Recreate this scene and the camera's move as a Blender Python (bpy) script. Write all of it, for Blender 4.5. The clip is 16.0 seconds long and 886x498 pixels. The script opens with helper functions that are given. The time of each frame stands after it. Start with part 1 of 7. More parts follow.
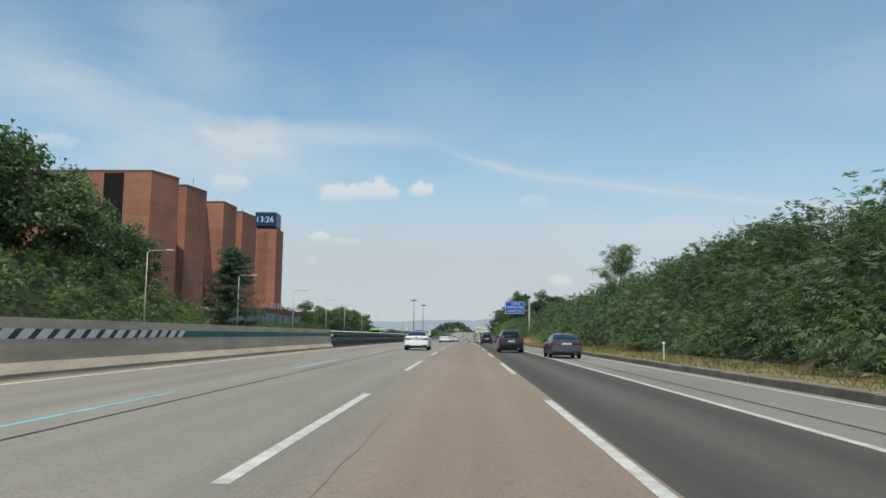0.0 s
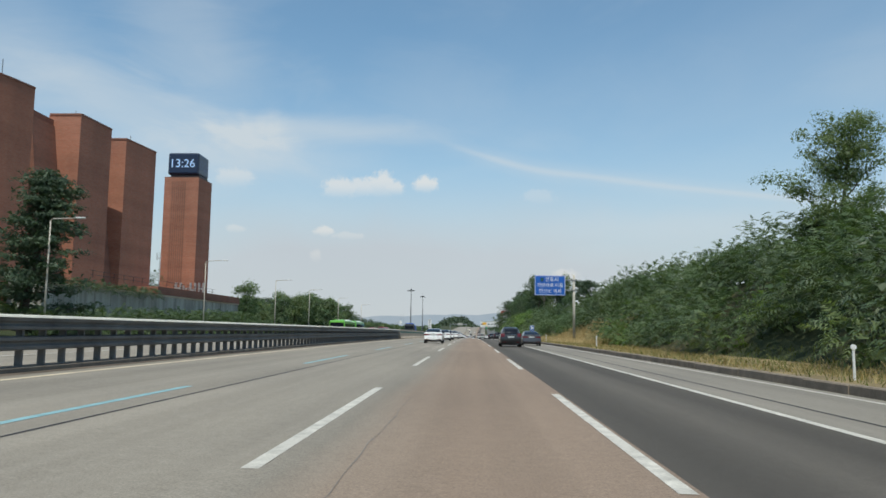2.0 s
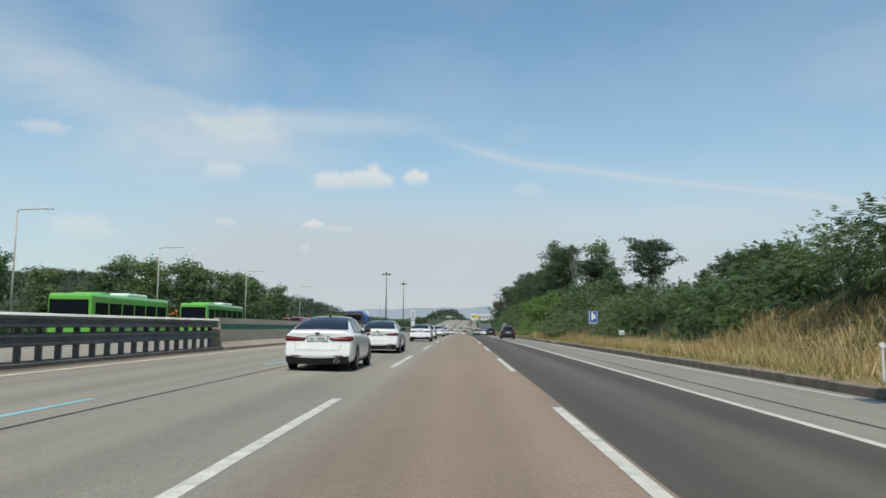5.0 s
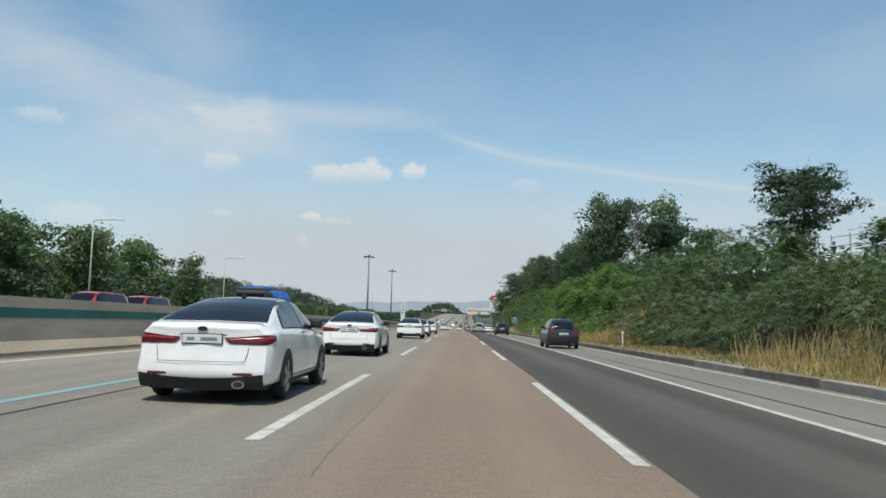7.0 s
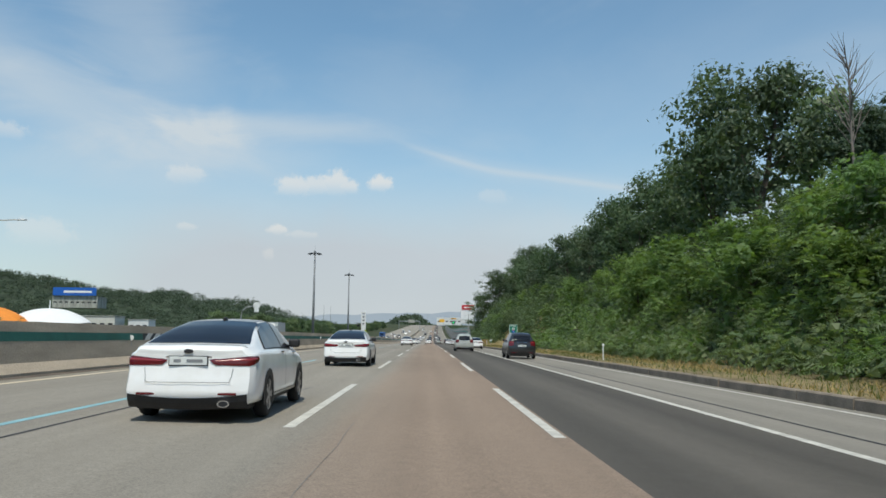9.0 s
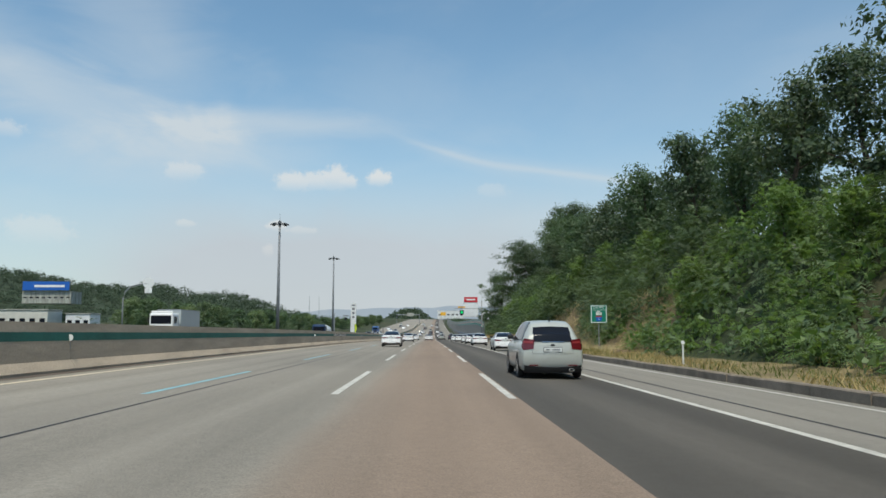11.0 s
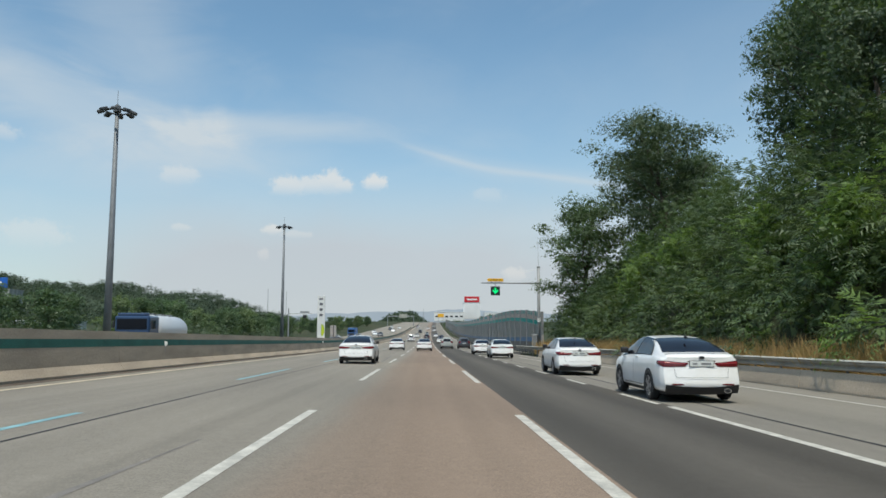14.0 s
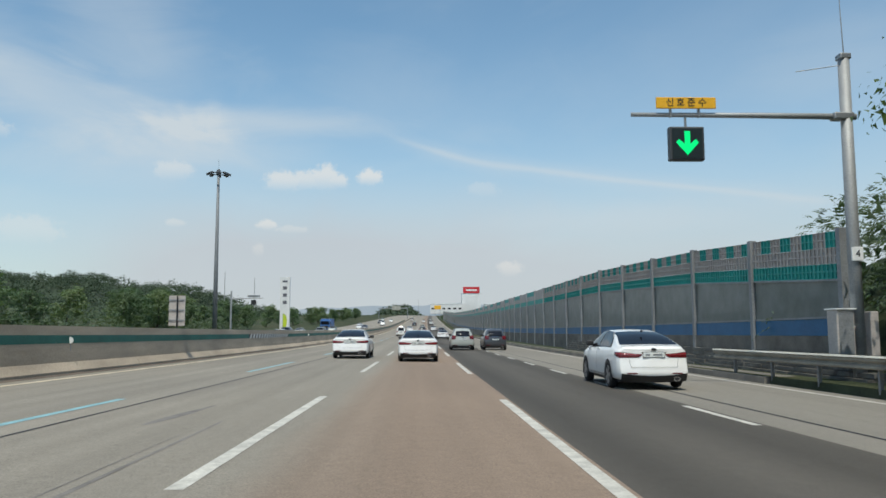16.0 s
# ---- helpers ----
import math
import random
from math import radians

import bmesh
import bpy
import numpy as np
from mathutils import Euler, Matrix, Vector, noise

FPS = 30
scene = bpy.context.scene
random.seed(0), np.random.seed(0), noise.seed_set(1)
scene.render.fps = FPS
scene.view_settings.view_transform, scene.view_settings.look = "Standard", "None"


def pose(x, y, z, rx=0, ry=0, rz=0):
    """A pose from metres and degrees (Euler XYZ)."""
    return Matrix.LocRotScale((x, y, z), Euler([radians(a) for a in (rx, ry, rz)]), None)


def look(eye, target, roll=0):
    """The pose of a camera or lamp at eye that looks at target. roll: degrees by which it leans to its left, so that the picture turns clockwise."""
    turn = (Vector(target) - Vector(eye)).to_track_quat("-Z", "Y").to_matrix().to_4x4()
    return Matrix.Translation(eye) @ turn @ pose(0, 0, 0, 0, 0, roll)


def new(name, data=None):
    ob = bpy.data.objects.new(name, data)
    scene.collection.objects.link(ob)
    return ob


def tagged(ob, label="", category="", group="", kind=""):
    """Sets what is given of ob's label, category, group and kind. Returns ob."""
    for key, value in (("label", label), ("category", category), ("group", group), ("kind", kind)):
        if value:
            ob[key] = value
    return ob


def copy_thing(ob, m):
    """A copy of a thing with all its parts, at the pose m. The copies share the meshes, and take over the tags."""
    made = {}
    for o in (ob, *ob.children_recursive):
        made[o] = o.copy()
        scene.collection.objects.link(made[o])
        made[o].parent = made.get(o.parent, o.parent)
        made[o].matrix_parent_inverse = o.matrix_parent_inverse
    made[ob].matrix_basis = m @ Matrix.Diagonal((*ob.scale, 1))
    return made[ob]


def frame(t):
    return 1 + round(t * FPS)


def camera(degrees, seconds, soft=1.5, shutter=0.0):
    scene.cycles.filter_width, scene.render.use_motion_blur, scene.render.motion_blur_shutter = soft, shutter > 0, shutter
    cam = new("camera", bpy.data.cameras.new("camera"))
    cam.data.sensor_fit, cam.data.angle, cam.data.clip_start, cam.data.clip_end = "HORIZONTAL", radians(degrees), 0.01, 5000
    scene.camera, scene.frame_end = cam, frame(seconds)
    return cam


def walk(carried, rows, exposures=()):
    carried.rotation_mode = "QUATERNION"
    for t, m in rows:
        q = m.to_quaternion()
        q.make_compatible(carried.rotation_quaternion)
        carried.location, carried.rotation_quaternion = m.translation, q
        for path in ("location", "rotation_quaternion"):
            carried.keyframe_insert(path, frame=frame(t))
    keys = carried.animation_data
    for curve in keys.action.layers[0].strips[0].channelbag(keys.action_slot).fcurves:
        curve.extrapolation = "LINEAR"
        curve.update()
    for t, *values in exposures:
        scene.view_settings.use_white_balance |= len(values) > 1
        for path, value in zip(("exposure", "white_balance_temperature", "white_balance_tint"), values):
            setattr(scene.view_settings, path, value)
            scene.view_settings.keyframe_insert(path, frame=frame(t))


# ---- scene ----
# the camera rides 1.24 m over its lane; places are given as s (along the road), x (across it), z (over it)
CROSS = 0.0133


def rise(s):
    """Height of the road along its length: a gentle crest, then a dip and a long climb."""
    if s <= 460:
        return -2.0439e-5 * (s - 228) ** 2
    z0, k0, d = -1.1001, -0.009484, s - 460
    if d < 350:
        return z0 + k0 * d + (0.025 - k0) / 700 * d * d
    z1 = z0 + k0 * 350 + (0.025 - k0) * 175
    if d < 850:
        return z1 + 0.025 * (d - 350)
    return z1 + 12.5 + 4.0 * (1 - math.exp(-(d - 850) / 200))


def bend(s):
    return 0.9056e-5 * (min(s, 1600) - 228) ** 2


def edge(s):
    """Where the paved shoulder ends on the right."""
    for a, b, u, v in ((398, 416, 8.65, 11.2), (457, 473, 11.2, 9.8)):
        if s < a:
            return u
        if s < b:
            t = (s - a) / (b - a)
            return u + (v - u) * t * t * (3 - 2 * t)
    return 9.8


def on(s, x, z=0.0):
    """World place of a point s along the road, x to its right and z over it."""
    return Vector((x + bend(s), s, rise(s) - CROSS * max(-20, min(20, x)) + z))


def at(s, x, z=0.0, turn=0.0, scale=1.0):
    p = on(s, x, z)
    yaw = -math.degrees(1.8113e-5 * (s - 228))
    return pose(p.x, p.y, p.z, 0, 0, yaw + turn) @ Matrix.Scale(scale, 4)


cam = camera(58.99, 16.0, 1.6)
PATH = [
    (0.0, pose(0.649, 0.097, 0.191, 96.691, -0.585, 1.835)),
    (0.5, pose(0.525, 15.525, 0.318, 96.607, -0.338, 1.954)),
    (1.0, pose(0.482, 31.121, 0.425, 96.119, -0.324, 1.813)),
    (1.5, pose(0.435, 44.330, 0.538, 96.114, -0.331, 1.988)),
    (2.0, pose(0.341, 59.719, 0.648, 96.305, -0.693, 2.128)),
    (2.5, pose(0.312, 74.930, 0.755, 96.591, -0.577, 1.939)),
    (3.0, pose(0.310, 86.289, 0.868, 96.533, -0.460, 1.479)),
    (5.5, pose(0.343, 157.458, 1.114, 95.355, -0.720, 1.389)),
    (6.0, pose(0.355, 170.840, 1.136, 94.919, -1.144, 1.503)),
    (6.5, pose(0.340, 184.390, 1.175, 95.019, -1.370, 1.210)),
    (7.0, pose(0.143, 198.950, 1.175, 95.422, -1.557, 1.071)),
    (7.5, pose(0.244, 214.032, 1.200, 95.303, -0.985, 0.347)),
    (8.0, pose(0.293, 226.325, 1.240, 95.447, -0.530, -0.458)),
    (8.5, pose(0.176, 241.134, 1.266, 96.040, -0.411, -0.899)),
    (9.0, pose(0.063, 255.731, 1.252, 96.299, -0.611, -1.202)),
    (9.5, pose(0.083, 268.132, 1.248, 96.261, -0.488, -1.538)),
    (12.0, pose(0.196, 342.235, 0.997, 95.750, 0.105, -0.966)),
    (12.5, pose(0.171, 357.712, 0.916, 95.918, -0.294, -1.384)),
    (13.0, pose(0.275, 370.644, 0.820, 95.820, -0.029, -1.637)),
    (13.5, pose(0.378, 386.390, 0.745, 96.233, 0.093, -1.635)),
    (14.0, pose(0.451, 402.059, 0.641, 96.209, -0.098, -1.496)),
    (14.5, pose(0.463, 414.661, 0.530, 95.829, -0.405, -1.890)),
    (15.0, pose(0.633, 428.300, 0.415, 95.660, -0.050, -1.620)),
    (15.5, pose(0.593, 443.307, 0.297, 95.914, -0.435, -1.596)),
    (16.0, pose(0.669, 460.045, 0.145, 95.805, 0.140, -1.836)),
]
walk(cam, PATH, ((0.0, 0.0, 6600, 5), (16.0, 0.0, 6600, 5)))

# ---- daylight: a high sun behind, thin white cloud over a blue sky ----
SUN_EL, SUN_AZ = 65.0, 184.0      # degrees; azimuth clockwise from +y
sun = new("sun", bpy.data.lights.new("sun", "SUN"))
sun.data.energy, sun.data.angle, sun.data.color = 3.7, radians(0.53), (1.0, 0.94, 0.85)
_d = Vector((math.sin(radians(SUN_AZ)) * math.cos(radians(SUN_EL)), math.cos(radians(SUN_AZ)) * math.cos(radians(SUN_EL)), math.sin(radians(SUN_EL))))
sun.matrix_world = look(_d * 300, (0, 0, 0))

world = bpy.data.worlds.new("world")
scene.world = world
world.use_nodes = True
wt = world.node_tree
wt.nodes.clear()


def wn(kind, **kw):
    n = wt.nodes.new(kind)
    for k, v in kw.items():
        n.inputs[k].default_value = v
    return n


def wmath(op, a, b=None, c=None):
    n = wt.nodes.new("ShaderNodeMath")
    n.operation = op
    for i, v in enumerate((a, b, c)):
        if v is None:
            continue
        if isinstance(v, (int, float)):
            n.inputs[i].default_value = v
        else:
            wt.links.new(v, n.inputs[i])
    return n.outputs[0]


def wramp(v, a, b, lo=0.0, hi=1.0):
    n = wt.nodes.new("ShaderNodeMapRange")
    n.interpolation_type = "SMOOTHSTEP"
    wt.links.new(v, n.inputs[0])
    for i, q in enumerate((a, b, lo, hi)):
        n.inputs[i + 1].default_value = q
    return n.outputs[0]


sky = wt.nodes.new("ShaderNodeTexSky")
sky.sky_type, sky.sun_disc = "NISHITA", False
sky.sun_elevation, sky.sun_rotation = radians(SUN_EL), radians(SUN_AZ)
sky.altitude, sky.air_density, sky.dust_density, sky.ozone_density = 60, 1.0, 0.5, 0.35
coord = wt.nodes.new("ShaderNodeTexCoord")
sep = wt.nodes.new("ShaderNodeSeparateXYZ")
wt.links.new(coord.outputs["Generated"], sep.inputs[0])
dx, dy, dz = sep.outputs
up = wmath("MAXIMUM", dz, 0.0)
# high cloud: direction carried to a flat sheet, so that it thins out towards the horizon
hz = wmath("ADD", up, 0.10)
px, py = wmath("DIVIDE", dx, hz), wmath("DIVIDE", dy, hz)
plane = wt.nodes.new("ShaderNodeCombineXYZ")
wt.links.new(px, plane.inputs[0])
wt.links.new(py, plane.inputs[1])


def wnoise(vec, scale, detail, rough, shift=(0, 0, 0), stretch=(1, 1, 1), rot=0.0, distort=0.0):
    m = wt.nodes.new("ShaderNodeMapping")
    m.inputs["Location"].default_value, m.inputs["Scale"].default_value = shift, stretch
    m.inputs["Rotation"].default_value = (0, 0, radians(rot))
    wt.links.new(vec, m.inputs[0])
    n = wn("ShaderNodeTexNoise", Scale=scale, Detail=detail, Roughness=rough, Distortion=distort)
    wt.links.new(m.outputs[0], n.inputs[0])
    return n.outputs[0]


az = wmath("ARCTAN2", dx, dy)                        # bearing, radians, right of the road's line
el = wmath("ARCSINE", dz)
dome = wt.nodes.new("ShaderNodeCombineXYZ")
wt.links.new(az, dome.inputs[0])
wt.links.new(el, dome.inputs[1])
sheet = wnoise(plane.outputs[0], 0.55, 7, 0.55, (3.1, 1.3, 0), (1.0, 0.6, 1), 28, 0.3)
threads = wnoise(dome.outputs[0], 6.0, 9, 0.60, (2.3, 0.7, 0), (0.8, 2.6, 1), 14, 0.9)     # fine combed-out threads of ice cloud
tufts = wnoise(dome.outputs[0], 5.0, 6, 0.55, (7.1, 3.9, 0), (1.0, 1.7, 1), -12, 0.5)
ragged = wmath("ADD", wmath("MULTIPLY", wmath("SUBTRACT", tufts, 0.5), 1.5), wmath("MULTIPLY", wmath("SUBTRACT", threads, 0.5), 1.3))
# thin cirrus all over, thicker to the left
high = wmath("ADD", wramp(sheet, 0.35, 0.72, 0.0, 0.16), wmath("MULTIPLY", wramp(tufts, 0.46, 0.74, 0.0, 0.16), wramp(az, -0.40, 0.40, 1.0, 0.45)))


def bank(a0, e0, wa, we, slope, strength):
    """A ragged bank of thin cloud round one bearing and height, leaning by slope."""
    da = wmath("SUBTRACT", az, a0)
    qe = wmath("DIVIDE", wmath("SUBTRACT", wmath("SUBTRACT", el, e0), wmath("MULTIPLY", da, slope)), we)
    qa = wmath("DIVIDE", da, wa)
    r = wmath("SQRT", wmath("ADD", wmath("MULTIPLY", qa, qa), wmath("MULTIPLY", qe, qe)))
    return wramp(wmath("ADD", r, ragged), 0.1, 1.35, strength, 0.0)


for row in ((-0.42, 0.262, 0.17, 0.050, -0.22, 0.42), (-0.56, 0.315, 0.13, 0.055, -0.10, 0.22), (-0.36, 0.345, 0.10, 0.075, -0.3, 0.28), (-0.19, 0.256, 0.17, 0.020, 0.02, 0.46),
            (-0.30, 0.212, 0.18, 0.042, 0.05, 0.40), (0.27, 0.138, 0.16, 0.020, 0.0, 0.28), (0.52, 0.30, 0.12, 0.05, 0.05, 0.14), (-0.05, 0.30, 0.10, 0.06, 0.0, 0.12)):
    high = wmath("ADD", high, bank(*row))
# milky air low down, with a soft upper edge
low_air = wmath("ADD", el, wmath("MULTIPLY", wmath("SUBTRACT", tufts, 0.5), 0.06))
milk = wmath("ADD", wmath("MULTIPLY", wramp(low_air, 0.06, 0.235, 0.72, 0.0), wmath("MULTIPLY", wramp(az, 0.0, 0.30, 1.0, 0.74), wramp(az, -0.50, -0.22, 0.38, 1.0))), wramp(el, 0.0, 0.42, 0.38, 0.0))
da0 = wmath("SUBTRACT", az, 0.10)
dneg = wmath("MINIMUM", da0, 0.0)
line = wmath("ADD", wmath("MULTIPLY", da0, -0.155), wmath("MULTIPLY", wmath("MULTIPLY", dneg, dneg), 0.9))
off = wmath("ABSOLUTE", wmath("SUBTRACT", wmath("SUBTRACT", wmath("SUBTRACT", el, 0.2075), line), wmath("MULTIPLY", wmath("SUBTRACT", threads, 0.5), 0.010)))
ends = wmath("MULTIPLY", wramp(az, -0.07, 0.04), wramp(az, 0.42, 0.62, 1.0, 0.0))
# a long vapour trail crossing the sky
trail = wmath("MULTIPLY", wmath("ADD", wramp(off, 0.0, 0.0065, 0.30, 0.0), wramp(off, 0.0, 0.019, 0.20, 0.0)), ends)


def puff(a0, e0, wa, we, strength, seed):
    """A small fair-weather cumulus with a soft base and a ragged top."""
    n = wnoise(dome.outputs[0], 85, 5, 0.62, (seed, seed * 1.7, 0))
    qa = wmath("DIVIDE", wmath("SUBTRACT", az, a0), wa)
    qe = wmath("DIVIDE", wmath("SUBTRACT", el, e0), we)
    base = wramp(qe, -1.1, 0.35)
    r = wmath("SQRT", wmath("ADD", wmath("MULTIPLY", qa, qa), wmath("MULTIPLY", qe, qe)))
    body = wramp(wmath("ADD", r, wmath("MULTIPLY", wmath("SUBTRACT", n, 0.5), 1.5)), 0.55, 1.1, strength, 0.0)
    return wmath("MULTIPLY", body, base)


cumulus = None
for row in ((-0.170, 0.184, 0.027, 0.016, 0.58, 1.0), (-0.143, 0.186, 0.022, 0.015, 0.58, 2.2), (-0.118, 0.190, 0.022, 0.020, 0.66, 3.4), (-0.102, 0.186, 0.015, 0.011, 0.6, 3.9), (-0.062, 0.191, 0.019, 0.013, 0.70, 6.6),
            (-0.191, 0.129, 0.013, 0.008, 0.55, 4.1), (-0.303, 0.190, 0.027, 0.014, 0.34, 5.7), (-0.46, 0.112, 0.040, 0.020, 0.28, 6.3), (-0.505, 0.222, 0.030, 0.012, 0.34, 8.8), (-0.16, 0.124, 0.022, 0.006, 0.25, 4.9),
            (-0.200, 0.098, 0.008, 0.010, 0.25, 2.9), (0.118, 0.075, 0.018, 0.012, 0.40, 7.9), (0.085, 0.176, 0.024, 0.012, 0.18, 9.6), (-0.575, 0.205, 0.02, 0.02, 0.45, 5.1), (-0.30, 0.128, 0.012, 0.006, 0.3, 1.9)):
    q = puff(*row)
    cumulus = q if cumulus is None else wmath("MAXIMUM", cumulus, q)
veil = wmath("MINIMUM", wmath("MAXIMUM", milk, 0.0), 0.93)
mix1 = wt.nodes.new("ShaderNodeMix")
mix1.data_type = "RGBA"
wt.links.new(veil, mix1.inputs[0])
tint = wt.nodes.new("ShaderNodeMix")          # clear summer air, a little greener than the model's
tint.data_type, tint.blend_type = "RGBA", "MULTIPLY"
tint.inputs[0].default_value = 1.0
wt.links.new(sky.outputs[0], tint.inputs[6])
tint.inputs[7].default_value = (0.90, 1.10, 1.12, 1)
wt.links.new(tint.outputs[2], mix1.inputs[6])
mix1.inputs[7].default_value = (4.12, 4.34, 4.84, 1)
mixc = wt.nodes.new("ShaderNodeMix")          # ice cloud, whiter than the low haze
mixc.data_type = "RGBA"
wt.links.new(wmath("MINIMUM", wmath("ADD", high, trail), 0.9), mixc.inputs[0])
wt.links.new(mix1.outputs[2], mixc.inputs[6])
mixc.inputs[7].default_value = (4.75, 5.15, 5.65, 1)
mix2 = wt.nodes.new("ShaderNodeMix")
mix2.data_type = "RGBA"
wt.links.new(cumulus, mix2.inputs[0])
wt.links.new(mixc.outputs[2], mix2.inputs[6])
mix2.inputs[7].default_value = (6.3, 6.05, 5.95, 1)
bg = wn("ShaderNodeBackground", Strength=0.13)
wt.links.new(mix2.outputs[2], bg.inputs[0])
wo = wt.nodes.new("ShaderNodeOutputWorld")
wt.links.new(bg.outputs[0], wo.inputs[0])

# ---- materials ----
class Mat:
    """A small builder for node materials."""

    def __init__(self, name, rough=0.6, metal=0.0, spec=0.5):
        self.m = bpy.data.materials.new(name)
        self.m.use_nodes = True
        self.t = self.m.node_tree
        self.b = self.t.nodes["Principled BSDF"]
        self.b.inputs["Roughness"].default_value = rough
        self.b.inputs["Metallic"].default_value = metal
        self.b.inputs["Specular IOR Level"].default_value = spec

    def node(self, kind, **kw):
        n = self.t.nodes.new(kind)
        for k, v in kw.items():
            n.inputs[k].default_value = v
        return n

    def coords(self, scale=(1, 1, 1), space="Object"):
        c = self.node("ShaderNodeTexCoord")
        m = self.node("ShaderNodeMapping", Scale=scale)
        self.t.links.new(c.outputs[space], m.inputs[0])
        return m.outputs[0]

    def noise(self, scale, detail=5, rough=0.55, stretch=(1, 1, 1), space="Object"):
        n = self.node("ShaderNodeTexNoise", Scale=scale, Detail=detail, Roughness=rough)
        self.t.links.new(self.coords(stretch, space), n.inputs[0])
        return n.outputs[0]

    def ramp(self, value, stops):
        r = self.node("ShaderNodeValToRGB")
        e = r.color_ramp.elements
        while len(e) < len(stops):
            e.new(0.5)
        for q, (p, c) in zip(e, stops):
            q.position, q.color = p, (*c, 1) if len(c) == 3 else c
        self.t.links.new(value, r.inputs[0])
        return r.outputs[0]

    def mix(self, fac, a, b, mode="MIX"):
        n = self.node("ShaderNodeMix")
        n.data_type, n.blend_type = "RGBA", mode
        for i, v in ((0, fac), (6, a), (7, b)):
            if isinstance(v, (int, float)):
                n.inputs[i].default_value = v
            elif isinstance(v, tuple):
                n.inputs[i].default_value = (*v, 1)
            else:
                self.t.links.new(v, n.inputs[i])
        return n.outputs[2]

    def colour(self, c):
        if isinstance(c, tuple):
            self.b.inputs["Base Color"].default_value = (*c, 1)
        else:
            self.t.links.new(c, self.b.inputs["Base Color"])
        return self

    def bump(self, value, strength=0.3, distance=0.01):
        n = self.node("ShaderNodeBump", Strength=strength, Distance=distance)
        self.t.links.new(value, n.inputs["Height"])
        self.t.links.new(n.outputs[0], self.b.inputs["Normal"])
        return self


def grainy(name, c, spread=0.25, scale=3.0, fine=40.0, rough=0.7, metal=0.0, bump=0.2, stretch=(1, 1, 1), spec=0.4, warm=0.0):
    """A surface with broad stains and a fine grain."""
    k = Mat(name, rough, metal, spec)
    a = k.noise(scale, 6, 0.6, stretch)
    f = k.noise(fine, 4, 0.6)
    lo = tuple(v * (1 - spread) for v in c)
    hi = tuple(min(1, v * (1 + spread) * (1 + warm * w)) for v, w in zip(c, (1, 0, -1)))
    base = k.ramp(a, ((0.3, lo), (0.7, hi)))
    grain = k.ramp(f, ((0.3, (0.82,) * 3), (0.7, (1.12,) * 3)))
    k.colour(k.mix(1.0, base, grain, "MULTIPLY"))
    if bump:
        k.bump(f, bump, 0.006)
    return k


def pavement(name, c, streak=0.12, speck=0.22, rough=0.85, bump=0.5, stain=None, tracks=None):
    """Carriageway: tyre streaks along the road, patches and aggregate."""
    k = Mat(name, rough, 0, 0.3)
    along = k.noise(0.9, 4, 0.5, (1.6, 0.012, 1))
    patch = k.noise(0.16, 6, 0.62, (1, 0.35, 1))
    stone = k.noise(46, 4, 0.78)
    mid = k.noise(7, 5, 0.65)
    q = k.ramp(along, ((0.3, tuple(v * (1 - streak) for v in c)), (0.72, tuple(v * (1 + streak) for v in c))))
    if stain or tracks:
        # the resurfaced lane turns brown across a soft, wandering edge that keeps to the road's line
        co = k.node("ShaderNodeTexCoord")
        sp = k.node("ShaderNodeSeparateXYZ")
        k.t.links.new(co.outputs["Object"], sp.inputs[0])

        def op(kind, a, b):
            n = k.node("ShaderNodeMath")
            n.operation = kind
            for i, v in enumerate((a, b)):
                if isinstance(v, (int, float)):
                    n.inputs[i].default_value = v
                else:
                    k.t.links.new(v, n.inputs[i])
            return n.outputs[0]

        dy = op("SUBTRACT", sp.outputs[1], 228.0)
        xx = op("SUBTRACT", sp.outputs[0], op("MULTIPLY", op("MULTIPLY", dy, dy), 0.9056e-5))
        wander = k.noise(0.5, 5, 0.6, (1, 0.25, 1))
    if stain:
        xx = op("ADD", xx, op("MULTIPLY", op("SUBTRACT", wander, 0.5), 0.7))
        fac = k.ramp(op("ADD", op("MULTIPLY", xx, 0.5), 1.0), ((0.22, (0, 0, 0)), (0.52, (0.75, 0.75, 0.75)), (0.95, (1, 1, 1))))
        q = k.mix(fac, q, k.mix(1.0, stain, k.ramp(along, ((0.3, (0.9,) * 3), (0.72, (1.1,) * 3))), "MULTIPLY"))
    if tracks:
        # wheel paths polished into the lane, between the two given lines
        a, b = tracks
        xw = op("ADD", xx, op("MULTIPLY", op("SUBTRACT", wander, 0.5), 0.35))
        band = k.ramp(op("DIVIDE", op("SUBTRACT", xw, a), b - a), ((0.0, (0.98,) * 3), (0.13, (0.80,) * 3), (0.30, (1.02,) * 3), (0.45, (1.24,) * 3), (0.60, (1.12,) * 3), (0.74, (0.80,) * 3), (0.88, (0.94,) * 3), (1.0, (1.10,) * 3)))
        q = k.mix(1.0, q, band, "MULTIPLY")
    q = k.mix(1.0, q, k.ramp(patch, ((0.3, (0.86,) * 3), (0.7, (1.1, 1.09, 1.07)))), "MULTIPLY")
    q = k.mix(1.0, q, k.ramp(stone, ((0.3, (1 - speck,) * 3), (0.72, (1 + speck,) * 3))), "MULTIPLY")
    q = k.mix(1.0, q, k.ramp(mid, ((0.3, (0.91,) * 3), (0.7, (1.06,) * 3))), "MULTIPLY")
    k.colour(q)
    k.bump(stone, bump, 0.014)
    return k.m


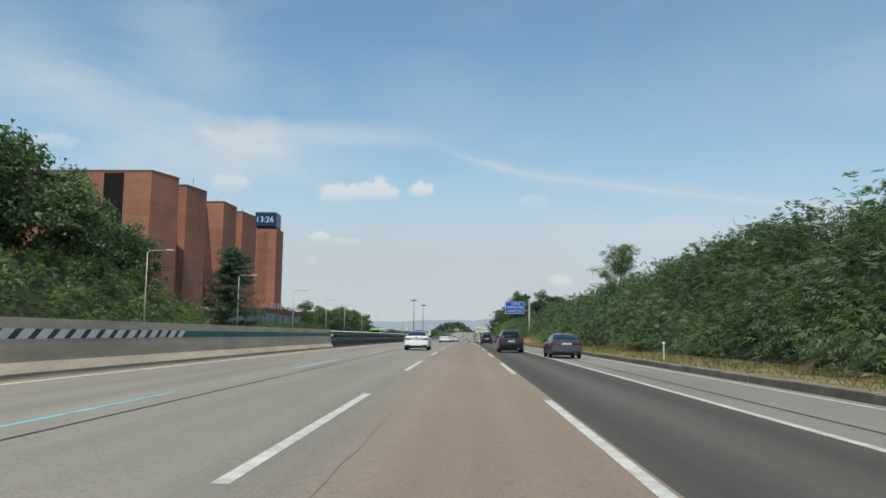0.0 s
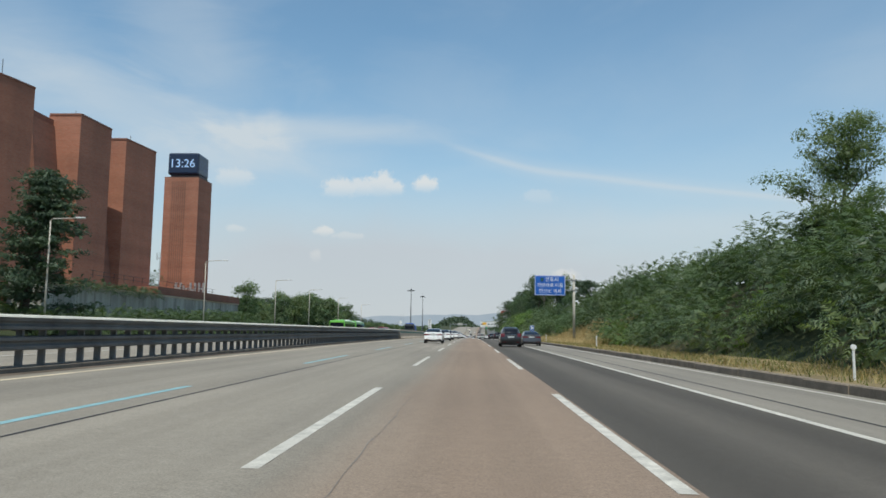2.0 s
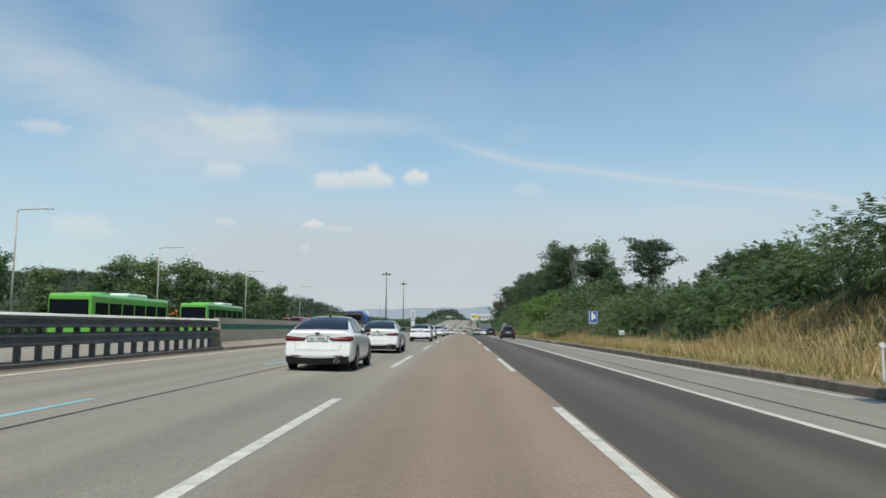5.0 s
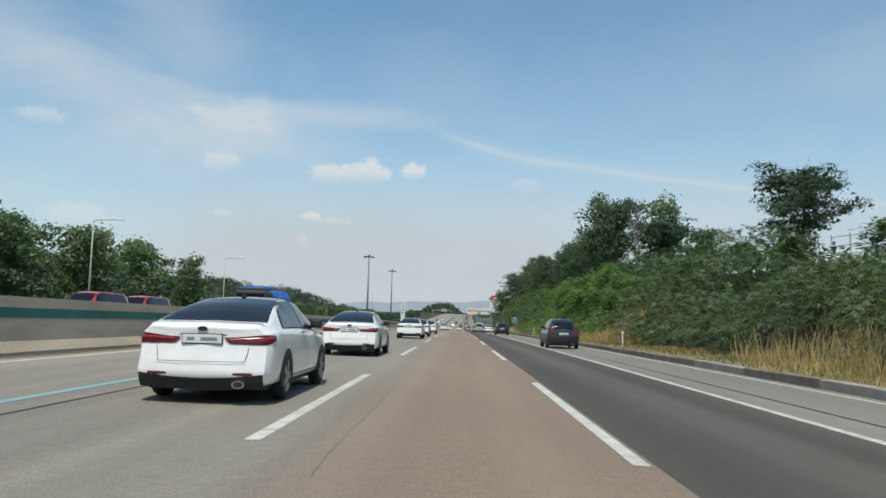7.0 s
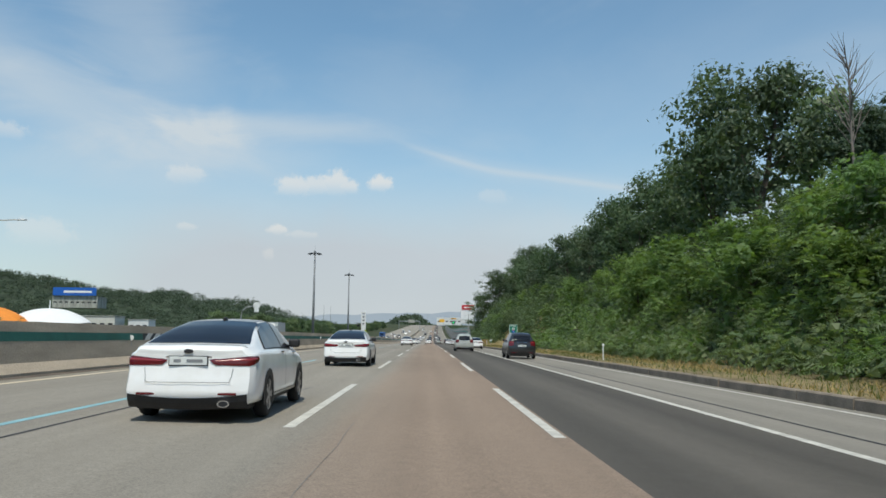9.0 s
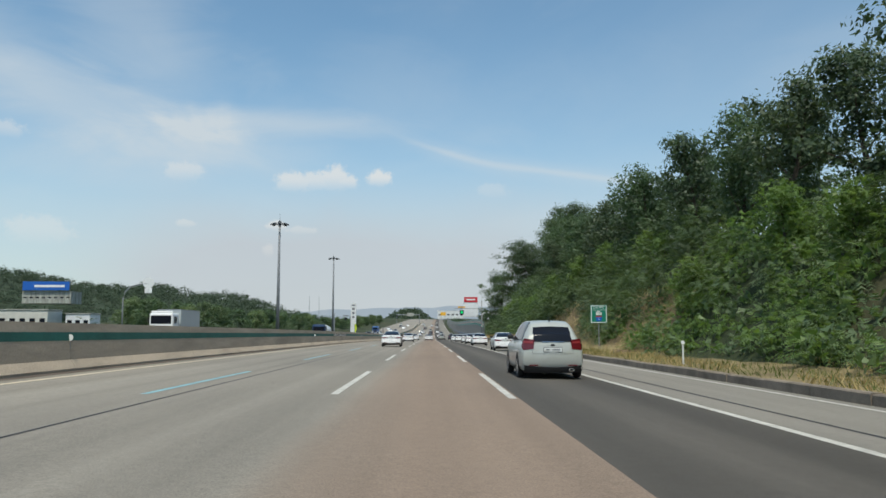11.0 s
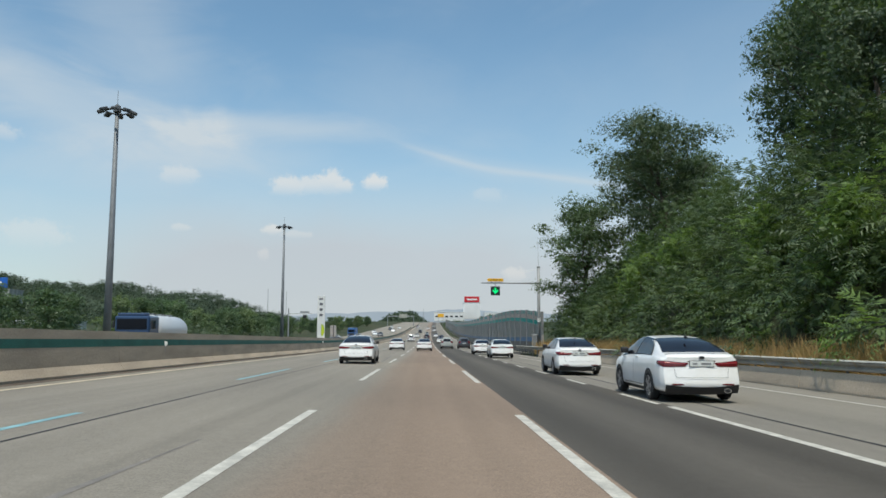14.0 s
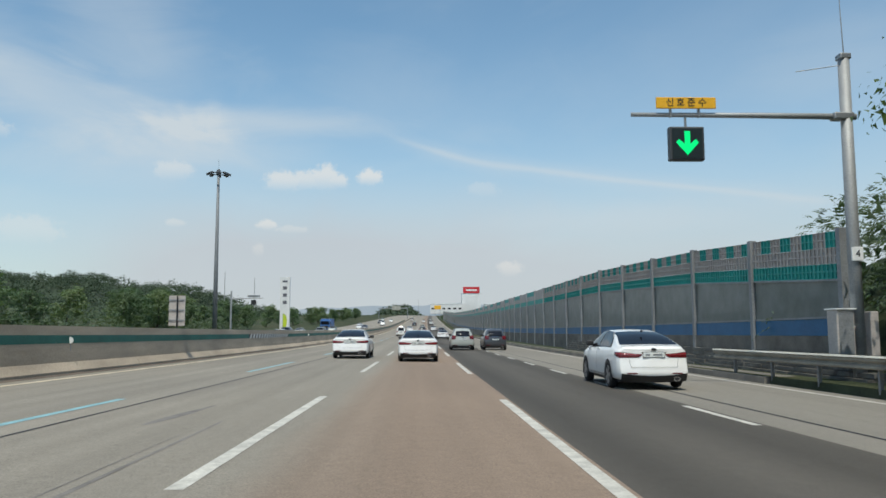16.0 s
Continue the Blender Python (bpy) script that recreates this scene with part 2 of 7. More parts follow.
def leafy(name, dark, light, gloss=0.5, trans=0.30):
    """Foliage: each leaf a little different, light shining through."""
    k = Mat(name, gloss, 0, 0.35)
    g = k.node("ShaderNodeNewGeometry")
    o = k.node("ShaderNodeObjectInfo")
    big = k.noise(0.35, 3, 0.5)
    per = k.mix(0.5, k.ramp(g.outputs["Random Per Island"], ((0.0, dark), (1.0, light))), k.ramp(big, ((0.3, dark), (0.7, light))))
    per = k.mix(1.0, per, k.ramp(o.outputs["Random"], ((0.0, (0.82, 0.9, 0.85)), (1.0, (1.15, 1.06, 0.95)))), "MULTIPLY")
    k.colour(per)
    t = k.node("ShaderNodeBsdfTranslucent")
    glow = k.mix(1.0, per, (1.25, 1.35, 0.55), "MULTIPLY")
    k.t.links.new(glow, t.inputs[0])
    m = k.node("ShaderNodeMixShader", Fac=trans)
    k.t.links.new(k.b.outputs[0], m.inputs[1])
    k.t.links.new(t.outputs[0], m.inputs[2])
    k.t.links.new(m.outputs[0], k.t.nodes["Material Output"].inputs[0])
    return k.m


def plain(name, c, rough=0.5, metal=0.0, spec=0.5, coat=0.0, emit=0.0):
    k = Mat(name, rough, metal, spec)
    f = k.noise(9, 4, 0.6)
    k.colour(k.mix(1.0, c, k.ramp(f, ((0.3, (0.93,) * 3), (0.7, (1.04,) * 3))), "MULTIPLY"))
    k.b.inputs["Coat Weight"].default_value = coat
    k.b.inputs["Coat Roughness"].default_value = 0.06
    if emit:
        k.b.inputs["Emission Color"].default_value = (*c, 1)
        k.b.inputs["Emission Strength"].default_value = emit
    return k.m


def brickwork(name, c, dark, mortar, scale=1.0):
    k = Mat(name, 0.85, 0, 0.25)
    c3 = k.node("ShaderNodeTexCoord")
    sp = k.node("ShaderNodeSeparateXYZ")
    k.t.links.new(c3.outputs["Object"], sp.inputs[0])
    sm = k.node("ShaderNodeMath")
    sm.operation = "ADD"
    k.t.links.new(sp.outputs[0], sm.inputs[0])
    k.t.links.new(sp.outputs[1], sm.inputs[1])
    cb = k.node("ShaderNodeCombineXYZ")
    k.t.links.new(sm.outputs[0], cb.inputs[0])
    k.t.links.new(sp.outputs[2], cb.inputs[1])
    b = k.node("ShaderNodeTexBrick", Scale=scale)
    b.inputs["Color1"].default_value, b.inputs["Color2"].default_value, b.inputs["Mortar"].default_value = (*c, 1), (*dark, 1), (*mortar, 1)
    b.inputs["Brick Width"].default_value, b.inputs["Row Height"].default_value, b.inputs["Mortar Size"].default_value = 0.42, 0.14, 0.012
    k.t.links.new(cb.outputs[0], b.inputs[0])
    stain = k.noise(0.16, 6, 0.62, (1, 1, 0.35))
    row = k.noise(0.8, 3, 0.5, (0.02, 0.02, 1))
    q = k.mix(1.0, b.outputs[0], k.ramp(stain, ((0.3, (0.80,) * 3), (0.7, (1.14, 1.1, 1.08)))), "MULTIPLY")
    q = k.mix(1.0, q, k.ramp(row, ((0.35, (0.9,) * 3), (0.65, (1.07,) * 3))), "MULTIPLY")
    k.colour(q)
    return k.m


M_CONC = pavement("carriageway_concrete", (0.272, 0.246, 0.206))
M_LANES = pavement("carriageway_lanes", (0.254, 0.230, 0.193), 0.14, 0.36, stain=(0.258, 0.194, 0.147))
M_DARK = pavement("carriageway_asphalt", (0.090, 0.081, 0.070), 0.10, 0.2, tracks=(1.93, 5.24))
M_SHOULD = pavement("shoulder_concrete", (0.234, 0.216, 0.186), 0.10, 0.18)
M_LINE = grainy("white_road_paint", (0.52, 0.50, 0.445), 0.26, 3.5, 30, 0.7).m
M_BLUE = grainy("blue_road_paint", (0.22, 0.40, 0.43), 0.2, 2.5, 30, 0.7).m
M_YELL = grainy("faded_yellow_paint", (0.60, 0.52, 0.37), 0.2, 1.2, 30, 0.75).m
M_TAR = grainy("tar_seam", (0.035, 0.035, 0.037), 0.3, 1.5, 30, 0.8).m
M_CRACK = grainy("tar_crack", (0.185, 0.17, 0.155), 0.3, 1.5, 30, 0.9).m
M_BARR = grainy("barrier_concrete", (0.45, 0.37, 0.28), 0.22, 0.6, 22, 0.9, stretch=(1, 0.4, 2.5)).m
M_KERB = grainy("kerb_concrete", (0.22, 0.182, 0.142), 0.3, 1.4, 26, 0.92).m
M_GREEN = grainy("green_band_paint", (0.028, 0.135, 0.105), 0.22, 1.0, 26, 0.7).m
M_WHITE = grainy("chevron_white", (0.62, 0.61, 0.57), 0.15, 1.0, 26, 0.7).m
M_BLACK = grainy("chevron_black", (0.045, 0.045, 0.045), 0.2, 1.0, 26, 0.75).m
M_STEEL = grainy("galvanised_steel", (0.33, 0.34, 0.35), 0.18, 1.6, 40, 0.5, 0.75, 0.05).m
M_CREAMP = grainy("pale_concrete_pole", (0.46, 0.43, 0.37), 0.2, 1.0, 24, 0.85).m
M_POLE = grainy("pole_steel", (0.33, 0.34, 0.345), 0.12, 1.2, 30, 0.62, 0.35, 0.04).m
M_MAST = grainy("mast_steel", (0.20, 0.21, 0.22), 0.15, 1.2, 30, 0.65, 0.3, 0.04).m
M_LAMPH = grainy("floodlight_housing", (0.07, 0.075, 0.08), 0.2, 2, 30, 0.6).m
M_RUSTY = grainy("dull_tan_steel", (0.29, 0.26, 0.21), 0.3, 1.3, 30, 0.75, 0.1, 0.05).m
# cream for rail top edges; on the median it paints in the sunlit edge
M_TOPEDGE = grainy("cream_top_edge", (0.62, 0.60, 0.52), 0.15, 1.2, 24, 0.6).m
M_RAILD = grainy("dark_weathered_rail", (0.15, 0.15, 0.145), 0.3, 0.9, 30, 0.6, 0.35, 0.05).m
M_RAIL = grainy("weathered_rail", (0.215, 0.22, 0.23), 0.22, 1.1, 30, 0.55, 0.5, 0.05).m
# one brick in two tones, the second about a third darker
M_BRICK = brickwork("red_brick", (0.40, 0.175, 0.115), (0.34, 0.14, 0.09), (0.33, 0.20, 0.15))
M_BRICKD = brickwork("red_brick_darker", (0.27, 0.12, 0.085), (0.22, 0.10, 0.07), (0.22, 0.14, 0.11))
M_WALL = grainy("stained_wall", (0.34, 0.34, 0.30), 0.42, 0.5, 20, 0.9, stretch=(1, 1, 0.2)).m
M_LCD = plain("clock_screen", (0.018, 0.028, 0.06), 0.3)
M_DIGIT = plain("lit_digits", (0.36, 0.52, 0.78), 0.5, emit=0.35)
M_VERGE = grainy("dry_verge", (0.20, 0.155, 0.075), 0.4, 0.5, 14, 0.95, bump=0.6).m
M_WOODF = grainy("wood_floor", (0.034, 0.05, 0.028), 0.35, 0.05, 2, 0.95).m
M_GRIME = grainy("gutter_grime", (0.12, 0.095, 0.072), 0.35, 0.8, 16, 0.95).m
M_OLDC = grainy("stained_concrete", (0.17, 0.155, 0.135), 0.35, 0.8, 16, 0.95).m
M_SOIL = grainy("bank_soil", (0.19, 0.132, 0.068), 0.35, 0.7, 16, 0.95, bump=0.6).m
M_BARK = grainy("bark", (0.10, 0.08, 0.062), 0.3, 3, 30, 0.95, bump=0.6, stretch=(1, 1, 0.3)).m
M_LEAF = leafy("broad_leaf", (0.054, 0.090, 0.048), (0.126, 0.184, 0.094))
M_LEAFB = leafy("bright_leaf", (0.105, 0.180, 0.062), (0.22, 0.31, 0.125), 0.5, 0.42)
M_LEAFD = leafy("deep_leaf", (0.047, 0.076, 0.051), (0.110, 0.155, 0.092))
M_LEAFG = leafy("pale_leaf", (0.078, 0.128, 0.066), (0.19, 0.25, 0.135), 0.5, 0.38)
# needles lightened to paint in the thin haze over the crowns
M_PINE = leafy("pine_needle", (0.036, 0.064, 0.044), (0.080, 0.122, 0.072), 0.55, 0.2)
M_DRY = leafy("dry_grass", (0.29, 0.21, 0.105), (0.50, 0.40, 0.22), 0.8, 0.25)
M_TAWNY = leafy("tawny_grass", (0.40, 0.31, 0.19), (0.60, 0.50, 0.32), 0.8, 0.25)
M_RUSSET = leafy("russet_grass", (0.36, 0.20, 0.09), (0.56, 0.37, 0.19), 0.8, 0.3)
M_GRASS = leafy("green_grass", (0.08, 0.11, 0.03), (0.17, 0.19, 0.06), 0.7, 0.25)
# far foliage, bluer and lighter to paint in the distance haze
M_FAR = leafy("hazed_far_wood", (0.048, 0.072, 0.050), (0.094, 0.122, 0.080), 0.7, 0.2)
M_PAINTW = plain("white_metal", (0.72, 0.73, 0.72), 0.45)
M_SIGNB = plain("sign_blue", (0.012, 0.11, 0.46), 0.4)
M_SIGNG = plain("sign_green", (0.01, 0.20, 0.13), 0.4)
M_SIGNY = plain("sign_yellow", (0.80, 0.42, 0.02), 0.45)
M_SIGNW = plain("sign_white", (0.78, 0.79, 0.78), 0.45)
M_INK = plain("sign_ink", (0.02, 0.02, 0.022), 0.5)


def ground_material():
    """Verge and fields: soil, dry grass and green in patches, no two alike."""
    k = Mat("verge_ground", 0.95, 0, 0.2)
    a = k.noise(0.05, 7, 0.62)
    b = k.noise(0.9, 6, 0.66)
    f = k.noise(14, 4, 0.7)
    q = k.ramp(a, ((0.36, (0.035, 0.05, 0.022)), (0.5, (0.05, 0.062, 0.03)), (0.64, (0.085, 0.078, 0.042))))
    q = k.mix(1.0, q, k.ramp(b, ((0.3, (0.7,) * 3), (0.7, (1.2,) * 3))), "MULTIPLY")
    q = k.mix(1.0, q, k.ramp(f, ((0.3, (0.75,) * 3), (0.7, (1.15,) * 3))), "MULTIPLY")
    k.colour(q)
    k.bump(f, 0.6, 0.05)
    return k.m


M_GROUND = ground_material()

# ---- building helpers ----
def mesh_of(name, verts, faces, mat=None, smooth=False):
    me = bpy.data.meshes.new(name)
    me.from_pydata([tuple(v) for v in verts], [], faces)
    if mat:
        me.materials.append(mat)
    if smooth:
        for p in me.polygons:
            p.use_smooth = True
    me.update()
    return me


def solid(name, verts, faces, mat, parent=None, label="", smooth=False):
    ob = new(name, mesh_of(name, verts, faces, mat, smooth))
    if parent:
        ob.parent = parent
    if label:
        ob["label"] = label
    return ob


def part(name, bm, mat, parent=None, label="", smooth=False):
    """Links a bmesh as one mesh object under a thing or a part."""
    me = bpy.data.meshes.new(name)
    bmesh.ops.recalc_face_normals(bm, faces=bm.faces)
    bm.to_mesh(me)
    bm.free()
    me.materials.append(mat)
    if smooth:
        for p in me.polygons:
            p.use_smooth = True
    ob = new(name, me)
    if parent:
        ob.parent = parent
    if label:
        ob["label"] = label
    return ob


def box(sx, sy, sz, at_=(0, 0, 0), bevel=0.0, bm=None, segs=2):
    """A bevelled block, its base centre at at_."""
    own = bmesh.new()
    bmesh.ops.create_cube(own, size=1, matrix=Matrix.Translation((0, 0, sz / 2)) @ Matrix.Diagonal((sx, sy, sz, 1)))
    if bevel:
        bmesh.ops.bevel(own, geom=own.edges[:], offset=bevel, segments=segs, affect="EDGES", profile=0.5)
    bmesh.ops.translate(own, verts=own.verts[:], vec=at_)
    if bm is None:
        return own
    join(bm, own)
    return bm


def join(bm, other):
    me = bpy.data.meshes.new("tmp")
    other.to_mesh(me)
    other.free()
    bm.from_mesh(me)
    bpy.data.meshes.remove(me)
    return bm


def tube(points, radii, sides=10, bm=None, cap=True):
    """A round bar through points, tapered by radii."""
    bm = bm or bmesh.new()
    pts = [Vector(p) for p in points]
    rings = []
    for i, p in enumerate(pts):
        d = (pts[min(i + 1, len(pts) - 1)] - pts[max(i - 1, 0)]).normalized()
        a = d.orthogonal().normalized() if abs(d.z) > 0.99 else d.cross(Vector((0, 0, 1))).normalized()
        b = d.cross(a)
        r = radii[i] if not isinstance(radii, (int, float)) else radii
        rings.append([bm.verts.new(p + r * (a * math.cos(q) + b * math.sin(q))) for q in (2 * math.pi * k / sides for k in range(sides))])
    for u, v in zip(rings, rings[1:]):
        for k in range(sides):
            bm.faces.new((u[k], u[(k + 1) % sides], v[(k + 1) % sides], v[k]))
    if cap:
        bm.faces.new(rings[0])
        bm.faces.new(rings[-1])
    return bm


def sweep(name, profile, s0, s1, mat, parent=None, label="", step=4.0, closed=False, cap=True, smooth=False, shift=None):
    """A profile of (x, z) carried along the road, set aside by shift(s) where given."""
    n = max(1, int(math.ceil((s1 - s0) / step)))
    ss = [s0 + (s1 - s0) * i / n for i in range(n + 1)]
    k = len(profile)
    verts = [on(s, x + (shift(s) if shift else 0), z) for s in ss for x, z in profile]
    faces = []
    for i in range(n):
        for j in range(k if closed else k - 1):
            a, b = i * k + j, i * k + (j + 1) % k
            faces.append((a, b, b + k, a + k))
    if closed and cap:
        faces.append(tuple(range(k - 1, -1, -1)))
        faces.append(tuple(n * k + j for j in range(k)))
    return solid(name, verts, faces, mat, parent, label, smooth)


def text_mesh(name, body, size, depth, spacing):
    cu = bpy.data.curves.new(name, "FONT")
    cu.body, cu.size, cu.align_x, cu.align_y, cu.extrude, cu.space_character = body, size, "LEFT", "CENTER", depth, spacing
    tmp = new(name + "_tmp", cu)
    bpy.context.view_layer.update()
    me = bpy.data.meshes.new_from_object(tmp.evaluated_get(bpy.context.evaluated_depsgraph_get()))
    bpy.data.objects.remove(tmp)
    bpy.data.curves.remove(cu)
    return me


def lettering(name, body, size, mat, parent, m, label="", spacing=1.0, depth=0.004, gap=0.34):
    """Raised letters in the built-in font, a mesh for each word, facing along -y before m is applied."""
    words, x = [], 0.0
    for w in body.split(" "):
        me = text_mesh(name, w, size, depth, spacing)
        me.materials.clear()
        me.materials.append(mat)
        xs = [v.co.x for v in me.vertices]
        words.append((me, x - min(xs)))
        x += max(xs) - min(xs) + size * gap
    for me, dx in words:
        ob = new(name, me)
        ob.parent = parent
        ob.matrix_basis = m @ pose(0, 0, 0, 90, 0, 0) @ Matrix.Translation((dx - (x - size * gap) / 2, 0, 0))
        if label:
            ob["label"] = label
    return ob


def thing(name, m, label, category, group="", kind=""):
    e = new(name)
    e.matrix_basis = m
    e.empty_display_size = 0.3
    return tagged(e, label, category, group, kind)


def quads(name, verts, mat, parent=None, label="", category="", kind="stuff"):
    """Many loose leaves; verts is an (n, corners, 3) array."""
    n, k = len(verts), verts.shape[1]
    me = bpy.data.meshes.new(name)
    me.vertices.add(n * k)
    me.vertices.foreach_set("co", np.asarray(verts, dtype=np.float32).ravel())
    me.loops.add(n * k)
    me.loops.foreach_set("vertex_index", np.arange(n * k, dtype=np.int32))
    me.polygons.add(n)
    me.polygons.foreach_set("loop_start", np.arange(0, n * k, k, dtype=np.int32))
    me.update(calc_edges=True)
    me.validate()
    me.materials.append(mat)
    ob = new(name, me)
    if parent:
        ob.parent = parent
    return tagged(ob, label, category, "", kind) if not parent else ob


rng = np.random.default_rng(7)


def unit(v):
    return v / np.maximum(np.linalg.norm(v, axis=-1, keepdims=True), 1e-9)


def leaf_cloud(centres, radii, per, size, aspect=0.42, squash=0.85, droop=0.25, shell=0.62):
    """Three-cornered leaves round many lobed clumps, lying along the clump's skin: (n, 3, 3)."""
    counts = np.maximum(6, (per * radii ** 2).astype(int))
    idx = np.repeat(np.arange(len(centres)), counts)
    n = len(idx)
    d = unit(rng.normal(size=(n, 3)))
    d[:, 2] = np.abs(d[:, 2]) * 0.95 - 0.25
    d = unit(d)
    lump = 1 + 0.22 * np.sin(5 * d[:, 0] + idx) * np.sin(5 * d[:, 1] + 1.7 * idx) + 0.15 * np.sin(9 * d[:, 2] + 0.7 * idx)
    r = radii[idx] * (shell + (1.05 - shell) * rng.random(n) ** 0.6) * lump
    c = centres[idx] + d * r[:, None] * np.array([1, 1, squash])
    a = unit(np.cross(d, rng.normal(size=(n, 3))) + 0.35 * d - np.array([0, 0, droop]))
    nrm = unit(d + 0.5 * rng.normal(size=(n, 3)) + np.array([0, 0, 0.4]))
    b = unit(np.cross(nrm, a))
    ln = size * (0.6 + 0.8 * rng.random(n))[:, None]
    return np.stack([c - a * ln * 0.35 + b * ln * aspect * 0.5, c - a * ln * 0.35 - b * ln * aspect * 0.5, c + a * ln * 0.65], axis=1)


def soft(a, b, v):
    t = min(1, max(0, (v - a) / (b - a)))
    return t * t * (3 - 2 * t)


def fronds(centres, radii, per, size, leaflets=8, squash=0.85, droop=0.45, side=0.0):
    """Arching feathery leaves of paired leaflets round many clumps; side turns them towards -x (-1) or +x (1)."""
    counts = np.maximum(4, (per * radii ** 2).astype(int))
    idx = np.repeat(np.arange(len(centres)), counts)
    n = len(idx)
    d = unit(rng.normal(size=(n, 3)))
    d[:, 2] = np.abs(d[:, 2]) - 0.28
    if side:
        back = d[:, 0] * side < -0.25
        d[back, 0] *= -1
    d = unit(d)
    lump = 1 + 0.16 * np.sin(5 * d[:, 0] + idx) * np.sin(5 * d[:, 1] + 1.7 * idx) + 0.10 * np.sin(9 * d[:, 2] + 0.7 * idx)
    r = radii[idx] * (0.58 + 0.42 * rng.random(n) ** 0.6) * lump
    c = centres[idx] + d * r[:, None] * np.array([1, 1, squash])
    axis = unit(d + 0.5 * rng.normal(size=(n, 3)) * np.array([1, 1, 0.5]) + np.array([0, 0, 0.15]))
    wide = unit(np.cross(axis, np.array([0, 0, 1.0]) + 0.25 * rng.normal(size=(n, 3))))
    ln = (size * (0.65 + 0.7 * rng.random(n)))[:, None]
    down = np.array([0, 0, 1.0])
    out = []
    for k in range(leaflets):
        u = (k // 2 + 0.5) / (leaflets / 2)
        p = c + axis * ln * 2.6 * u - down * ln * 2.6 * droop * u * u
        lead = unit(axis - down * 2 * droop * u)
        t = unit(lead * (0.5 + 0.35 * u) + wide * (1 if k % 2 else -1) - down * 0.38 + 0.10 * rng.normal(size=(n, 3)))
        q = ln * (1.15 - 0.8 * abs(u - 0.4))
        w = lead * q * 0.17
        out.append(np.stack([p - w, p + w, p + t * q], 1))
    return np.concatenate(out)


def heart(centres, radii, n=3, size=0.62):
    """A few broad inner leaves in each clump, which close it against the light."""
    idx = np.repeat(np.arange(len(centres)), n)
    m = len(idx)
    c = centres[idx] + rng.normal(size=(m, 3)) * radii[idx][:, None] * 0.33
    a = unit(rng.normal(size=(m, 3)))
    b = unit(np.cross(a, rng.normal(size=(m, 3))))
    r = np.minimum(radii[idx] * size * (0.45 + 0.2 * rng.random(m)), 0.21)[:, None]
    return np.stack([c - a * r + b * r * 0.7, c - a * r - b * r * 0.7, c + a * r], 1)


# ---- the carriageway ----
S0, S1 = -60.0, 1500.0
road = thing("road", Matrix(), "wide multi-lane motorway of concrete and patched asphalt", "road", kind="structure")


def strip(name, x0, x1, mat, label, z=0.0, s0=S0, s1=S1, step=6.0, parent=road):
    return sweep(name, [(x0, z), (x1, z)], s0, s1, mat, parent, label, step)


strip("concrete_lanes", -10.32, 1.93, M_LANES, "worn grey concrete lanes turning brown")
strip("asphalt_lane", 1.93, 5.24, M_DARK, "newer dark asphalt lane")
strip("shoulder", 5.24, 11.4, M_SHOULD, "pale concrete shoulder lane")
strip("opposite_carriageway", -31.6, -11.15, M_CONC, "concrete lanes of the opposite carriageway")
strip("tar_seam", -4.83, -4.77, M_TAR, "dark sealed joint", 0.004, S0, 900)
strip("tar_seam", 6.01, 6.09, M_TAR, "dark sealed joint", 0.004, S0, 900)
strip("edge_line", -9.42, -9.24, M_YELL, "faded yellow edge line", 0.004, S0, 1200)
strip("edge_line", 5.05, 5.22, M_LINE, "solid white line", 0.004, S0, 418)
sweep("edge_line", [(-0.07, 0.004), (0.07, 0.004)], S0, 1200, M_LINE, road, "white shoulder line", 3, shift=lambda s: edge(s) - 0.45 - 0.9 * soft(400, 416, s) * soft(473, 457, s))
strip("edge_line", 7.98, 8.11, M_LINE, "worn white line", 0.004, 444, 468)
strip("edge_line", -12.0, -11.85, M_YELL, "faded yellow edge line", 0.004, S0, 1200)


def dash(s, length, x, width, mat, name="lane_dash"):
    return sweep(name, [(x - width / 2, 0.004), (x + width / 2, 0.004)], s - length, s, mat, road, "", 5)


for k in range(-2, 50):
    dash(16.23 + 20 * k, 9.69, -1.80, 0.16, M_LINE)
    dash(15.74 + 20 * k, 9.69, 1.80, 0.16, M_LINE)
    dash(15.2 + 20 * k, 9.2, -5.45, 0.15, M_BLUE, "blue_lane_dash")
for k in range(62):
    dash(421.85 + 7.55 * k, 3.2, 5.08, 0.14, M_LINE)
for x in (-15.6, -19.2, -22.8, -26.4):
    for k in range(-1, 40):
        dash(15 + 20 * k, 9.8, x, 0.15, M_LINE)

# an irregular crack between the concrete and the resurfaced lane, in broken runs
for s0 in (-10, 5, 31, 62, 80, 205, 255, 300, 342, 362, 420, 452):
    n, vv, ff = 14, [], []
    ph = rng.random() * 9
    for i in range(n + 1):
        s = s0 + i * 0.9
        x = -0.97 + 0.018 * math.sin(i * 1.3 + ph) + 0.012 * math.sin(i * 3.1 + ph)
        w = 0.002 + 0.004 * abs(math.sin(i * 0.9 + ph))
        vv += [on(s, x - w, 0.004), on(s, x + w, 0.004)]
        if i:
            ff.append((2 * i - 2, 2 * i - 1, 2 * i + 1, 2 * i))
    solid("surface_crack", vv, ff, M_CRACK, road)
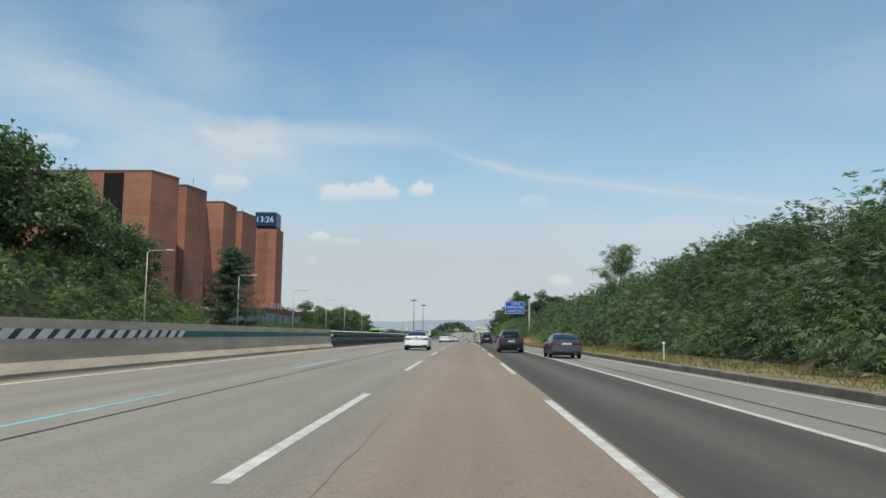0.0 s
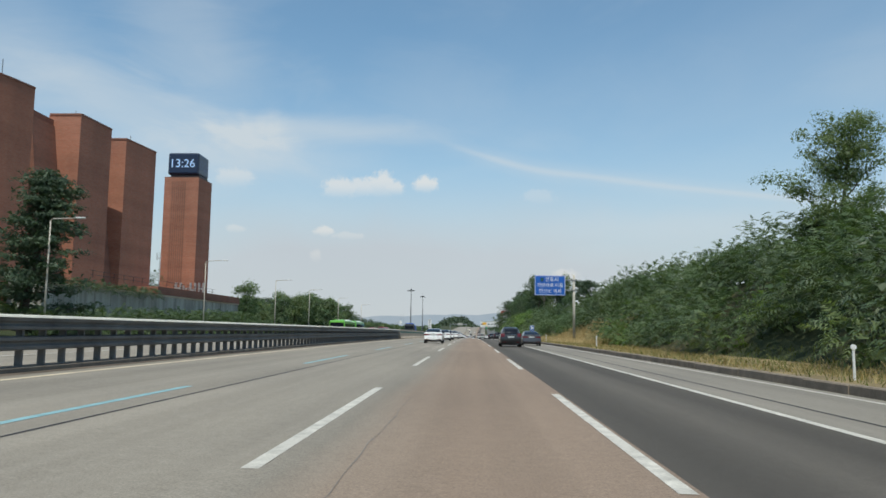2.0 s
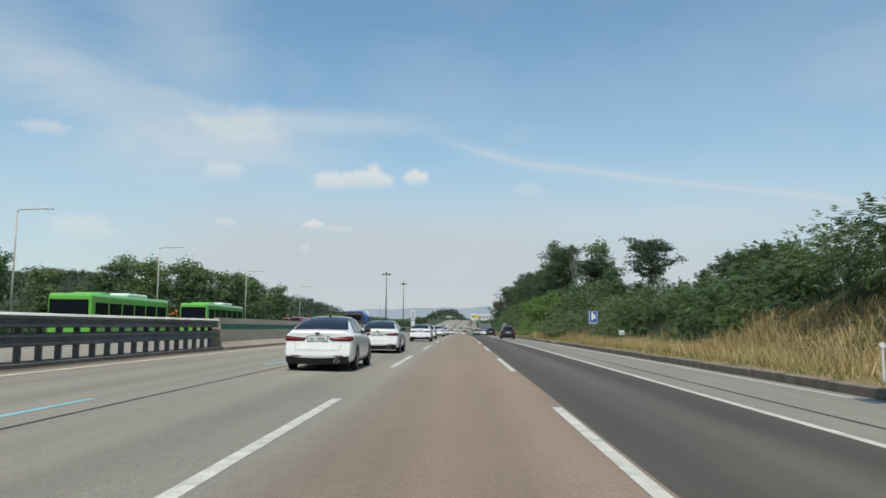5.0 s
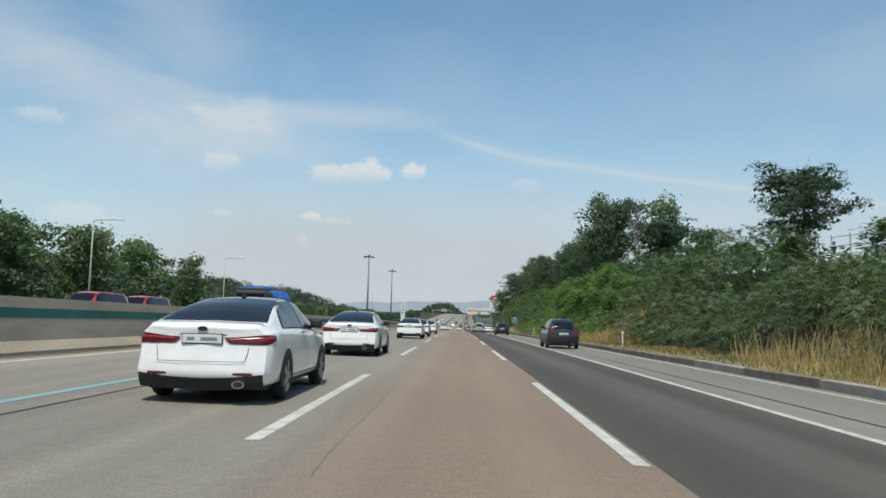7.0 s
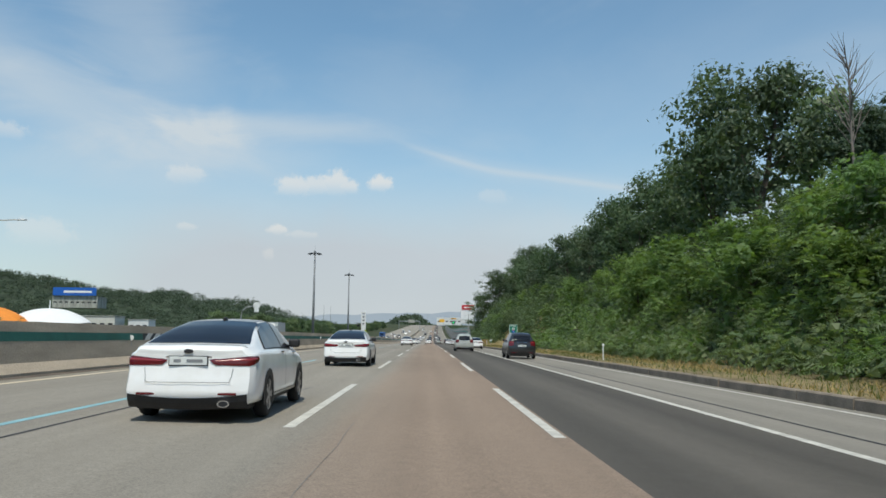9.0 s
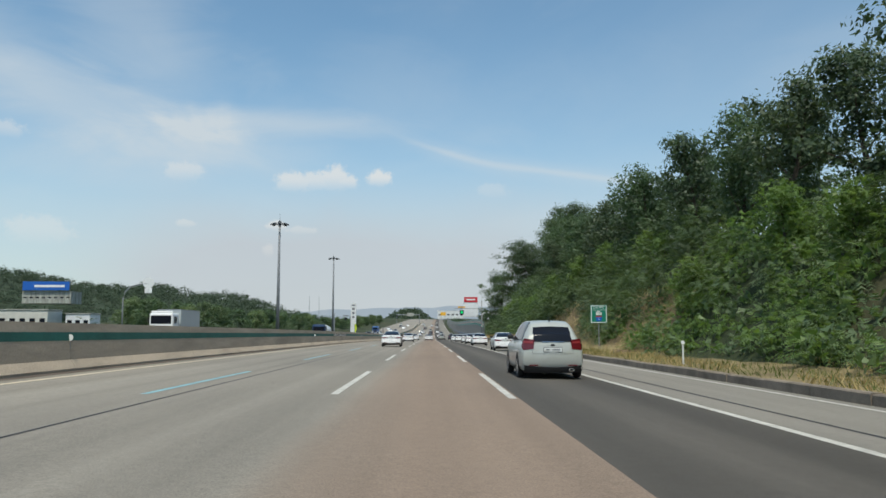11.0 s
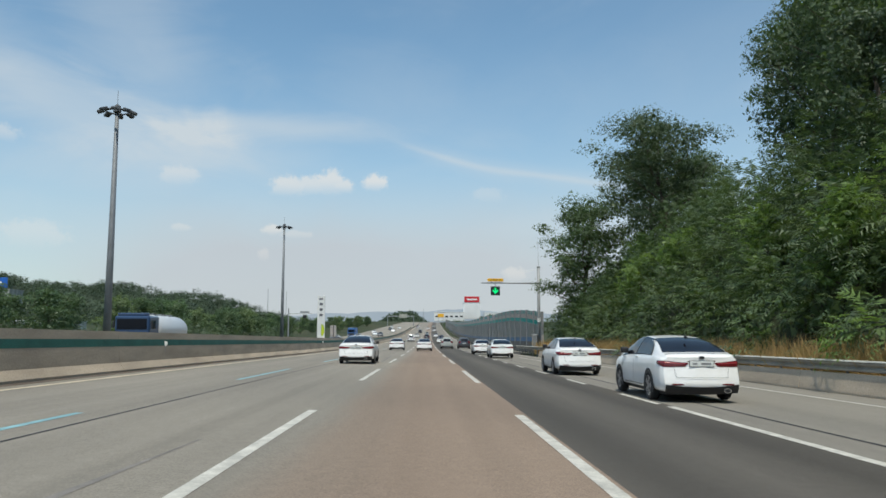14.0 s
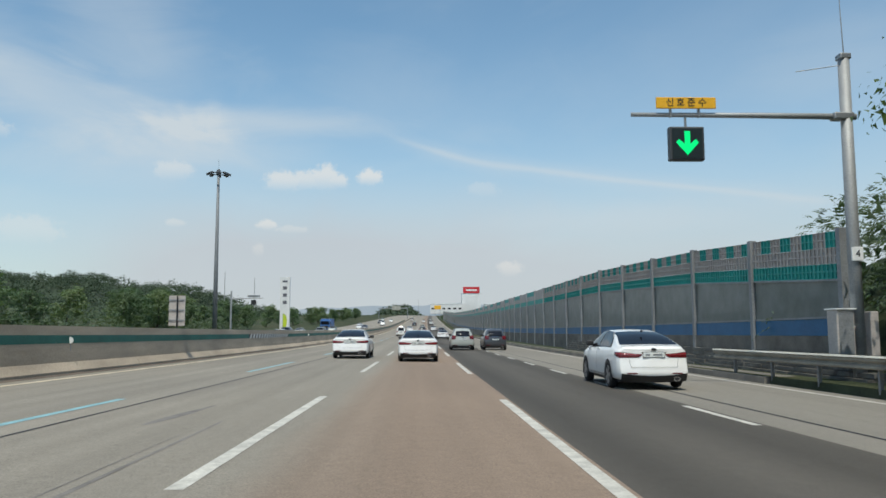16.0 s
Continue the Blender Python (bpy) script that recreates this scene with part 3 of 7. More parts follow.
# tyre marks and tar patches on the left lane
for s0, ln, x0, x1, w in ((96, 10, -2.6, -2.2, 0.10), (403, 9, -2.9, -2.6, 0.12), (446.5, 25, -2.28, -2.66, 0.13), (448, 22, -2.48, -2.8, 0.05), (471, 3, -3.6, -3.4, 0.2), (272, 3.5, -2.9, -2.6, 0.1)):
    vv, ff = [], []
    for i in range(9):
        f = i / 8
        c, h = x0 + (x1 - x0) * f, w / 2 * (0.35 + math.sin(math.pi * min(1, f * 1.1 + 0.05)) * 0.65)
        vv += [on(s0 + ln * f, c - h, 0.003), on(s0 + ln * f, c + h, 0.003)]
        if i:
            ff.append((2 * i - 2, 2 * i - 1, 2 * i + 1, 2 * i))
    solid("skid_mark", vv, ff, M_CRACK, road)


# ---- the ground, one sheet to the horizon ----
def table(rows, v):
    return float(np.interp(v, [r[0] for r in rows], [r[1] for r in rows]))


BANK = ((-60, 5.2), (40, 5.8), (70, 5.9), (90, 5.7), (115, 5.2), (135, 5.2), (152, 6.0), (185, 3.9), (225, 4.0), (235, 4.6), (246, 5.2), (260, 5.6), (300, 7.0), (400, 7.5), (430, 9.2), (460, 9.2), (475, 7.4), (485, 5.8), (500, 3.4), (530, 0.8), (1500, 0.6))
LEFT = ((-60, 9.0), (60, 8.6), (90, 8.0), (103, 6.8), (118, 3.6), (130, 2.2), (138, 1.8), (200, 1.6), (300, 1.0), (1500, 0.4))


def lie(s, x):
    """Height of the ground over the road's line."""
    if x > edge(s) + 0.1:
        h = table(BANK, s)
        t = soft(12.4, 20.5, x)
        return 0.2 + h * t + max(0, min(x, 60) - 20.5) * 0.06 * min(1, h / 4)
    if x > -31.5:
        return -0.5
    h = table(LEFT, s)
    return 0.05 + h * soft(-37.0, -44.5, x) + (0.05 * (min(-x, 90) - 49) if x < -49 and s < 120 else 0)


gx = [-3000, -1600, -900, -600, -400, -280, -200, -150, -115, -90, -75, -65, -58, -53, -49, -46, -43.5, -41, -39, -37.5, -36, -34, -31.8, -31.4, -20, -10.7, 0, 8.0, 8.1,
      11.6, 12.4, 13.2, 14, 15, 16, 17, 18, 19, 20.5, 23, 27, 33, 42, 60, 90, 140, 220, 360, 600, 1000, 1800, 3000]
gs = [-400, -250, -150, -100] + list(range(-60, 520, 5)) + list(range(520, 1000, 20)) + list(range(1000, 1600, 60)) + [1700, 2000, 2500, 3200, 4200]
gv, gf = [], []
for s in gs:
    for x in gx:
        if x in (8.0, 8.1):
            x = edge(s) + (0.04 if x == 8.0 else 0.2)
        z = lie(s, x)
        if x > 12.4 or x < -37:
            z += 0.35 * noise.noise((x * 0.13, s * 0.13, 0)) * min(1, abs(x) / 30)
        gv.append(on(s, x, z))
for i in range(len(gs) - 1):
    for j in range(len(gx) - 1):
        a = i * len(gx) + j
        gf.append((a, a + 1, a + 1 + len(gx), a + len(gx)))
ground = solid("ground", gv, gf, M_GROUND, None, "", True)
tagged(ground, "grassy and earthy ground with planted banks beside the motorway", "ground", "", "structure")

# grime along the foot of the median, and the dry verge behind the kerb
strip("gutter_grime", -10.31, -9.9, M_GRIME, "brown grime along the foot of the barrier", 0.004, S0, 900)
vx = [0.2, 0.6, 1.2, 2.0, 2.8, 3.6, 4.4]
vs_ = list(range(-60, 417, 3))
vv, ff = [], []
for i, s in enumerate(vs_):
    for j, d in enumerate(vx):
        x = edge(s) + d
        vv.append(on(s, x, lie(s, x) + 0.03 + (0.06 * noise.noise((s * 0.6, x * 0.9, 2)) if j else 0)))
for i in range(len(vs_) - 1):
    for j in range(len(vx) - 1):
        a = i * len(vx) + j
        ff.append((a, a + 1, a + 1 + len(vx), a + len(vx)))
tagged(solid("verge", vv, ff, M_VERGE, None, "", True), "uneven dry earth verge behind the kerb", "verge", "", "structure")

# ---- median: concrete barrier, then steel rails, then concrete again ----
JERSEY = [(-10.32, 0.0), (-10.32, 0.08), (-10.50, 0.33), (-10.60, 1.41), (-10.86, 1.41), (-10.96, 0.33), (-11.14, 0.08), (-11.14, 0.0)]


def face_x(z):
    return float(np.interp(z, (0.0, 0.08, 0.33, 1.41), (-10.32, -10.32, -10.50, -10.60)))


def band(name, z0, z1, s0, s1, mat, parent, lift=0.004):
    return sweep(name, [(face_x(z0) + lift, z0), (face_x(z1) + lift, z1)], s0, s1, mat, parent, "", 5)


def slant(parent, s, z0, z1, w, lean, mat):
    """One leaning bar of the warning chevrons."""
    q = [(s, z0), (s + w, z0), (s + w + lean, z1), (s + lean, z1)]
    solid("chevron_bar", [on(a, face_x(b) + 0.006, b) for a, b in q], [(0, 1, 2, 3)], mat, parent)


CHEVRONS = ((17.5, 30.0), (285.4, 297.6), (399.2, 413.0), (509.5, 524.0))


def median(s0, s1):
    b = thing("median_barrier", Matrix(), "grey concrete median barrier with a green painted band", "barrier", "median barriers", "structure")
    n = int(round((s1 - s0) / 12.0))
    for i in range(n):
        a, c = s0 + (s1 - s0) * i / n, s0 + (s1 - s0) * (i + 1) / n
        sweep("barrier_segment", JERSEY, a + 0.008, c - 0.008, M_BARR, b, "", 6, True)
    cuts = sorted([s0 + 0.2, s1 - 0.2] + [v for ch in CHEVRONS if s0 < ch[0] < s1 for v in ch])
    for a, c in zip(cuts[::2], cuts[1::2]):
        band("green_band", 0.89, 1.14, a, c, M_GREEN, b)
    for a, c in CHEVRONS:
        if s0 < a < s1:
            band("chevron_ground", 0.89, 1.14, a, c, M_BLACK, b)
            k = 0
            while a + 0.15 + k * 0.88 < c - 0.9:
                slant(b, a + 0.15 + k * 0.88, 0.89, 1.14, 0.54, 0.42, M_WHITE)
                k += 1
    return b


median(-58.0, 62.6)
median(178.0, 898.0)


def reflector(s, z=0.98):
    r = thing("reflector", at(s, face_x(z) + 0.02, z), "round white reflector on a bracket on the barrier", "reflector", "median reflectors")
    bm = tube([(0, -0.03, 0), (0, 0.0, 0)], 0.10, 14)
    part("lens", bm, M_SIGNW, r)
    part("bracket", box(0.02, 0.03, 0.5, (0.0, 0.02, -0.45), 0.004), M_STEEL, r)


for s in (63.0, 234, 284.2, 334, 384.3, 434.9, 484.5, 535):
    reflector(s)


def wbeam(zc, x, h, d):
    """The folded section of a crash-barrier beam."""
    return [(x, zc - h / 2), (x + d, zc - h * 0.42), (x + d, zc - h * 0.2), (x + d * 0.2, zc - h * 0.06), (x + d * 0.2, zc + h * 0.06), (x + d, zc + h * 0.2), (x + d, zc + h * 0.42), (x, zc + h / 2)]


rail = thing("median_guardrail", Matrix(), "weathered steel median guardrail on closely set posts", "guardrail", "", "structure")
for side, x in ((1, -10.62), (-1, -10.98)):
    for zc, h in ((1.13, 0.32), (0.66, 0.34)):
        sweep("beam", [(x + side * (q[0]), q[1]) for q in wbeam(zc, 0.0, h, 0.085)], 62.9, 177.8, M_RAILD, rail, "", 6)
# the rail's sunlit top edge, painted as a pale strip of its own
sweep("rail_cap", [(-10.49, 1.275), (-10.53, 1.325), (-10.60, 1.345), (-11.00, 1.345), (-11.07, 1.325), (-11.11, 1.275)], 62.9, 177.8, M_TOPEDGE, rail, "pale top edge", 6, True)
pm = mesh_of("post", *(lambda bm: ([v.co[:] for v in bm.verts], [[v.index for v in f.verts] for f in bm.faces]))(box(0.18, 0.09, 1.27, (0, 0, 0), 0.012, None, 1)), M_RAIL)
for i in range(115):
    p = new("post", pm)
    p.parent = rail
    p.matrix_basis = at(63.4 + 1.0 * i, -10.80)
sweep("rail_kerb", [(-10.35, 0), (-10.35, 0.10), (-11.1, 0.10), (-11.1, 0)], 62.6, 178, M_KERB, rail, "low concrete footing", 6)

# ---- right edge: kerb stones, then a low wall with a rail ----
M_PALEK = grainy("new_kerb_concrete", (0.34, 0.31, 0.26), 0.25, 1.4, 26, 0.92).m
kerb = thing("kerb", Matrix(), "weathered concrete kerb stones along the shoulder", "kerb", "", "structure")
s, i = -20.0, 0
while s < 411:
    d = 0.012 * math.sin(i * 2.3)
    h = 0.24 + 0.012 * math.sin(i * 1.7)
    sweep("kerb_stone", [(d, -0.02), (d, h - 0.03), (0.03 + d, h), (0.24, h), (0.24, -0.02)], s + 0.012, s + 2.43, M_PALEK if 212.5 < s < 216.5 or 221 < s < 227 else M_KERB, kerb, "", 3, True, shift=edge)
    s += 2.45
    i += 1
low = thing("verge_wall", Matrix(), "low concrete retaining wall with a steel guardrail on top", "wall", "", "structure")
LOWW = [(0.0, -0.02), (0.0, 0.06), (0.10, 0.55), (0.32, 0.55), (0.32, -0.02)]
for i in range(5):
    sweep("wall_segment", LOWW, 414 + i * 11.2 + 0.01, 414 + (i + 1) * 11.2 - 0.01, M_BARR, low, "", 3, True, shift=edge)
for zc in (0.74,):
    sweep("beam", [(0.16 - q[0], q[1]) for q in wbeam(zc, 0, 0.26, 0.08)], 416, 486, M_RUSTY, low, "dull tan-grey steel beam", 3, shift=edge)
sweep("rail_cap", [(0.05, 0.868), (0.07, 0.905), (0.24, 0.905), (0.24, 0.868)], 416, 486, M_TOPEDGE, low, "pale top edge", 3, True, shift=edge)
for i in range(27):
    p = new("rail_post", pm)
    p.parent = low
    p.matrix_basis = at(417 + 1.95 * i, edge(417 + 1.95 * i) + 0.22, 0.52) @ Matrix.Diagonal((0.35, 0.7, 0.28, 1))
# turned-in end of the low wall
solid("wall_end", [on(407.5, 12.9, 0), on(414, edge(414), 0), on(414, edge(414), 0.06), on(414, edge(414) + 0.1, 0.55), on(407.5, 13.0, 0.65), on(414, edge(414) + 0.32, 0.55), on(414, edge(414) + 0.32, 0), on(407.8, 13.2, 0.65), on(407.8, 13.2, 0)],
      [(0, 1, 2, 3, 4), (4, 3, 5, 7), (7, 5, 6, 8)], M_BARR, low)
for i in range(6):
    p = new("rail_post", pm)
    p.parent = low
    p.matrix_basis = at(471.5 + 2.6 * i, edge(471.5 + 2.6 * i) + 0.22, 0) @ Matrix.Diagonal((0.5, 0.9, 0.68, 1))
foot = thing("barrier_footing", Matrix(), "low concrete blocks along the foot of the noise barrier", "kerb", "", "structure")
for i in range(23):
    a = 482 + i * 10.0
    sweep("footing_block", [(9.80, -0.02), (9.82, 0.18), (10.7, 0.22), (10.7, -0.02)], a, a + 9.94, M_OLDC, foot, "", 5, True)

# ---- noise barrier ----
nb = thing("noise_barrier", Matrix(), "noise barrier of grey, teal and clear panels between steel posts", "noise barrier", "", "structure")
M_TEAL = grainy("teal_panel", (0.035, 0.33, 0.29), 0.12, 1.0, 20, 0.55).m
M_GREYP = grainy("grey_panel", (0.44, 0.40, 0.37), 0.12, 1.0, 20, 0.6).m
M_BLUEP = grainy("blue_panel", (0.028, 0.135, 0.28), 0.15, 1.0, 20, 0.5).m
kc = Mat("clouded_acrylic", 0.35, 0, 0.5)
kc.colour(kc.ramp(kc.noise(1.4, 5, 0.6), ((0.3, (0.13, 0.145, 0.135)), (0.7, (0.22, 0.235, 0.225)))))
M_ACRY = kc.m
kc.b.inputs["Alpha"].default_value = 0.82
M_PANFR = grainy("panel_frame_steel", (0.28, 0.29, 0.30), 0.15, 1.4, 20, 0.55, 0.4).m


def top_of(s):
    return table(((470, 4.2), (481, 4.3), (495, 5.05), (512, 5.55), (566, 5.85), (1000, 5.9)), s)


def slab(name, sa, sb, za0, za1, zb0, zb1, x, d, mat, parent):
    v = [on(sa, x, za0), on(sb, x, zb0), on(sb, x, zb1), on(sa, x, za1), on(sa, x + d, za0), on(sb, x + d, zb0), on(sb, x + d, zb1), on(sa, x + d, za1)]
    return solid(name, v, [(0, 1, 2, 3), (7, 6, 5, 4), (0, 3, 7, 4), (1, 5, 6, 2), (3, 2, 6, 7), (0, 4, 5, 1)], mat, parent)


def cells(parent, sa, sb, ta, tb, r0, r1, n, mats):
    """A row of embossed cassettes: a back plate with raised ribs and recessed cells."""
    out = []
    for j in range(n):
        f0, f1 = j / n, (j + 1) / n
        a, b = sa + (sb - sa) * f0, sa + (sb - sa) * f1
        qa = ta + (tb - ta) * f0
        vv, ff = [], []
        for k in range(3):
            for h in range(2):
                e0, e1 = (k + 0.10) / 3, (k + 0.90) / 3
                y0, y1 = (h + 0.09) / 2, (h + 0.91) / 2
                sa_, sb_ = a + (b - a) * e0, a + (b - a) * e1
                z = lambda q, y: q - r0 + (r0 - r1) * y
                base = len(vv)
                x0, x1 = 11.99, 12.035
                outer = [(a + (b - a) * k / 3, h / 2), (a + (b - a) * (k + 1) / 3, h / 2), (a + (b - a) * (k + 1) / 3, (h + 1) / 2), (a + (b - a) * k / 3, (h + 1) / 2)]
                inner = [(sa_, y0), (sb_, y0), (sb_, y1), (sa_, y1)]
                tt = lambda sv: ta + (tb - ta) * (sv - sa) / (sb - sa)
                vv += [on(sv, x0, z(tt(sv), y)) for sv, y in outer] + [on(sv, x0, z(tt(sv), y)) for sv, y in inner] + [on(sv, x1, z(tt(sv), y)) for sv, y in inner]
                for q in range(4):
                    ff.append((base + q, base + (q + 1) % 4, base + 4 + (q + 1) % 4, base + 4 + q))
                    ff.append((base + 4 + q, base + 4 + (q + 1) % 4, base + 8 + (q + 1) % 4, base + 8 + q))
                ff.append((base + 8, base + 9, base + 10, base + 11))
        solid("panel_cassette", vv, ff, mats[j % len(mats)], parent)


s = 481.6
bays = 0
while s < 960:
    w = 6.0
    a, b, ta, tb = s + 0.12, s + w - 0.12, top_of(s), top_of(s + w)
    near = bays < 9
    slab("post", s - 0.11, s + 0.11, -0.2, ta + 0.06, -0.2, ta + 0.06, 11.90, 0.24, M_PANFR, nb)
    rows = ((0.0, 0.464, (M_TEAL, M_GREYP)), (0.467, 0.930, (M_GREYP,)), (0.933, 1.379, (M_TEAL,)))
    for r0, r1, mats in rows:
        if near:
            cells(nb, a, b, ta, tb, r1, r0, 8, mats)
        else:
            slab("panel", a, b, ta - r1, ta - r0, tb - r1, tb - r0, 12.0, 0.06, mats[bays % len(mats)], nb)
    slab("clear_pane", a, b, 1.92, ta - 1.44, 1.92, tb - 1.44, 12.03, 0.02, M_ACRY, nb)
    slab("frame_rail", a, b, ta - 1.44, ta - 1.38, tb - 1.44, tb - 1.38, 11.97, 0.1, M_PANFR, nb)
    slab("frame_rail", a, b, 1.86, 1.92, 1.86, 1.92, 11.97, 0.1, M_PANFR, nb)
    slab("blue_panel", a, b, 1.36, 1.855, 1.36, 1.855, 12.0, 0.06, M_BLUEP, nb)
    slab("base_slab", a, b, -0.25, 1.35, -0.25, 1.35, 11.96, 0.14, M_OLDC, nb)
    s += w
    bays += 1

# rough stone slabs stacked under the noise barrier
stack = thing("slab_wall", Matrix(), "low wall of stacked dark stone slabs under the noise barrier", "wall", "", "structure")
RS = random.Random(4)
M_SLATE = grainy("dark_slab", (0.15, 0.142, 0.125), 0.4, 2.0, 22, 0.9).m
for row in range(6):
    a = 479.0 + RS.uniform(0, 1)
    while a < 520:
        w = RS.uniform(0.7, 1.9)
        x0 = 11.02 + row * 0.13 + RS.uniform(-0.04, 0.04)
        z0 = 0.02 + row * 0.142
        slab("stone_slab", a, a + w - 0.03, z0, z0 + 0.125 + RS.uniform(-0.02, 0.01), z0, z0 + 0.12, x0, 11.9 - x0, M_SLATE, stack)
        a += w

# ---- lamps, masts, signs ----
def street_lamp(s, x=-37.0):
    l = thing("street_lamp", at(s, x, lie(s, x)), "tall pale street lamp with one arm over the opposite lanes", "street lamp", "street lamps")
    h = 10.4 - lie(s, x)
    part("pole", tube([(0, 0, 0), (0, 0, h * 0.5), (0, 0, h - 0.15)], [0.11, 0.085, 0.06], 10), M_CREAMP, l, "", True)
    part("arm", tube([(0, 0, h - 0.25), (0.06, 0, h - 0.05), (0.25, 0, h + 0.02), (2.3, 0, h + 0.10)], [0.055, 0.052, 0.05, 0.04], 8), M_CREAMP, l, "", True)
    part("lamp_head", box(0.85, 0.28, 0.13, (2.65, 0, h + 0.05), 0.05), M_PAINTW, l)
    part("base_plate", box(0.4, 0.4, 0.05, (0, 0, 0), 0.01), M_STEEL, l)


for s in (50.5, 89.8, 126.8, 167.5, 207.0, 238.0, 277.0, 322.0):
    street_lamp(s)


def high_mast(s, x, top):
    z0 = lie(s, x)
    m = thing("high_mast", at(s, x, z0), "tall steel high-mast light with a ring of dark floodlights", "floodlight mast", "high masts")
    h = top - z0
    part("pole", tube([(0, 0, 0), (0, 0, h * 0.4), (0, 0, h)], [0.42, 0.34, 0.20], 14), M_MAST, m, "", True)
    part("base_flange", tube([(0, 0, 0), (0, 0, 0.12)], 0.62, 16), M_STEEL, m)
    ring = bmesh.new()
    tube([(1.2 * math.cos(q), 1.2 * math.sin(q), h - 0.45) for q in (2 * math.pi * i / 20 for i in range(21))], 0.09, 6, ring)
    for i in range(4):
        q = math.pi / 2 * i + 0.4
        tube([(0, 0, h - 0.1), (1.2 * math.cos(q), 1.2 * math.sin(q), h - 0.45)], 0.06, 6, ring)
    part("ring", ring, M_LAMPH, m)
    for i in range(8):
        q = 2 * math.pi * i / 8 + 0.2
        b = box(0.75, 0.62, 0.34, (0, 0, -0.2), 0.09)
        bmesh.ops.transform(b, matrix=pose(1.7 * math.cos(q), 1.7 * math.sin(q), h - 0.5, 0, 22, math.degrees(q)), verts=b.verts[:])
        part("floodlight", b, M_LAMPH, m)
    part("head_frame", tube([(0, 0, h - 0.55), (0, 0, h + 0.1), (0, 0, h + 0.35)], [0.42, 0.36, 0.12], 12), M_LAMPH, m)
    part("lightning_rod", tube([(0, 0, h + 0.3), (0, 0, h + 1.9)], 0.03, 6), M_MAST, m)


high_mast(487, -33.83, 26.45)
high_mast(594.3, -34.9, 28.5)


def board(name, w, h, z, mat, parent, y=0.0, x=0.0, label="", rim=None, t=0.06):
    b = part(name, box(w, t, h, (x, y, z), 0.012), mat, parent, label)
    if rim:
        bm = bmesh.new()
        e = 0.045
        for q in ((w, e, 0, z), (w, e, 0, z + h - e)):
            box(q[0] - 0.06, 0.012, e, (x, y - t / 2 - 0.004, q[3] + (0.03 if q[3] == z else -0.03)), 0, bm)
        for sx in (-1, 1):
            box(e, 0.012, h - 0.15, (x + sx * (w / 2 - 0.055), y - t / 2 - 0.004, z + 0.075), 0, bm)
        part("border", bm, rim, b)
    return b


def overhead_sign():
    z0 = lie(155.5, 12.6)
    g = thing("overhead_sign", at(155.5, 12.6, z0), "blue motorway sign with white lettering on a tall post", "road sign")
    H = 8.35 - z0
    part("post", tube([(0, 0, 0), (0, 0, H + 0.1)], [0.17, 0.15], 14), M_CREAMP, g, "", True)
    for zz in (H - 0.55, H - 1.75):
        br = part("bracket", tube([(0.42, -0.02, zz), (-1.6, -0.02, zz)], 0.06, 8), M_POLE, g)
        part("clamp", box(0.42, 0.44, 0.14, (0, 0, zz - 0.07), 0.03), M_STEEL, br)
        part("clamp", box(0.12, 0.2, 0.34, (-0.62, -0.02, zz - 0.17), 0.02), M_STEEL, br)
    b = board("panel", 3.72, 2.42, H - 2.42, M_SIGNB, g, -0.12, -2.9, "", M_SIGNW)
    for i, (txt, sz, dx) in enumerate((("신호시", 0.62, 0.18), ("가변차로 이용", 0.56, 0), ("안성IC 까지", 0.56, 0))):
        lettering("lettering", txt, sz, M_SIGNW, b, pose(-2.9 + dx, -0.165, H - 0.50 - 0.72 * i), "white lettering")
    ar = bmesh.new()
    box(0.34, 0.012, 0.42, (-2.9 - 0.98, -0.16, H - 0.72), 0, ar)
    part("symbol_panel", ar, M_INK, b)
    tri = bmesh.new()
    vs = [tri.verts.new((-3.88 + x, -0.172, H - 0.5 + z)) for x, z in ((-0.05, 0.15), (0.05, 0.15), (0.05, 0.0), (0.12, 0.0), (0, -0.15), (-0.12, 0.0), (-0.05, 0.0))]
    tri.faces.new(vs)
    part("arrow", tri, M_SIGNG, b)


overhead_sign()


def small_sign(name, s, x, w, h, z, mat, label, text="", tsize=0.2, arrow=False):
    z0 = lie(s, x)
    g = thing(name, at(s, x, z0), label, "road sign")
    part("post", tube([(0, 0.06, 0), (0, 0.06, z - z0 + h * 0.9)], 0.04, 8), M_STEEL, g)
    b = board("panel", w, h, z - z0, mat, g, 0, 0, "", M_SIGNW)
    if text:
        lettering("lettering", text, tsize, M_SIGNW, b, pose(0, -0.045, z - z0 + tsize * 0.62), "white lettering")
    return g, b, z - z0


g, b, zz = small_sign("lay_by_sign", 212.9, 11.9, 0.80, 1.12, 1.85, M_SIGNB, "blue lay-by sign with a white pictogram on a post", "200m", 0.22)
pic = bmesh.new()
vs = [pic.verts.new((x * 0.83, -0.044, zz + z * 0.83)) for x, z in ((-0.2, 0.42), (0.0, 0.42), (0.05, 0.55), (0.26, 0.62), (0.26, 0.95), (0.05, 1.05), (0.02, 1.2), (-0.2, 1.2))]
pic.faces.new(vs)
part("pictogram", pic, M_SIGNW, b)
g, b, zz = small_sign("distance_sign", 196.6, 11.1, 0.42, 0.36, 0.98, M_SIGNG, "small green distance marker on a post")
part("unreadable_bar", box(0.24, 0.008, 0.10, (0, -0.036, zz + 0.17)), M_SIGNW, b)
part("unreadable_bar", box(0.16, 0.008, 0.05, (0, -0.036, zz + 0.07)), M_SIGNW, b)
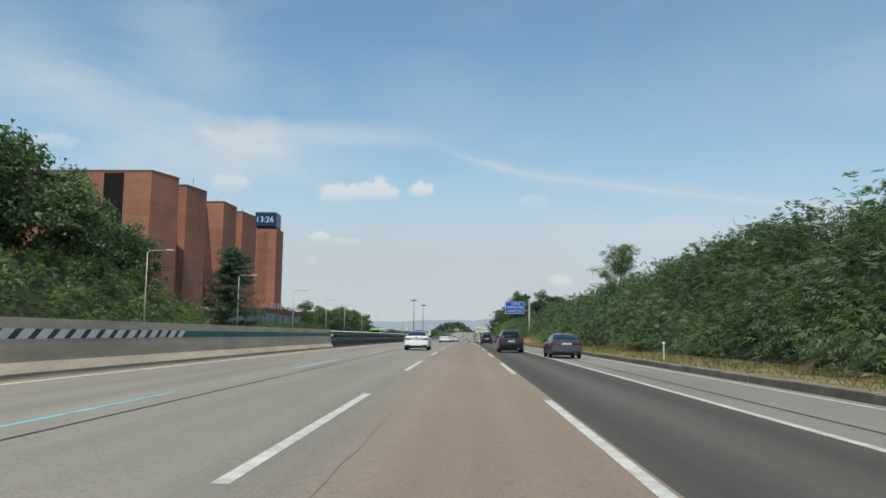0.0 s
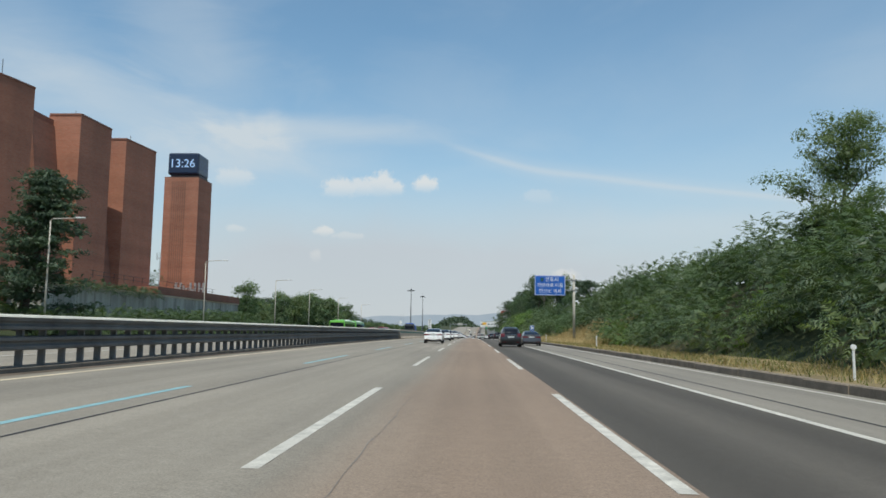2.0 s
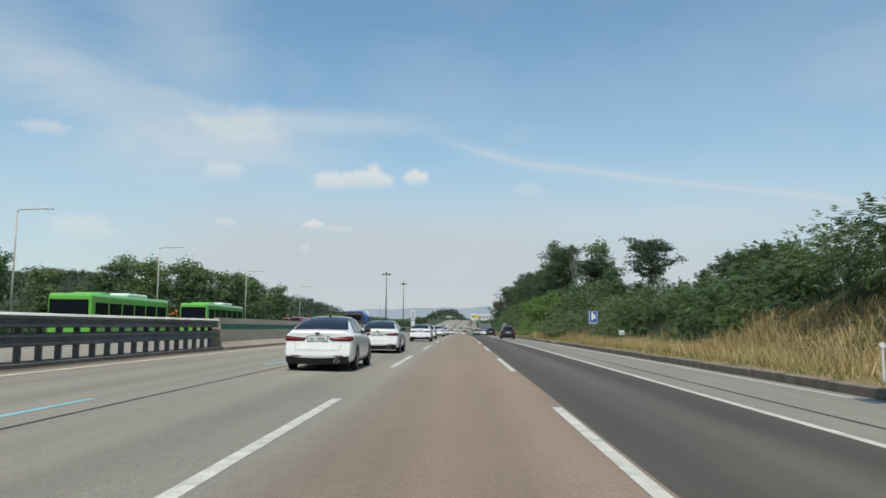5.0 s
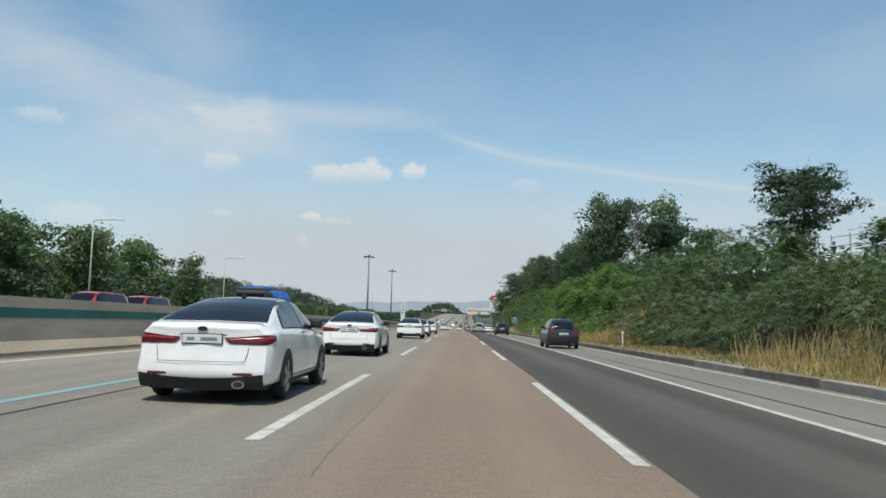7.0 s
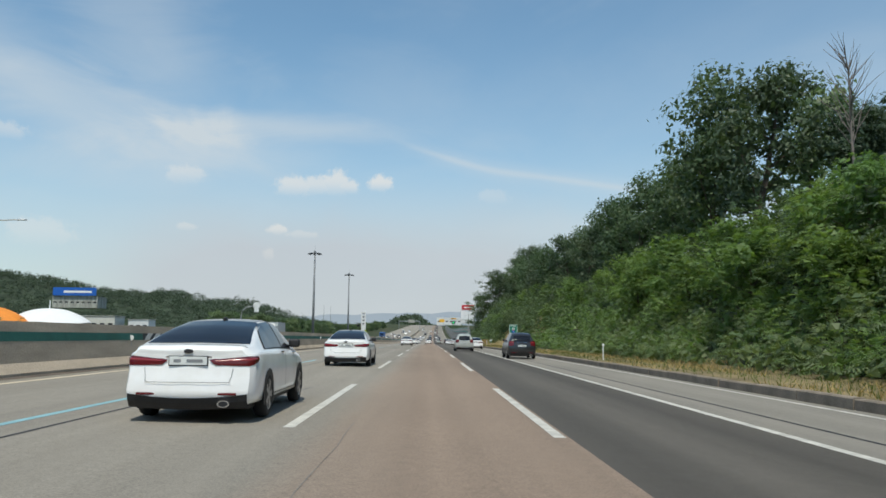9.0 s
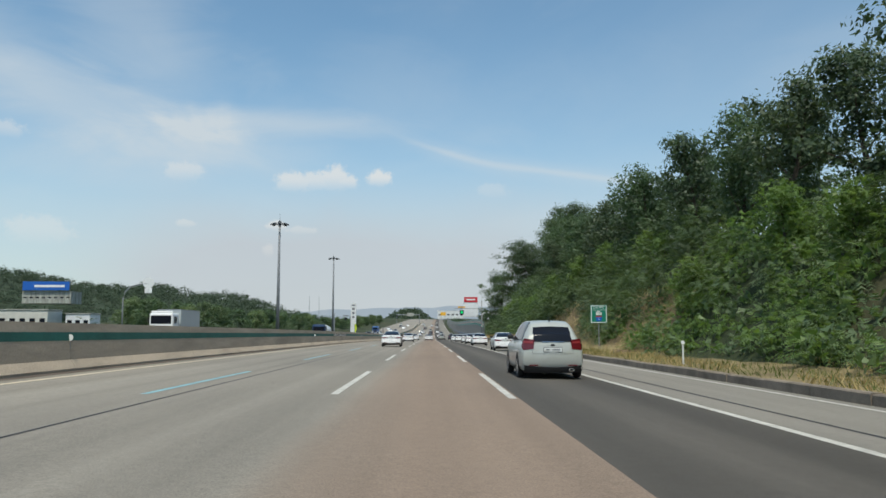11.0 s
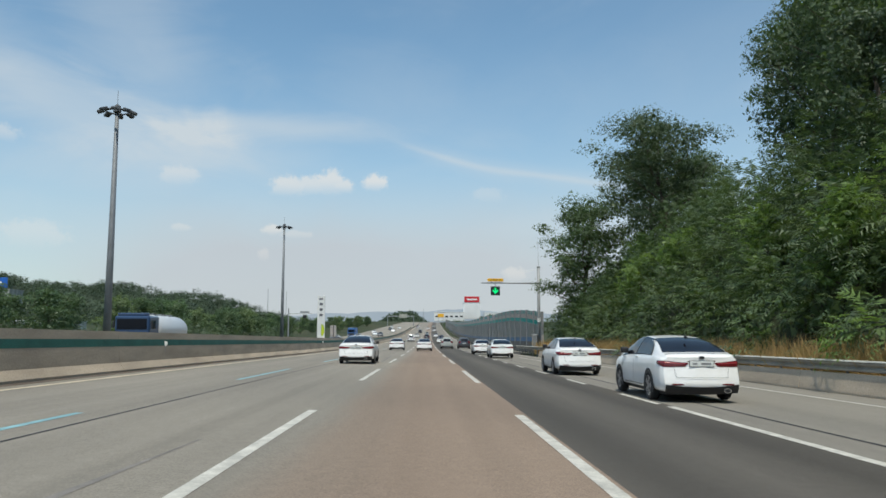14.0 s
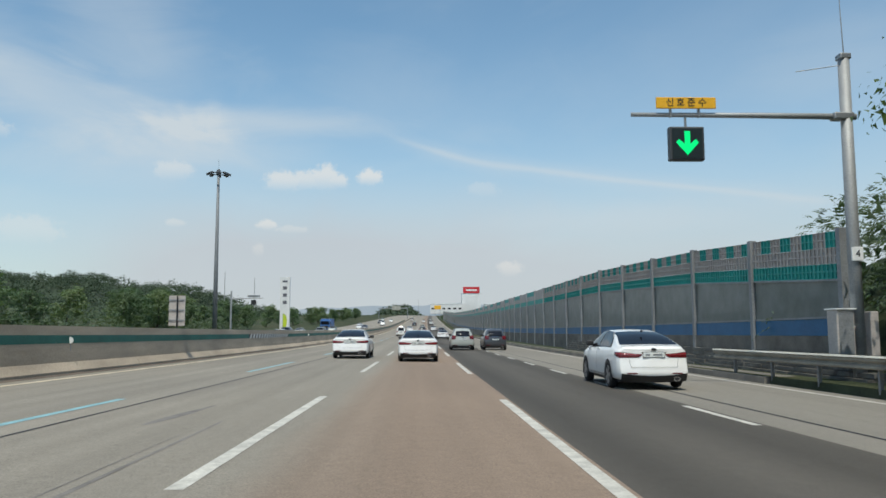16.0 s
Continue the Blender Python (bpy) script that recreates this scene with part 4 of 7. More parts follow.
g, b, zz = small_sign("distance_sign", 396.5, 11.3, 0.42, 0.36, 0.98, M_SIGNG, "small green distance marker on a post")
part("unreadable_bar", box(0.24, 0.008, 0.10, (0, -0.036, zz + 0.17)), M_SIGNW, b)
g, b, zz = small_sign("route_sign", 364.5, 11.9, 1.15, 1.25, 2.15, M_SIGNG, "green route sign with white symbols on a post")
for z, h in ((0.90, 0.02), (0.055, 0.018), (1.18, 0.018)):
    part("divider", box(1.07, 0.008, h, (0, -0.036, zz + z)), M_SIGNW, b)
lettering("lettering", "고속국도", 0.21, M_SIGNW, b, pose(0, -0.037, zz + 1.05), "white lettering", 1.1)
part("unreadable_bar", box(0.18, 0.008, 0.07, (0, -0.036, zz + 0.79)), M_SIGNW, b)
ah = part("route_plate", box(0.40, 0.010, 0.17, (0, -0.036, zz + 0.575), 0.002), M_SIGNW, b, "white plate with a route code")
lettering("lettering", "AH1", 0.17, M_SIGNG, ah, pose(0, -0.044, zz + 0.665), "green lettering")
sbm = bmesh.new()
sbm.faces.new([sbm.verts.new((x, -0.040, zz + z)) for x, z in ((-0.20, 0.42), (-0.22, 0.30), (-0.17, 0.17), (0, 0.11), (0.17, 0.17), (0.22, 0.30), (0.20, 0.42))])
shd = part("shield", sbm, M_SIGNB, b, "blue route shield")
part("shield_top", box(0.42, 0.008, 0.07, (0, -0.038, zz + 0.43)), plain("shield_red", (0.45, 0.02, 0.03), 0.45), b)
lettering("lettering", "1", 0.26, M_SIGNW, shd, pose(0, -0.048, zz + 0.28), "white numeral")


def delineator(s, x=9.75):
    g = thing("delineator", at(s, x, lie(s, x)), "slim white delineator post with a round reflector", "delineator", "delineators")
    part("post", tube([(0, 0, 0), (0, 0, 0.78)], 0.035, 8), M_PAINTW, g)
    part("reflector_disc", tube([(0, -0.03, 0.86), (0, 0.01, 0.86)], 0.07, 14), M_SIGNW, g)


for s in (38.5, 80.0, 120.5, 161, 245.0, 299, 340, 385):
    delineator(s)


def lane_gantry():
    g = thing("lane_signal_gantry", at(480, 11.45, 0.0), "steel cantilever post with a lane signal and a yellow sign", "signal gantry")
    part("post", tube([(0, 0, -0.2), (0, 0, 8.7)], [0.17, 0.145], 16), M_POLE, g, "", True)
    part("arm", tube([(0.25, 0, 7.13), (-2.2, 0, 7.15), (-5.75, 0, 7.16)], [0.085, 0.075, 0.055], 10), M_POLE, g, "", True)
    part("collar", box(0.55, 0.3, 0.2, (-0.12, 0, 7.03), 0.04), M_STEEL, g)
    part("aerial", tube([(0.02, 0, 8.7), (-0.05, 0, 11.4)], [0.018, 0.008], 6), M_STEEL, g)
    part("aerial_arm", tube([(0, 0, 8.55), (-1.3, 0, 8.35)], 0.012, 6), M_STEEL, g)
    part("cap", box(0.3, 0.3, 0.16, (0, 0, 8.68), 0.03), M_STEEL, g)
    b = board("yellow_sign", 1.58, 0.30, 7.30, M_SIGNY, g, -0.10, -4.32, "yellow sign with dark lettering")
    lettering("lettering", "신 호 준 수", 0.25, M_INK, b, pose(-4.32, -0.135, 7.45), "dark lettering")
    for dx in (-0.4, 0.35):
        part("sign_clamp", box(0.05, 0.1, 0.24, (-4.32 + dx, -0.03, 7.08), 0.01), M_STEEL, g)
    sig = part("signal_head", box(0.92, 0.22, 0.90, (-4.32, 0, 5.92), 0.03), plain("signal_housing", (0.05, 0.055, 0.06), 0.5), g)
    part("signal_face", box(0.80, 0.02, 0.78, (-4.32, -0.115, 5.98), 0), plain("signal_face", (0.012, 0.02, 0.022), 0.4), sig)
    ar = bmesh.new()
    vs = [ar.verts.new((-4.32 + x, -0.132, 6.37 + z)) for x, z in ((-0.075, 0.32), (0.075, 0.32), (0.075, -0.02), (0.22, 0.11), (0.30, 0.02), (0.0, -0.32), (-0.30, 0.02), (-0.22, 0.11), (-0.075, -0.02))]
    ar.faces.new(vs)
    part("green_arrow", ar, plain("lit_green", (0.0, 0.62, 0.16), 0.5, emit=0.9), sig, "lit green arrow")
    part("hanger", tube([(-4.32, 0, 6.8), (-4.32, 0, 7.16)], 0.035, 8), M_STEEL, g)
    n = board("number_plate", 0.30, 0.36, 3.28, M_SIGNW, g, -0.19, -0.02)
    lettering("lettering", "4", 0.26, M_INK, n, pose(-0.02, -0.225, 3.46))
    c = part("control_cabinet", box(0.46, 0.5, 1.38, (-0.46, -0.02, 0.64), 0.03), M_GREYP, g, "grey control cabinet")
    part("cabinet_door", box(0.38, 0.015, 1.2, (-0.46, -0.28, 0.73), 0.004), M_PANFR, c)
    part("cabinet_roof", box(0.54, 0.6, 0.04, (-0.46, -0.02, 2.02), 0.01), M_PAINTW, c)
    part("terminal_box", box(0.22, 0.4, 1.3, (0.33, 0.0, 0.68), 0.02), M_GREYP, g)


lane_gantry()


def back_sign():
    g = thing("median_road_sign", at(495.6, -10.73, 1.41), "grey back of a road sign standing on the median", "road sign")
    b = part("panel", box(0.72, 0.05, 1.35, (-0.03, 0, 0.12), 0.01), M_GREYP, g)
    part("post", tube([(0, -0.09, 0), (0, -0.09, 1.45)], 0.035, 8), M_INK, g)
    for z in (0.35, 0.8, 1.25):
        part("stiffener", box(0.68, 0.04, 0.05, (-0.05, -0.045, z)), M_STEEL, b)


back_sign()

# ---- brick building with battered fins and a clock tower ----
def prism(name, low_pts, high_pts, z0, z1, mat, parent, label=""):
    """A block between two outlines of (x, s) at two heights over the road."""
    n = len(low_pts)
    v = [on(s, x, z0) for x, s in low_pts] + [on(s, x, z1) for x, s in high_pts]
    f = [tuple(range(n - 1, -1, -1)), tuple(range(n, 2 * n))] + [(i, (i + 1) % n, n + (i + 1) % n, n + i) for i in range(n)]
    ob = solid(name, v, f, mat, parent, label)
    bm = bmesh.new()
    bm.from_mesh(ob.data)
    bmesh.ops.recalc_face_normals(bm, faces=bm.faces)
    bm.to_mesh(ob.data)
    bm.free()
    return ob


bld = thing("brick_building", Matrix(), "large windowless red brick building with stepped battered fins", "building")
TOP = 27.0
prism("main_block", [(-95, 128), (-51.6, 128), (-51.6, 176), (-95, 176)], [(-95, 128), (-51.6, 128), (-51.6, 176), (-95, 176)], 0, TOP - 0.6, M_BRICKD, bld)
A = [(-95, 123.2), (-50.9, 123.2), (-49.7, 126.4), (-48.7, 129.4), (-51.7, 130.6), (-95, 130.6)]
fa = prism("front_wing", A, A, 0, TOP, M_BRICK, bld)
prism("dark_recess", [(-58.7, 123.17), (-55.4, 123.17), (-55.4, 123.6), (-58.7, 123.6)], [(-58.7, 123.17), (-55.4, 123.17), (-55.4, 123.6), (-58.7, 123.6)], 4, TOP - 0.25, plain("dark_glazing", (0.016, 0.012, 0.012), 0.6, 0.0, 0.15), fa, "dark glazed strip")
for xf, s0, xm, sm, xe, s1 in ((-49.5, 135.4, -48.7, 138.6, -48.1, 141.9), (-48.15, 152.3, -47.9, 156.0, -47.7, 159.6), (-47.95, 164.6, -47.5, 168.6, -47.1, 172.8)):
    o = [(-52.2, s0), (xf, s0), (xm, sm), (xe, s1), (-52.2, s1 + 0.8)]
    prism("fin", o, o, 0, TOP, M_BRICK, bld)
    # the wall before each fin leans out towards its foot, in the darker tone
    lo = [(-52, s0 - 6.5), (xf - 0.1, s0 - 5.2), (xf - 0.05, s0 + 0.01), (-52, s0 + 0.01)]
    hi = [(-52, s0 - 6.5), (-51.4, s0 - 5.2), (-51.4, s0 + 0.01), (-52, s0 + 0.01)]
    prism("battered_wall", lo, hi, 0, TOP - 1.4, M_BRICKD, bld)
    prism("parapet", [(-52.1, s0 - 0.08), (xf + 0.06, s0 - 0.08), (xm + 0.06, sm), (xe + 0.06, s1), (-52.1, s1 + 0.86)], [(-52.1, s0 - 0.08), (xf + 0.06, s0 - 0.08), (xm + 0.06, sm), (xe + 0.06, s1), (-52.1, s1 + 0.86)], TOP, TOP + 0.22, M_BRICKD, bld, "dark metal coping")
prism("parapet", [(x + 0.06 if x > -60 else x, s - (0.06 if s < 124 else 0)) for x, s in A], [(x + 0.06 if x > -60 else x, s - (0.06 if s < 124 else 0)) for x, s in A], TOP, TOP + 0.22, M_BRICKD, bld, "dark metal coping")
for x, s, h in ((-49.2, 137.5, 1.7), (-49.4, 169, 1.5), (-60.5, 126, 0.8), (-50.3, 155, 1.2)):
    part("roof_mast", tube([on(s, x, TOP), on(s, x, TOP + 0.2 + h)], 0.05, 6), M_STEEL, bld)

tower = thing("clock_tower", Matrix(), "square red brick tower carrying a digital clock", "tower")
T = [(-53.1, 191.3), (-47.1, 191.3), (-46.75, 197.0), (-53.1, 197.0)]
sh = prism("shaft", T, T, 5, TOP, M_BRICK, tower)
prism("coping", [(x * 1.001, s) for x, s in T], [(x * 1.001, s) for x, s in T], TOP, TOP + 0.15, M_BRICKD, tower)
# grooves drawn as raised bars in the darker brick tone
for i in range(7):
    x = -51.7 + i * 0.36
    q = [(x, 191.26), (x + 0.16, 191.26), (x + 0.16, 191.4), (x, 191.4)]
    prism("groove", q, q, 8.5, TOP - 0.8, M_BRICKD, sh)
q = [(-51.9, 191.275), (-49.3, 191.275), (-49.3, 191.4), (-51.9, 191.4)]
prism("grooved_panel", q, q, 8.3, TOP - 0.6, brickwork("panel_brick", (0.34, 0.155, 0.10), (0.29, 0.125, 0.085), (0.28, 0.17, 0.13)), sh)
mb = part("mast_bracket", tube([on(191.6, -53.05, 13.0), on(191.6, -53.75, 13.0)], 0.05, 6), M_STEEL, tower)
part("mast", tube([on(191.6, -53.35, 6.9), on(191.6, -53.35, 14.0)], 0.05, 6), M_STEEL, mb)
for dx in (-0.28, 0.0, 0.28):
    part("cage_bar", tube([on(191.6 + abs(dx), -53.75 + dx, 12.7), on(191.6 + abs(dx), -53.75 + dx, 13.9)], 0.035, 6), M_STEEL, mb)
ck = thing("digital_clock", at(194.0, -49.75, TOP + 0.15), "dark box-shaped digital clock with lit pale digits", "clock")
part("neck", box(5.0, 4.4, 0.45, (0, 0, 0), 0.02), M_INK, ck)
cb = part("case", box(5.4, 5.2, 3.85, (-0.25, 0, 0.45), 0.35, None, 3), M_LCD, ck)
part("screen", box(4.9, 0.04, 3.2, (-0.25, -2.61, 0.78), 0.01), plain("screen_front", (0.010, 0.020, 0.055), 0.25), cb)
lettering("readout", "13:26", 2.05, M_DIGIT, cb, pose(-0.25, -2.64, 2.35), "lit pale-blue digits", 1.0)
lettering("readout", "13:26", 2.1, plain("dim_digits", (0.10, 0.13, 0.22), 0.5), cb, pose(2.455, 0.2, 2.3, 0, 0, 90), "dim digits on the side screen", 0.95)
part("lightning_rod", tube([(0, 0, 4.3), (0, 0, 5.3)], 0.03, 6), M_STEEL, ck)

pod = thing("podium", Matrix(), "brick podium over a stained concrete retaining wall", "building")
P1 = [(-80, 168), (-43.8, 168), (-42.6, 196), (-43.0, 204), (-80, 204)]
prism("brick_band", P1, P1, 5.75, 6.85, M_BRICKD, pod)
P2 = [(-80, 140), (-44.7, 140), (-42.9, 203), (-80, 203)]
rw = prism("retaining_wall", P2, P2, 0, 5.72, M_WALL, pod)
for k in range(16):
    s = 143 + k * 3.9
    x = -44.7 + (s - 140) * 1.8 / 63 + 0.004
    q = [(x, s), (x + 0.02, s), (x + 0.022, s + 0.07), (x, s + 0.07)]
    prism("wall_joint", q, q, 0.2, 5.7, M_OLDC, rw)
prism("wall_coping", [(-46, 140), (-44.55, 140), (-42.75, 203.05), (-46, 203.05)], [(-46, 140), (-44.55, 140), (-42.75, 203.05), (-46, 203.05)], 5.5, 5.735, M_BARR, rw, "pale coping")
fence = thing("roof_fence", Matrix(), "thin dark mesh fence along the podium edge", "fence")
for i in range(16):
    s = 151 + i * 2.6
    part("post", tube([on(s, -44.9 + (s - 150) * 0.036, 6.85), on(s, -44.9 + (s - 150) * 0.036, 7.7)], 0.03, 6), M_INK, fence)
for z in (7.2, 7.7):
    part("rail", tube([on(150.5, -44.9, z), on(191, -43.42, z)], 0.025, 6), M_INK, fence)
M_LETTER = plain("brushed_letter_metal", (0.36, 0.35, 0.35), 0.45, 0.3)
lg = thing("facade_letters", at(190.2, -45.2, 6.85), "pale metal letters standing on the podium", "sign")
for i, (dx, w, h) in enumerate(((0, 0.35, 1.9), (0.85, 0.35, 1.9), (0.42, 0.6, 0.35), (1.35, 0.25, 1.4), (1.9, 0.6, 0.3), (2.5, 0.3, 1.9), (3.3, 0.3, 1.9), (2.9, 0.5, 0.9), (4.0, 0.28, 1.9), (4.7, 0.28, 1.9), (4.35, 0.5, 0.3))):
    part("letter_stroke", box(w, 0.35, h, (dx - 4.6, 0, 0.75 if h < 0.5 else 0), 0.02), M_LETTER, lg)

# ---- plants ----
def scatter(n, s0, s1, x0, x1, zoff, r0, r1, keep=None, power=1.5):
    """Clump centres over the ground between two lines along the road."""
    out, rad = [], []
    for _ in range(n):
        s, x = s0 + (s1 - s0) * rng.random(), x0 + (x1 - x0) * rng.random()
        if keep and not keep(s, x):
            continue
        r = r0 + (r1 - r0) * rng.random() ** power
        if 192 < s < 246 and x > 15:              # kept low below the fenced ledge
            r = min(r, max(0.5, (5.1 - lie(s, x)) / 1.25))
        if 138 < s < 206:
            r = min(r, max(0.5, x - 14.3))
        if 360 < s < 412:
            r = min(r, max(0.45, (x - slope_top(s)) * 0.9 + 0.2))
        out.append(on(s, x, lie(s, x) + zoff * r))
        rad.append(r)
    return np.array(out, dtype=float).reshape(-1, 3), np.array(rad)


def slope_top(s):
    """Upper edge of the cut earth slope, which carries no shrubs."""
    return 12.6 + 3.5 * math.exp(-((s - 392) / (11 if s > 392 else 9)) ** 2) + 0.3 * math.sin(s * 0.35)


def bare(s, x):
    return 360 < s < 412 and x < slope_top(s)


def shrubs(name, label, mat, n, s0, s1, x0, x1, r0, r1, per, size, zoff=0.35, keep=None, side=-1, power=2.2, leaflets=8):
    c, r = scatter(n, s0, s1, x0, x1, zoff, r0, r1, keep, power)
    return quads(name, np.concatenate([fronds(c, r, per * 1.35, size * 0.74, leaflets, 0.85, 0.45, side), heart(c, r, 18, 0.5)]), mat, None, label, "shrubs")


def ok(s, x):
    if bare(s, x) or (259.5 < s < 272.5 and x < 16.4 + 0.5 * math.sin(s)):
        return False
    front = 12.6 + 3.0 * soft(136, 148, s) * soft(194, 184, s) + 0.7 * soft(184, 192, s) * soft(224, 216, s) + 0.9 * noise.noise((s * 0.11, 3.3, 0)) + 0.6 * noise.noise((s * 0.4, 1.3, 0))
    return x > front + (1.7 if s > 474 else 0) + max(0, s - 481) * 0.6


def pale(s, x):
    return ok(s, x) and noise.noise((s * 0.09, x * 0.2, 7.7)) > 0.08


for a, b in ((-12, 80), (80, 170), (170, 262), (262, 362), (362, 498)):
    w = (b - a) / 90
    young = a == 262
    shrubs("bank_shrubs", "dense green shrubs covering the roadside bank", M_LEAF, int((80 if young else 150) * w), a, b, 15.2 if young else 12.9, 21, 0.9, 2.0 if young else 2.9, 11.5, 0.30, 0.42, ok, -1, 1.7)
    if young:
        shrubs("bank_shrubs", "bright young locust shrubs on the roadside bank", M_LEAFB, int(420 * w), a, b, 12.8, 20, 0.5, 1.35, 18, 0.21, 0.5, ok)
        shrubs("bank_shrubs", "pale grey-green sumac shrubs on the bank", M_LEAFG, int(330 * w), a, b, 12.6, 19, 0.5, 1.3, 17, 0.22, 0.55, ok)
    else:
        shrubs("bank_shrubs", "bright feathery shrubs on the roadside bank", M_LEAFB, int((70 if a < 262 else 110) * w), a, b, 12.6, 19, 0.6, 1.8, 15, 0.30, 0.55, pale)
        shrubs("bank_shrubs", "pale grey-green sumac shrubs on the bank", M_LEAFG, int(110 * w), a, b, 12.6, 18, 0.6, 1.6, 14, 0.30, 0.6, pale)
    shrubs("bank_shrubs", "dark shrubs along the top of the bank", M_LEAFD, int((45 if young else 100) * w), a, b, 16.5 if young else 13.5, 24, 0.9, 2.4 if young else 3.0, 10, 0.32, 0.35, ok, -1, 1.7)


shrubs("bank_shrubs", "thick green shrubs on the upper bank", M_LEAF, 230, -10, 172, 15.5, 23.5, 1.2, 3.0, 10, 0.32, 0.45, ok, -1, 1.6)
shrubs("bank_shrubs", "thick green shrubs on the upper bank", M_LEAF, 150, 172, 300, 16, 23, 1.1, 2.6, 10, 0.32, 0.45, ok, -1, 1.6)
shrubs("bank_shrubs", "pale locust shrubs at the foot of the bank", M_LEAFG, 170, 273, 326, 12.5, 15.2, 0.6, 1.15, 17, 0.22, 0.55, None)
shrubs("bank_shrubs", "thick green shrubs on the steep bank", M_LEAF, 170, 405, 484, 14.5, 24, 1.0, 2.7, 11, 0.30, 0.35, ok)
shrubs("bank_shrubs", "pale sumac shrubs with long pointed leaves", M_LEAFG, 46, 8, 66, 12.8, 17.5, 0.7, 1.7, 15, 0.40, 0.6, ok)
shrubs("bank_shrubs", "pale sumac hanging over the earth slope", M_LEAFG, 26, 366, 389, 14.6, 17.4, 0.8, 1.7, 15, 0.32, 0.5, ok)
shrubs("bank_shrubs", "dark bushes above the earth slope", M_LEAF, 44, 356, 412, 15.6, 19, 1.2, 2.4, 13, 0.30, 0.5, ok)
shrubs("bank_shrubs", "pale yellow-green sumac beside the low wall", M_LEAFG, 40, 409, 426, 14.2, 18.5, 0.9, 1.9, 14, 0.32, 0.6)
shrubs("bank_shrubs", "dark bushes where the bank falls to the noise barrier", M_LEAFD, 46, 473, 492, 14.0, 21, 1.1, 2.4, 12, 0.30, 0.5)
shrubs("bank_shrubs", "pale feathery shrubs on the steep bank", M_LEAFG, 60, 425, 482, 13.5, 18, 0.7, 1.6, 14, 0.30, 0.6, ok)


def grass(name, label, mat, n, s0, s1, x0, x1, h0, h1, lean=0.35, keep=None):
    s = s0 + (s1 - s0) * rng.random(n)
    x = x0 + (x1 - x0) * rng.random(n)
    base = np.array([on(a, b, lie(a, b) - 0.03) for a, b in zip(s, x) if not keep or keep(a, b)])
    m = len(base)
    h = (h0 + (h1 - h0) * rng.random(m) ** 2)[:, None]
    t = rng.random(m) * 2 * np.pi
    side = np.stack([np.cos(t), np.sin(t), np.zeros(m)], 1)
    tip = base + np.stack([rng.normal(size=m) * lean, rng.normal(size=m) * lean, np.ones(m)], 1) * h
    w = 0.012 + 0.018 * rng.random(m)[:, None]
    v = np.stack([base - side * w, base + side * w, tip], 1)
    return quads(name, v, mat, None, label, "grass")


def dry_patch(s, x):
    dry = 0.25 if 118 < s < 222 or s > 350 else -0.02
    return noise.noise((s * 0.07, x * 0.35, 0)) > -dry - 0.12


for a, b in ((-5, 100), (100, 205), (205, 310), (310, 415)):
    grass("dry_grass", "dry straw-coloured grass on the verge", M_DRY, 21000, a, b, 8.9, 13.4, 0.08, 0.36, 0.5, dry_patch)
    grass("verge_grass", "green grass on the verge", M_GRASS, 11000, a, b, 8.9, 14.2, 0.08, 0.34, 0.5)
grass("tall_dry_grass", "tall pale dry grass on the bank", M_DRY, 12000, 164, 224, 9.8, 16.4, 0.2, 0.9, 0.35, lambda s, x: (s < 188 or x < 13.6) and noise.noise((s * 0.15, x * 0.5, 4)) > -0.25)
grass("tall_dry_grass", "tawny dry grass on the bank", M_TAWNY, 30000, 138, 212, 10.4, 16.6, 0.15, 0.8, 0.5, lambda s, x: s < 188 or x < 13.6)
grass("tall_dry_grass", "tall pale dry grass on the bank", M_DRY, 12000, 84, 262, 11.2, 15.2, 0.5, 1.5, 0.22, lambda s, x: noise.noise((s * 0.06, 5, 0)) > 0.05)
grass("tall_dry_grass", "tall pale dry grass in a gap between the shrubs", M_DRY, 7200, 258.5, 274, 11.6, 17.0, 0.3, 1.0, 0.35)
grass("slope_grass", "dry yellow grass on the bare earth slope", M_TAWNY, 34000, 360, 412, 11.3, 17.2, 0.25, 0.6, 0.6)
grass("slope_grass", "green grass on the foot of the slope", M_GRASS, 12000, 360, 414, 9.2, 14, 0.1, 0.4, 0.5)
grass("wall_top_grass", "russet dry grass above the low wall", M_RUSSET, 34000, 414, 476, 10.4, 13.2, 0.7, 1.5, 0.3, lambda s, x: x > edge(s) + 0.4)
sv, sf = [], []
for i in range(22):
    for j in range(12):
        s, x = 356 + i * 2.6, 11.4 + j * 0.52
        sv.append(on(s, x, lie(s, x) + 0.24 + 0.18 * noise.noise((s * 0.5, x * 0.5, 1)) if 0 < i < 21 and 0 < j < 11 else lie(s, x) - 0.5))
for i in range(21):
    for j in range(11):
        a = i * 12 + j
        sf.append((a, a + 1, a + 13, a + 12))
tagged(solid("earth_slope", sv, sf, M_SOIL, None, "", True), "bare brown earth slope cut into the bank", "bank", "", "structure")


def limb_path(p, d, length, n, wob, rnd):
    pts = [Vector(p)]
    d = Vector(d).normalized()
    for _ in range(n):
        d = (d + Vector((rnd.uniform(-wob, wob), rnd.uniform(-wob, wob), rnd.uniform(-wob * 0.3, wob * 0.8)))).normalized()
        pts.append(pts[-1] + d * length / n)
    return pts


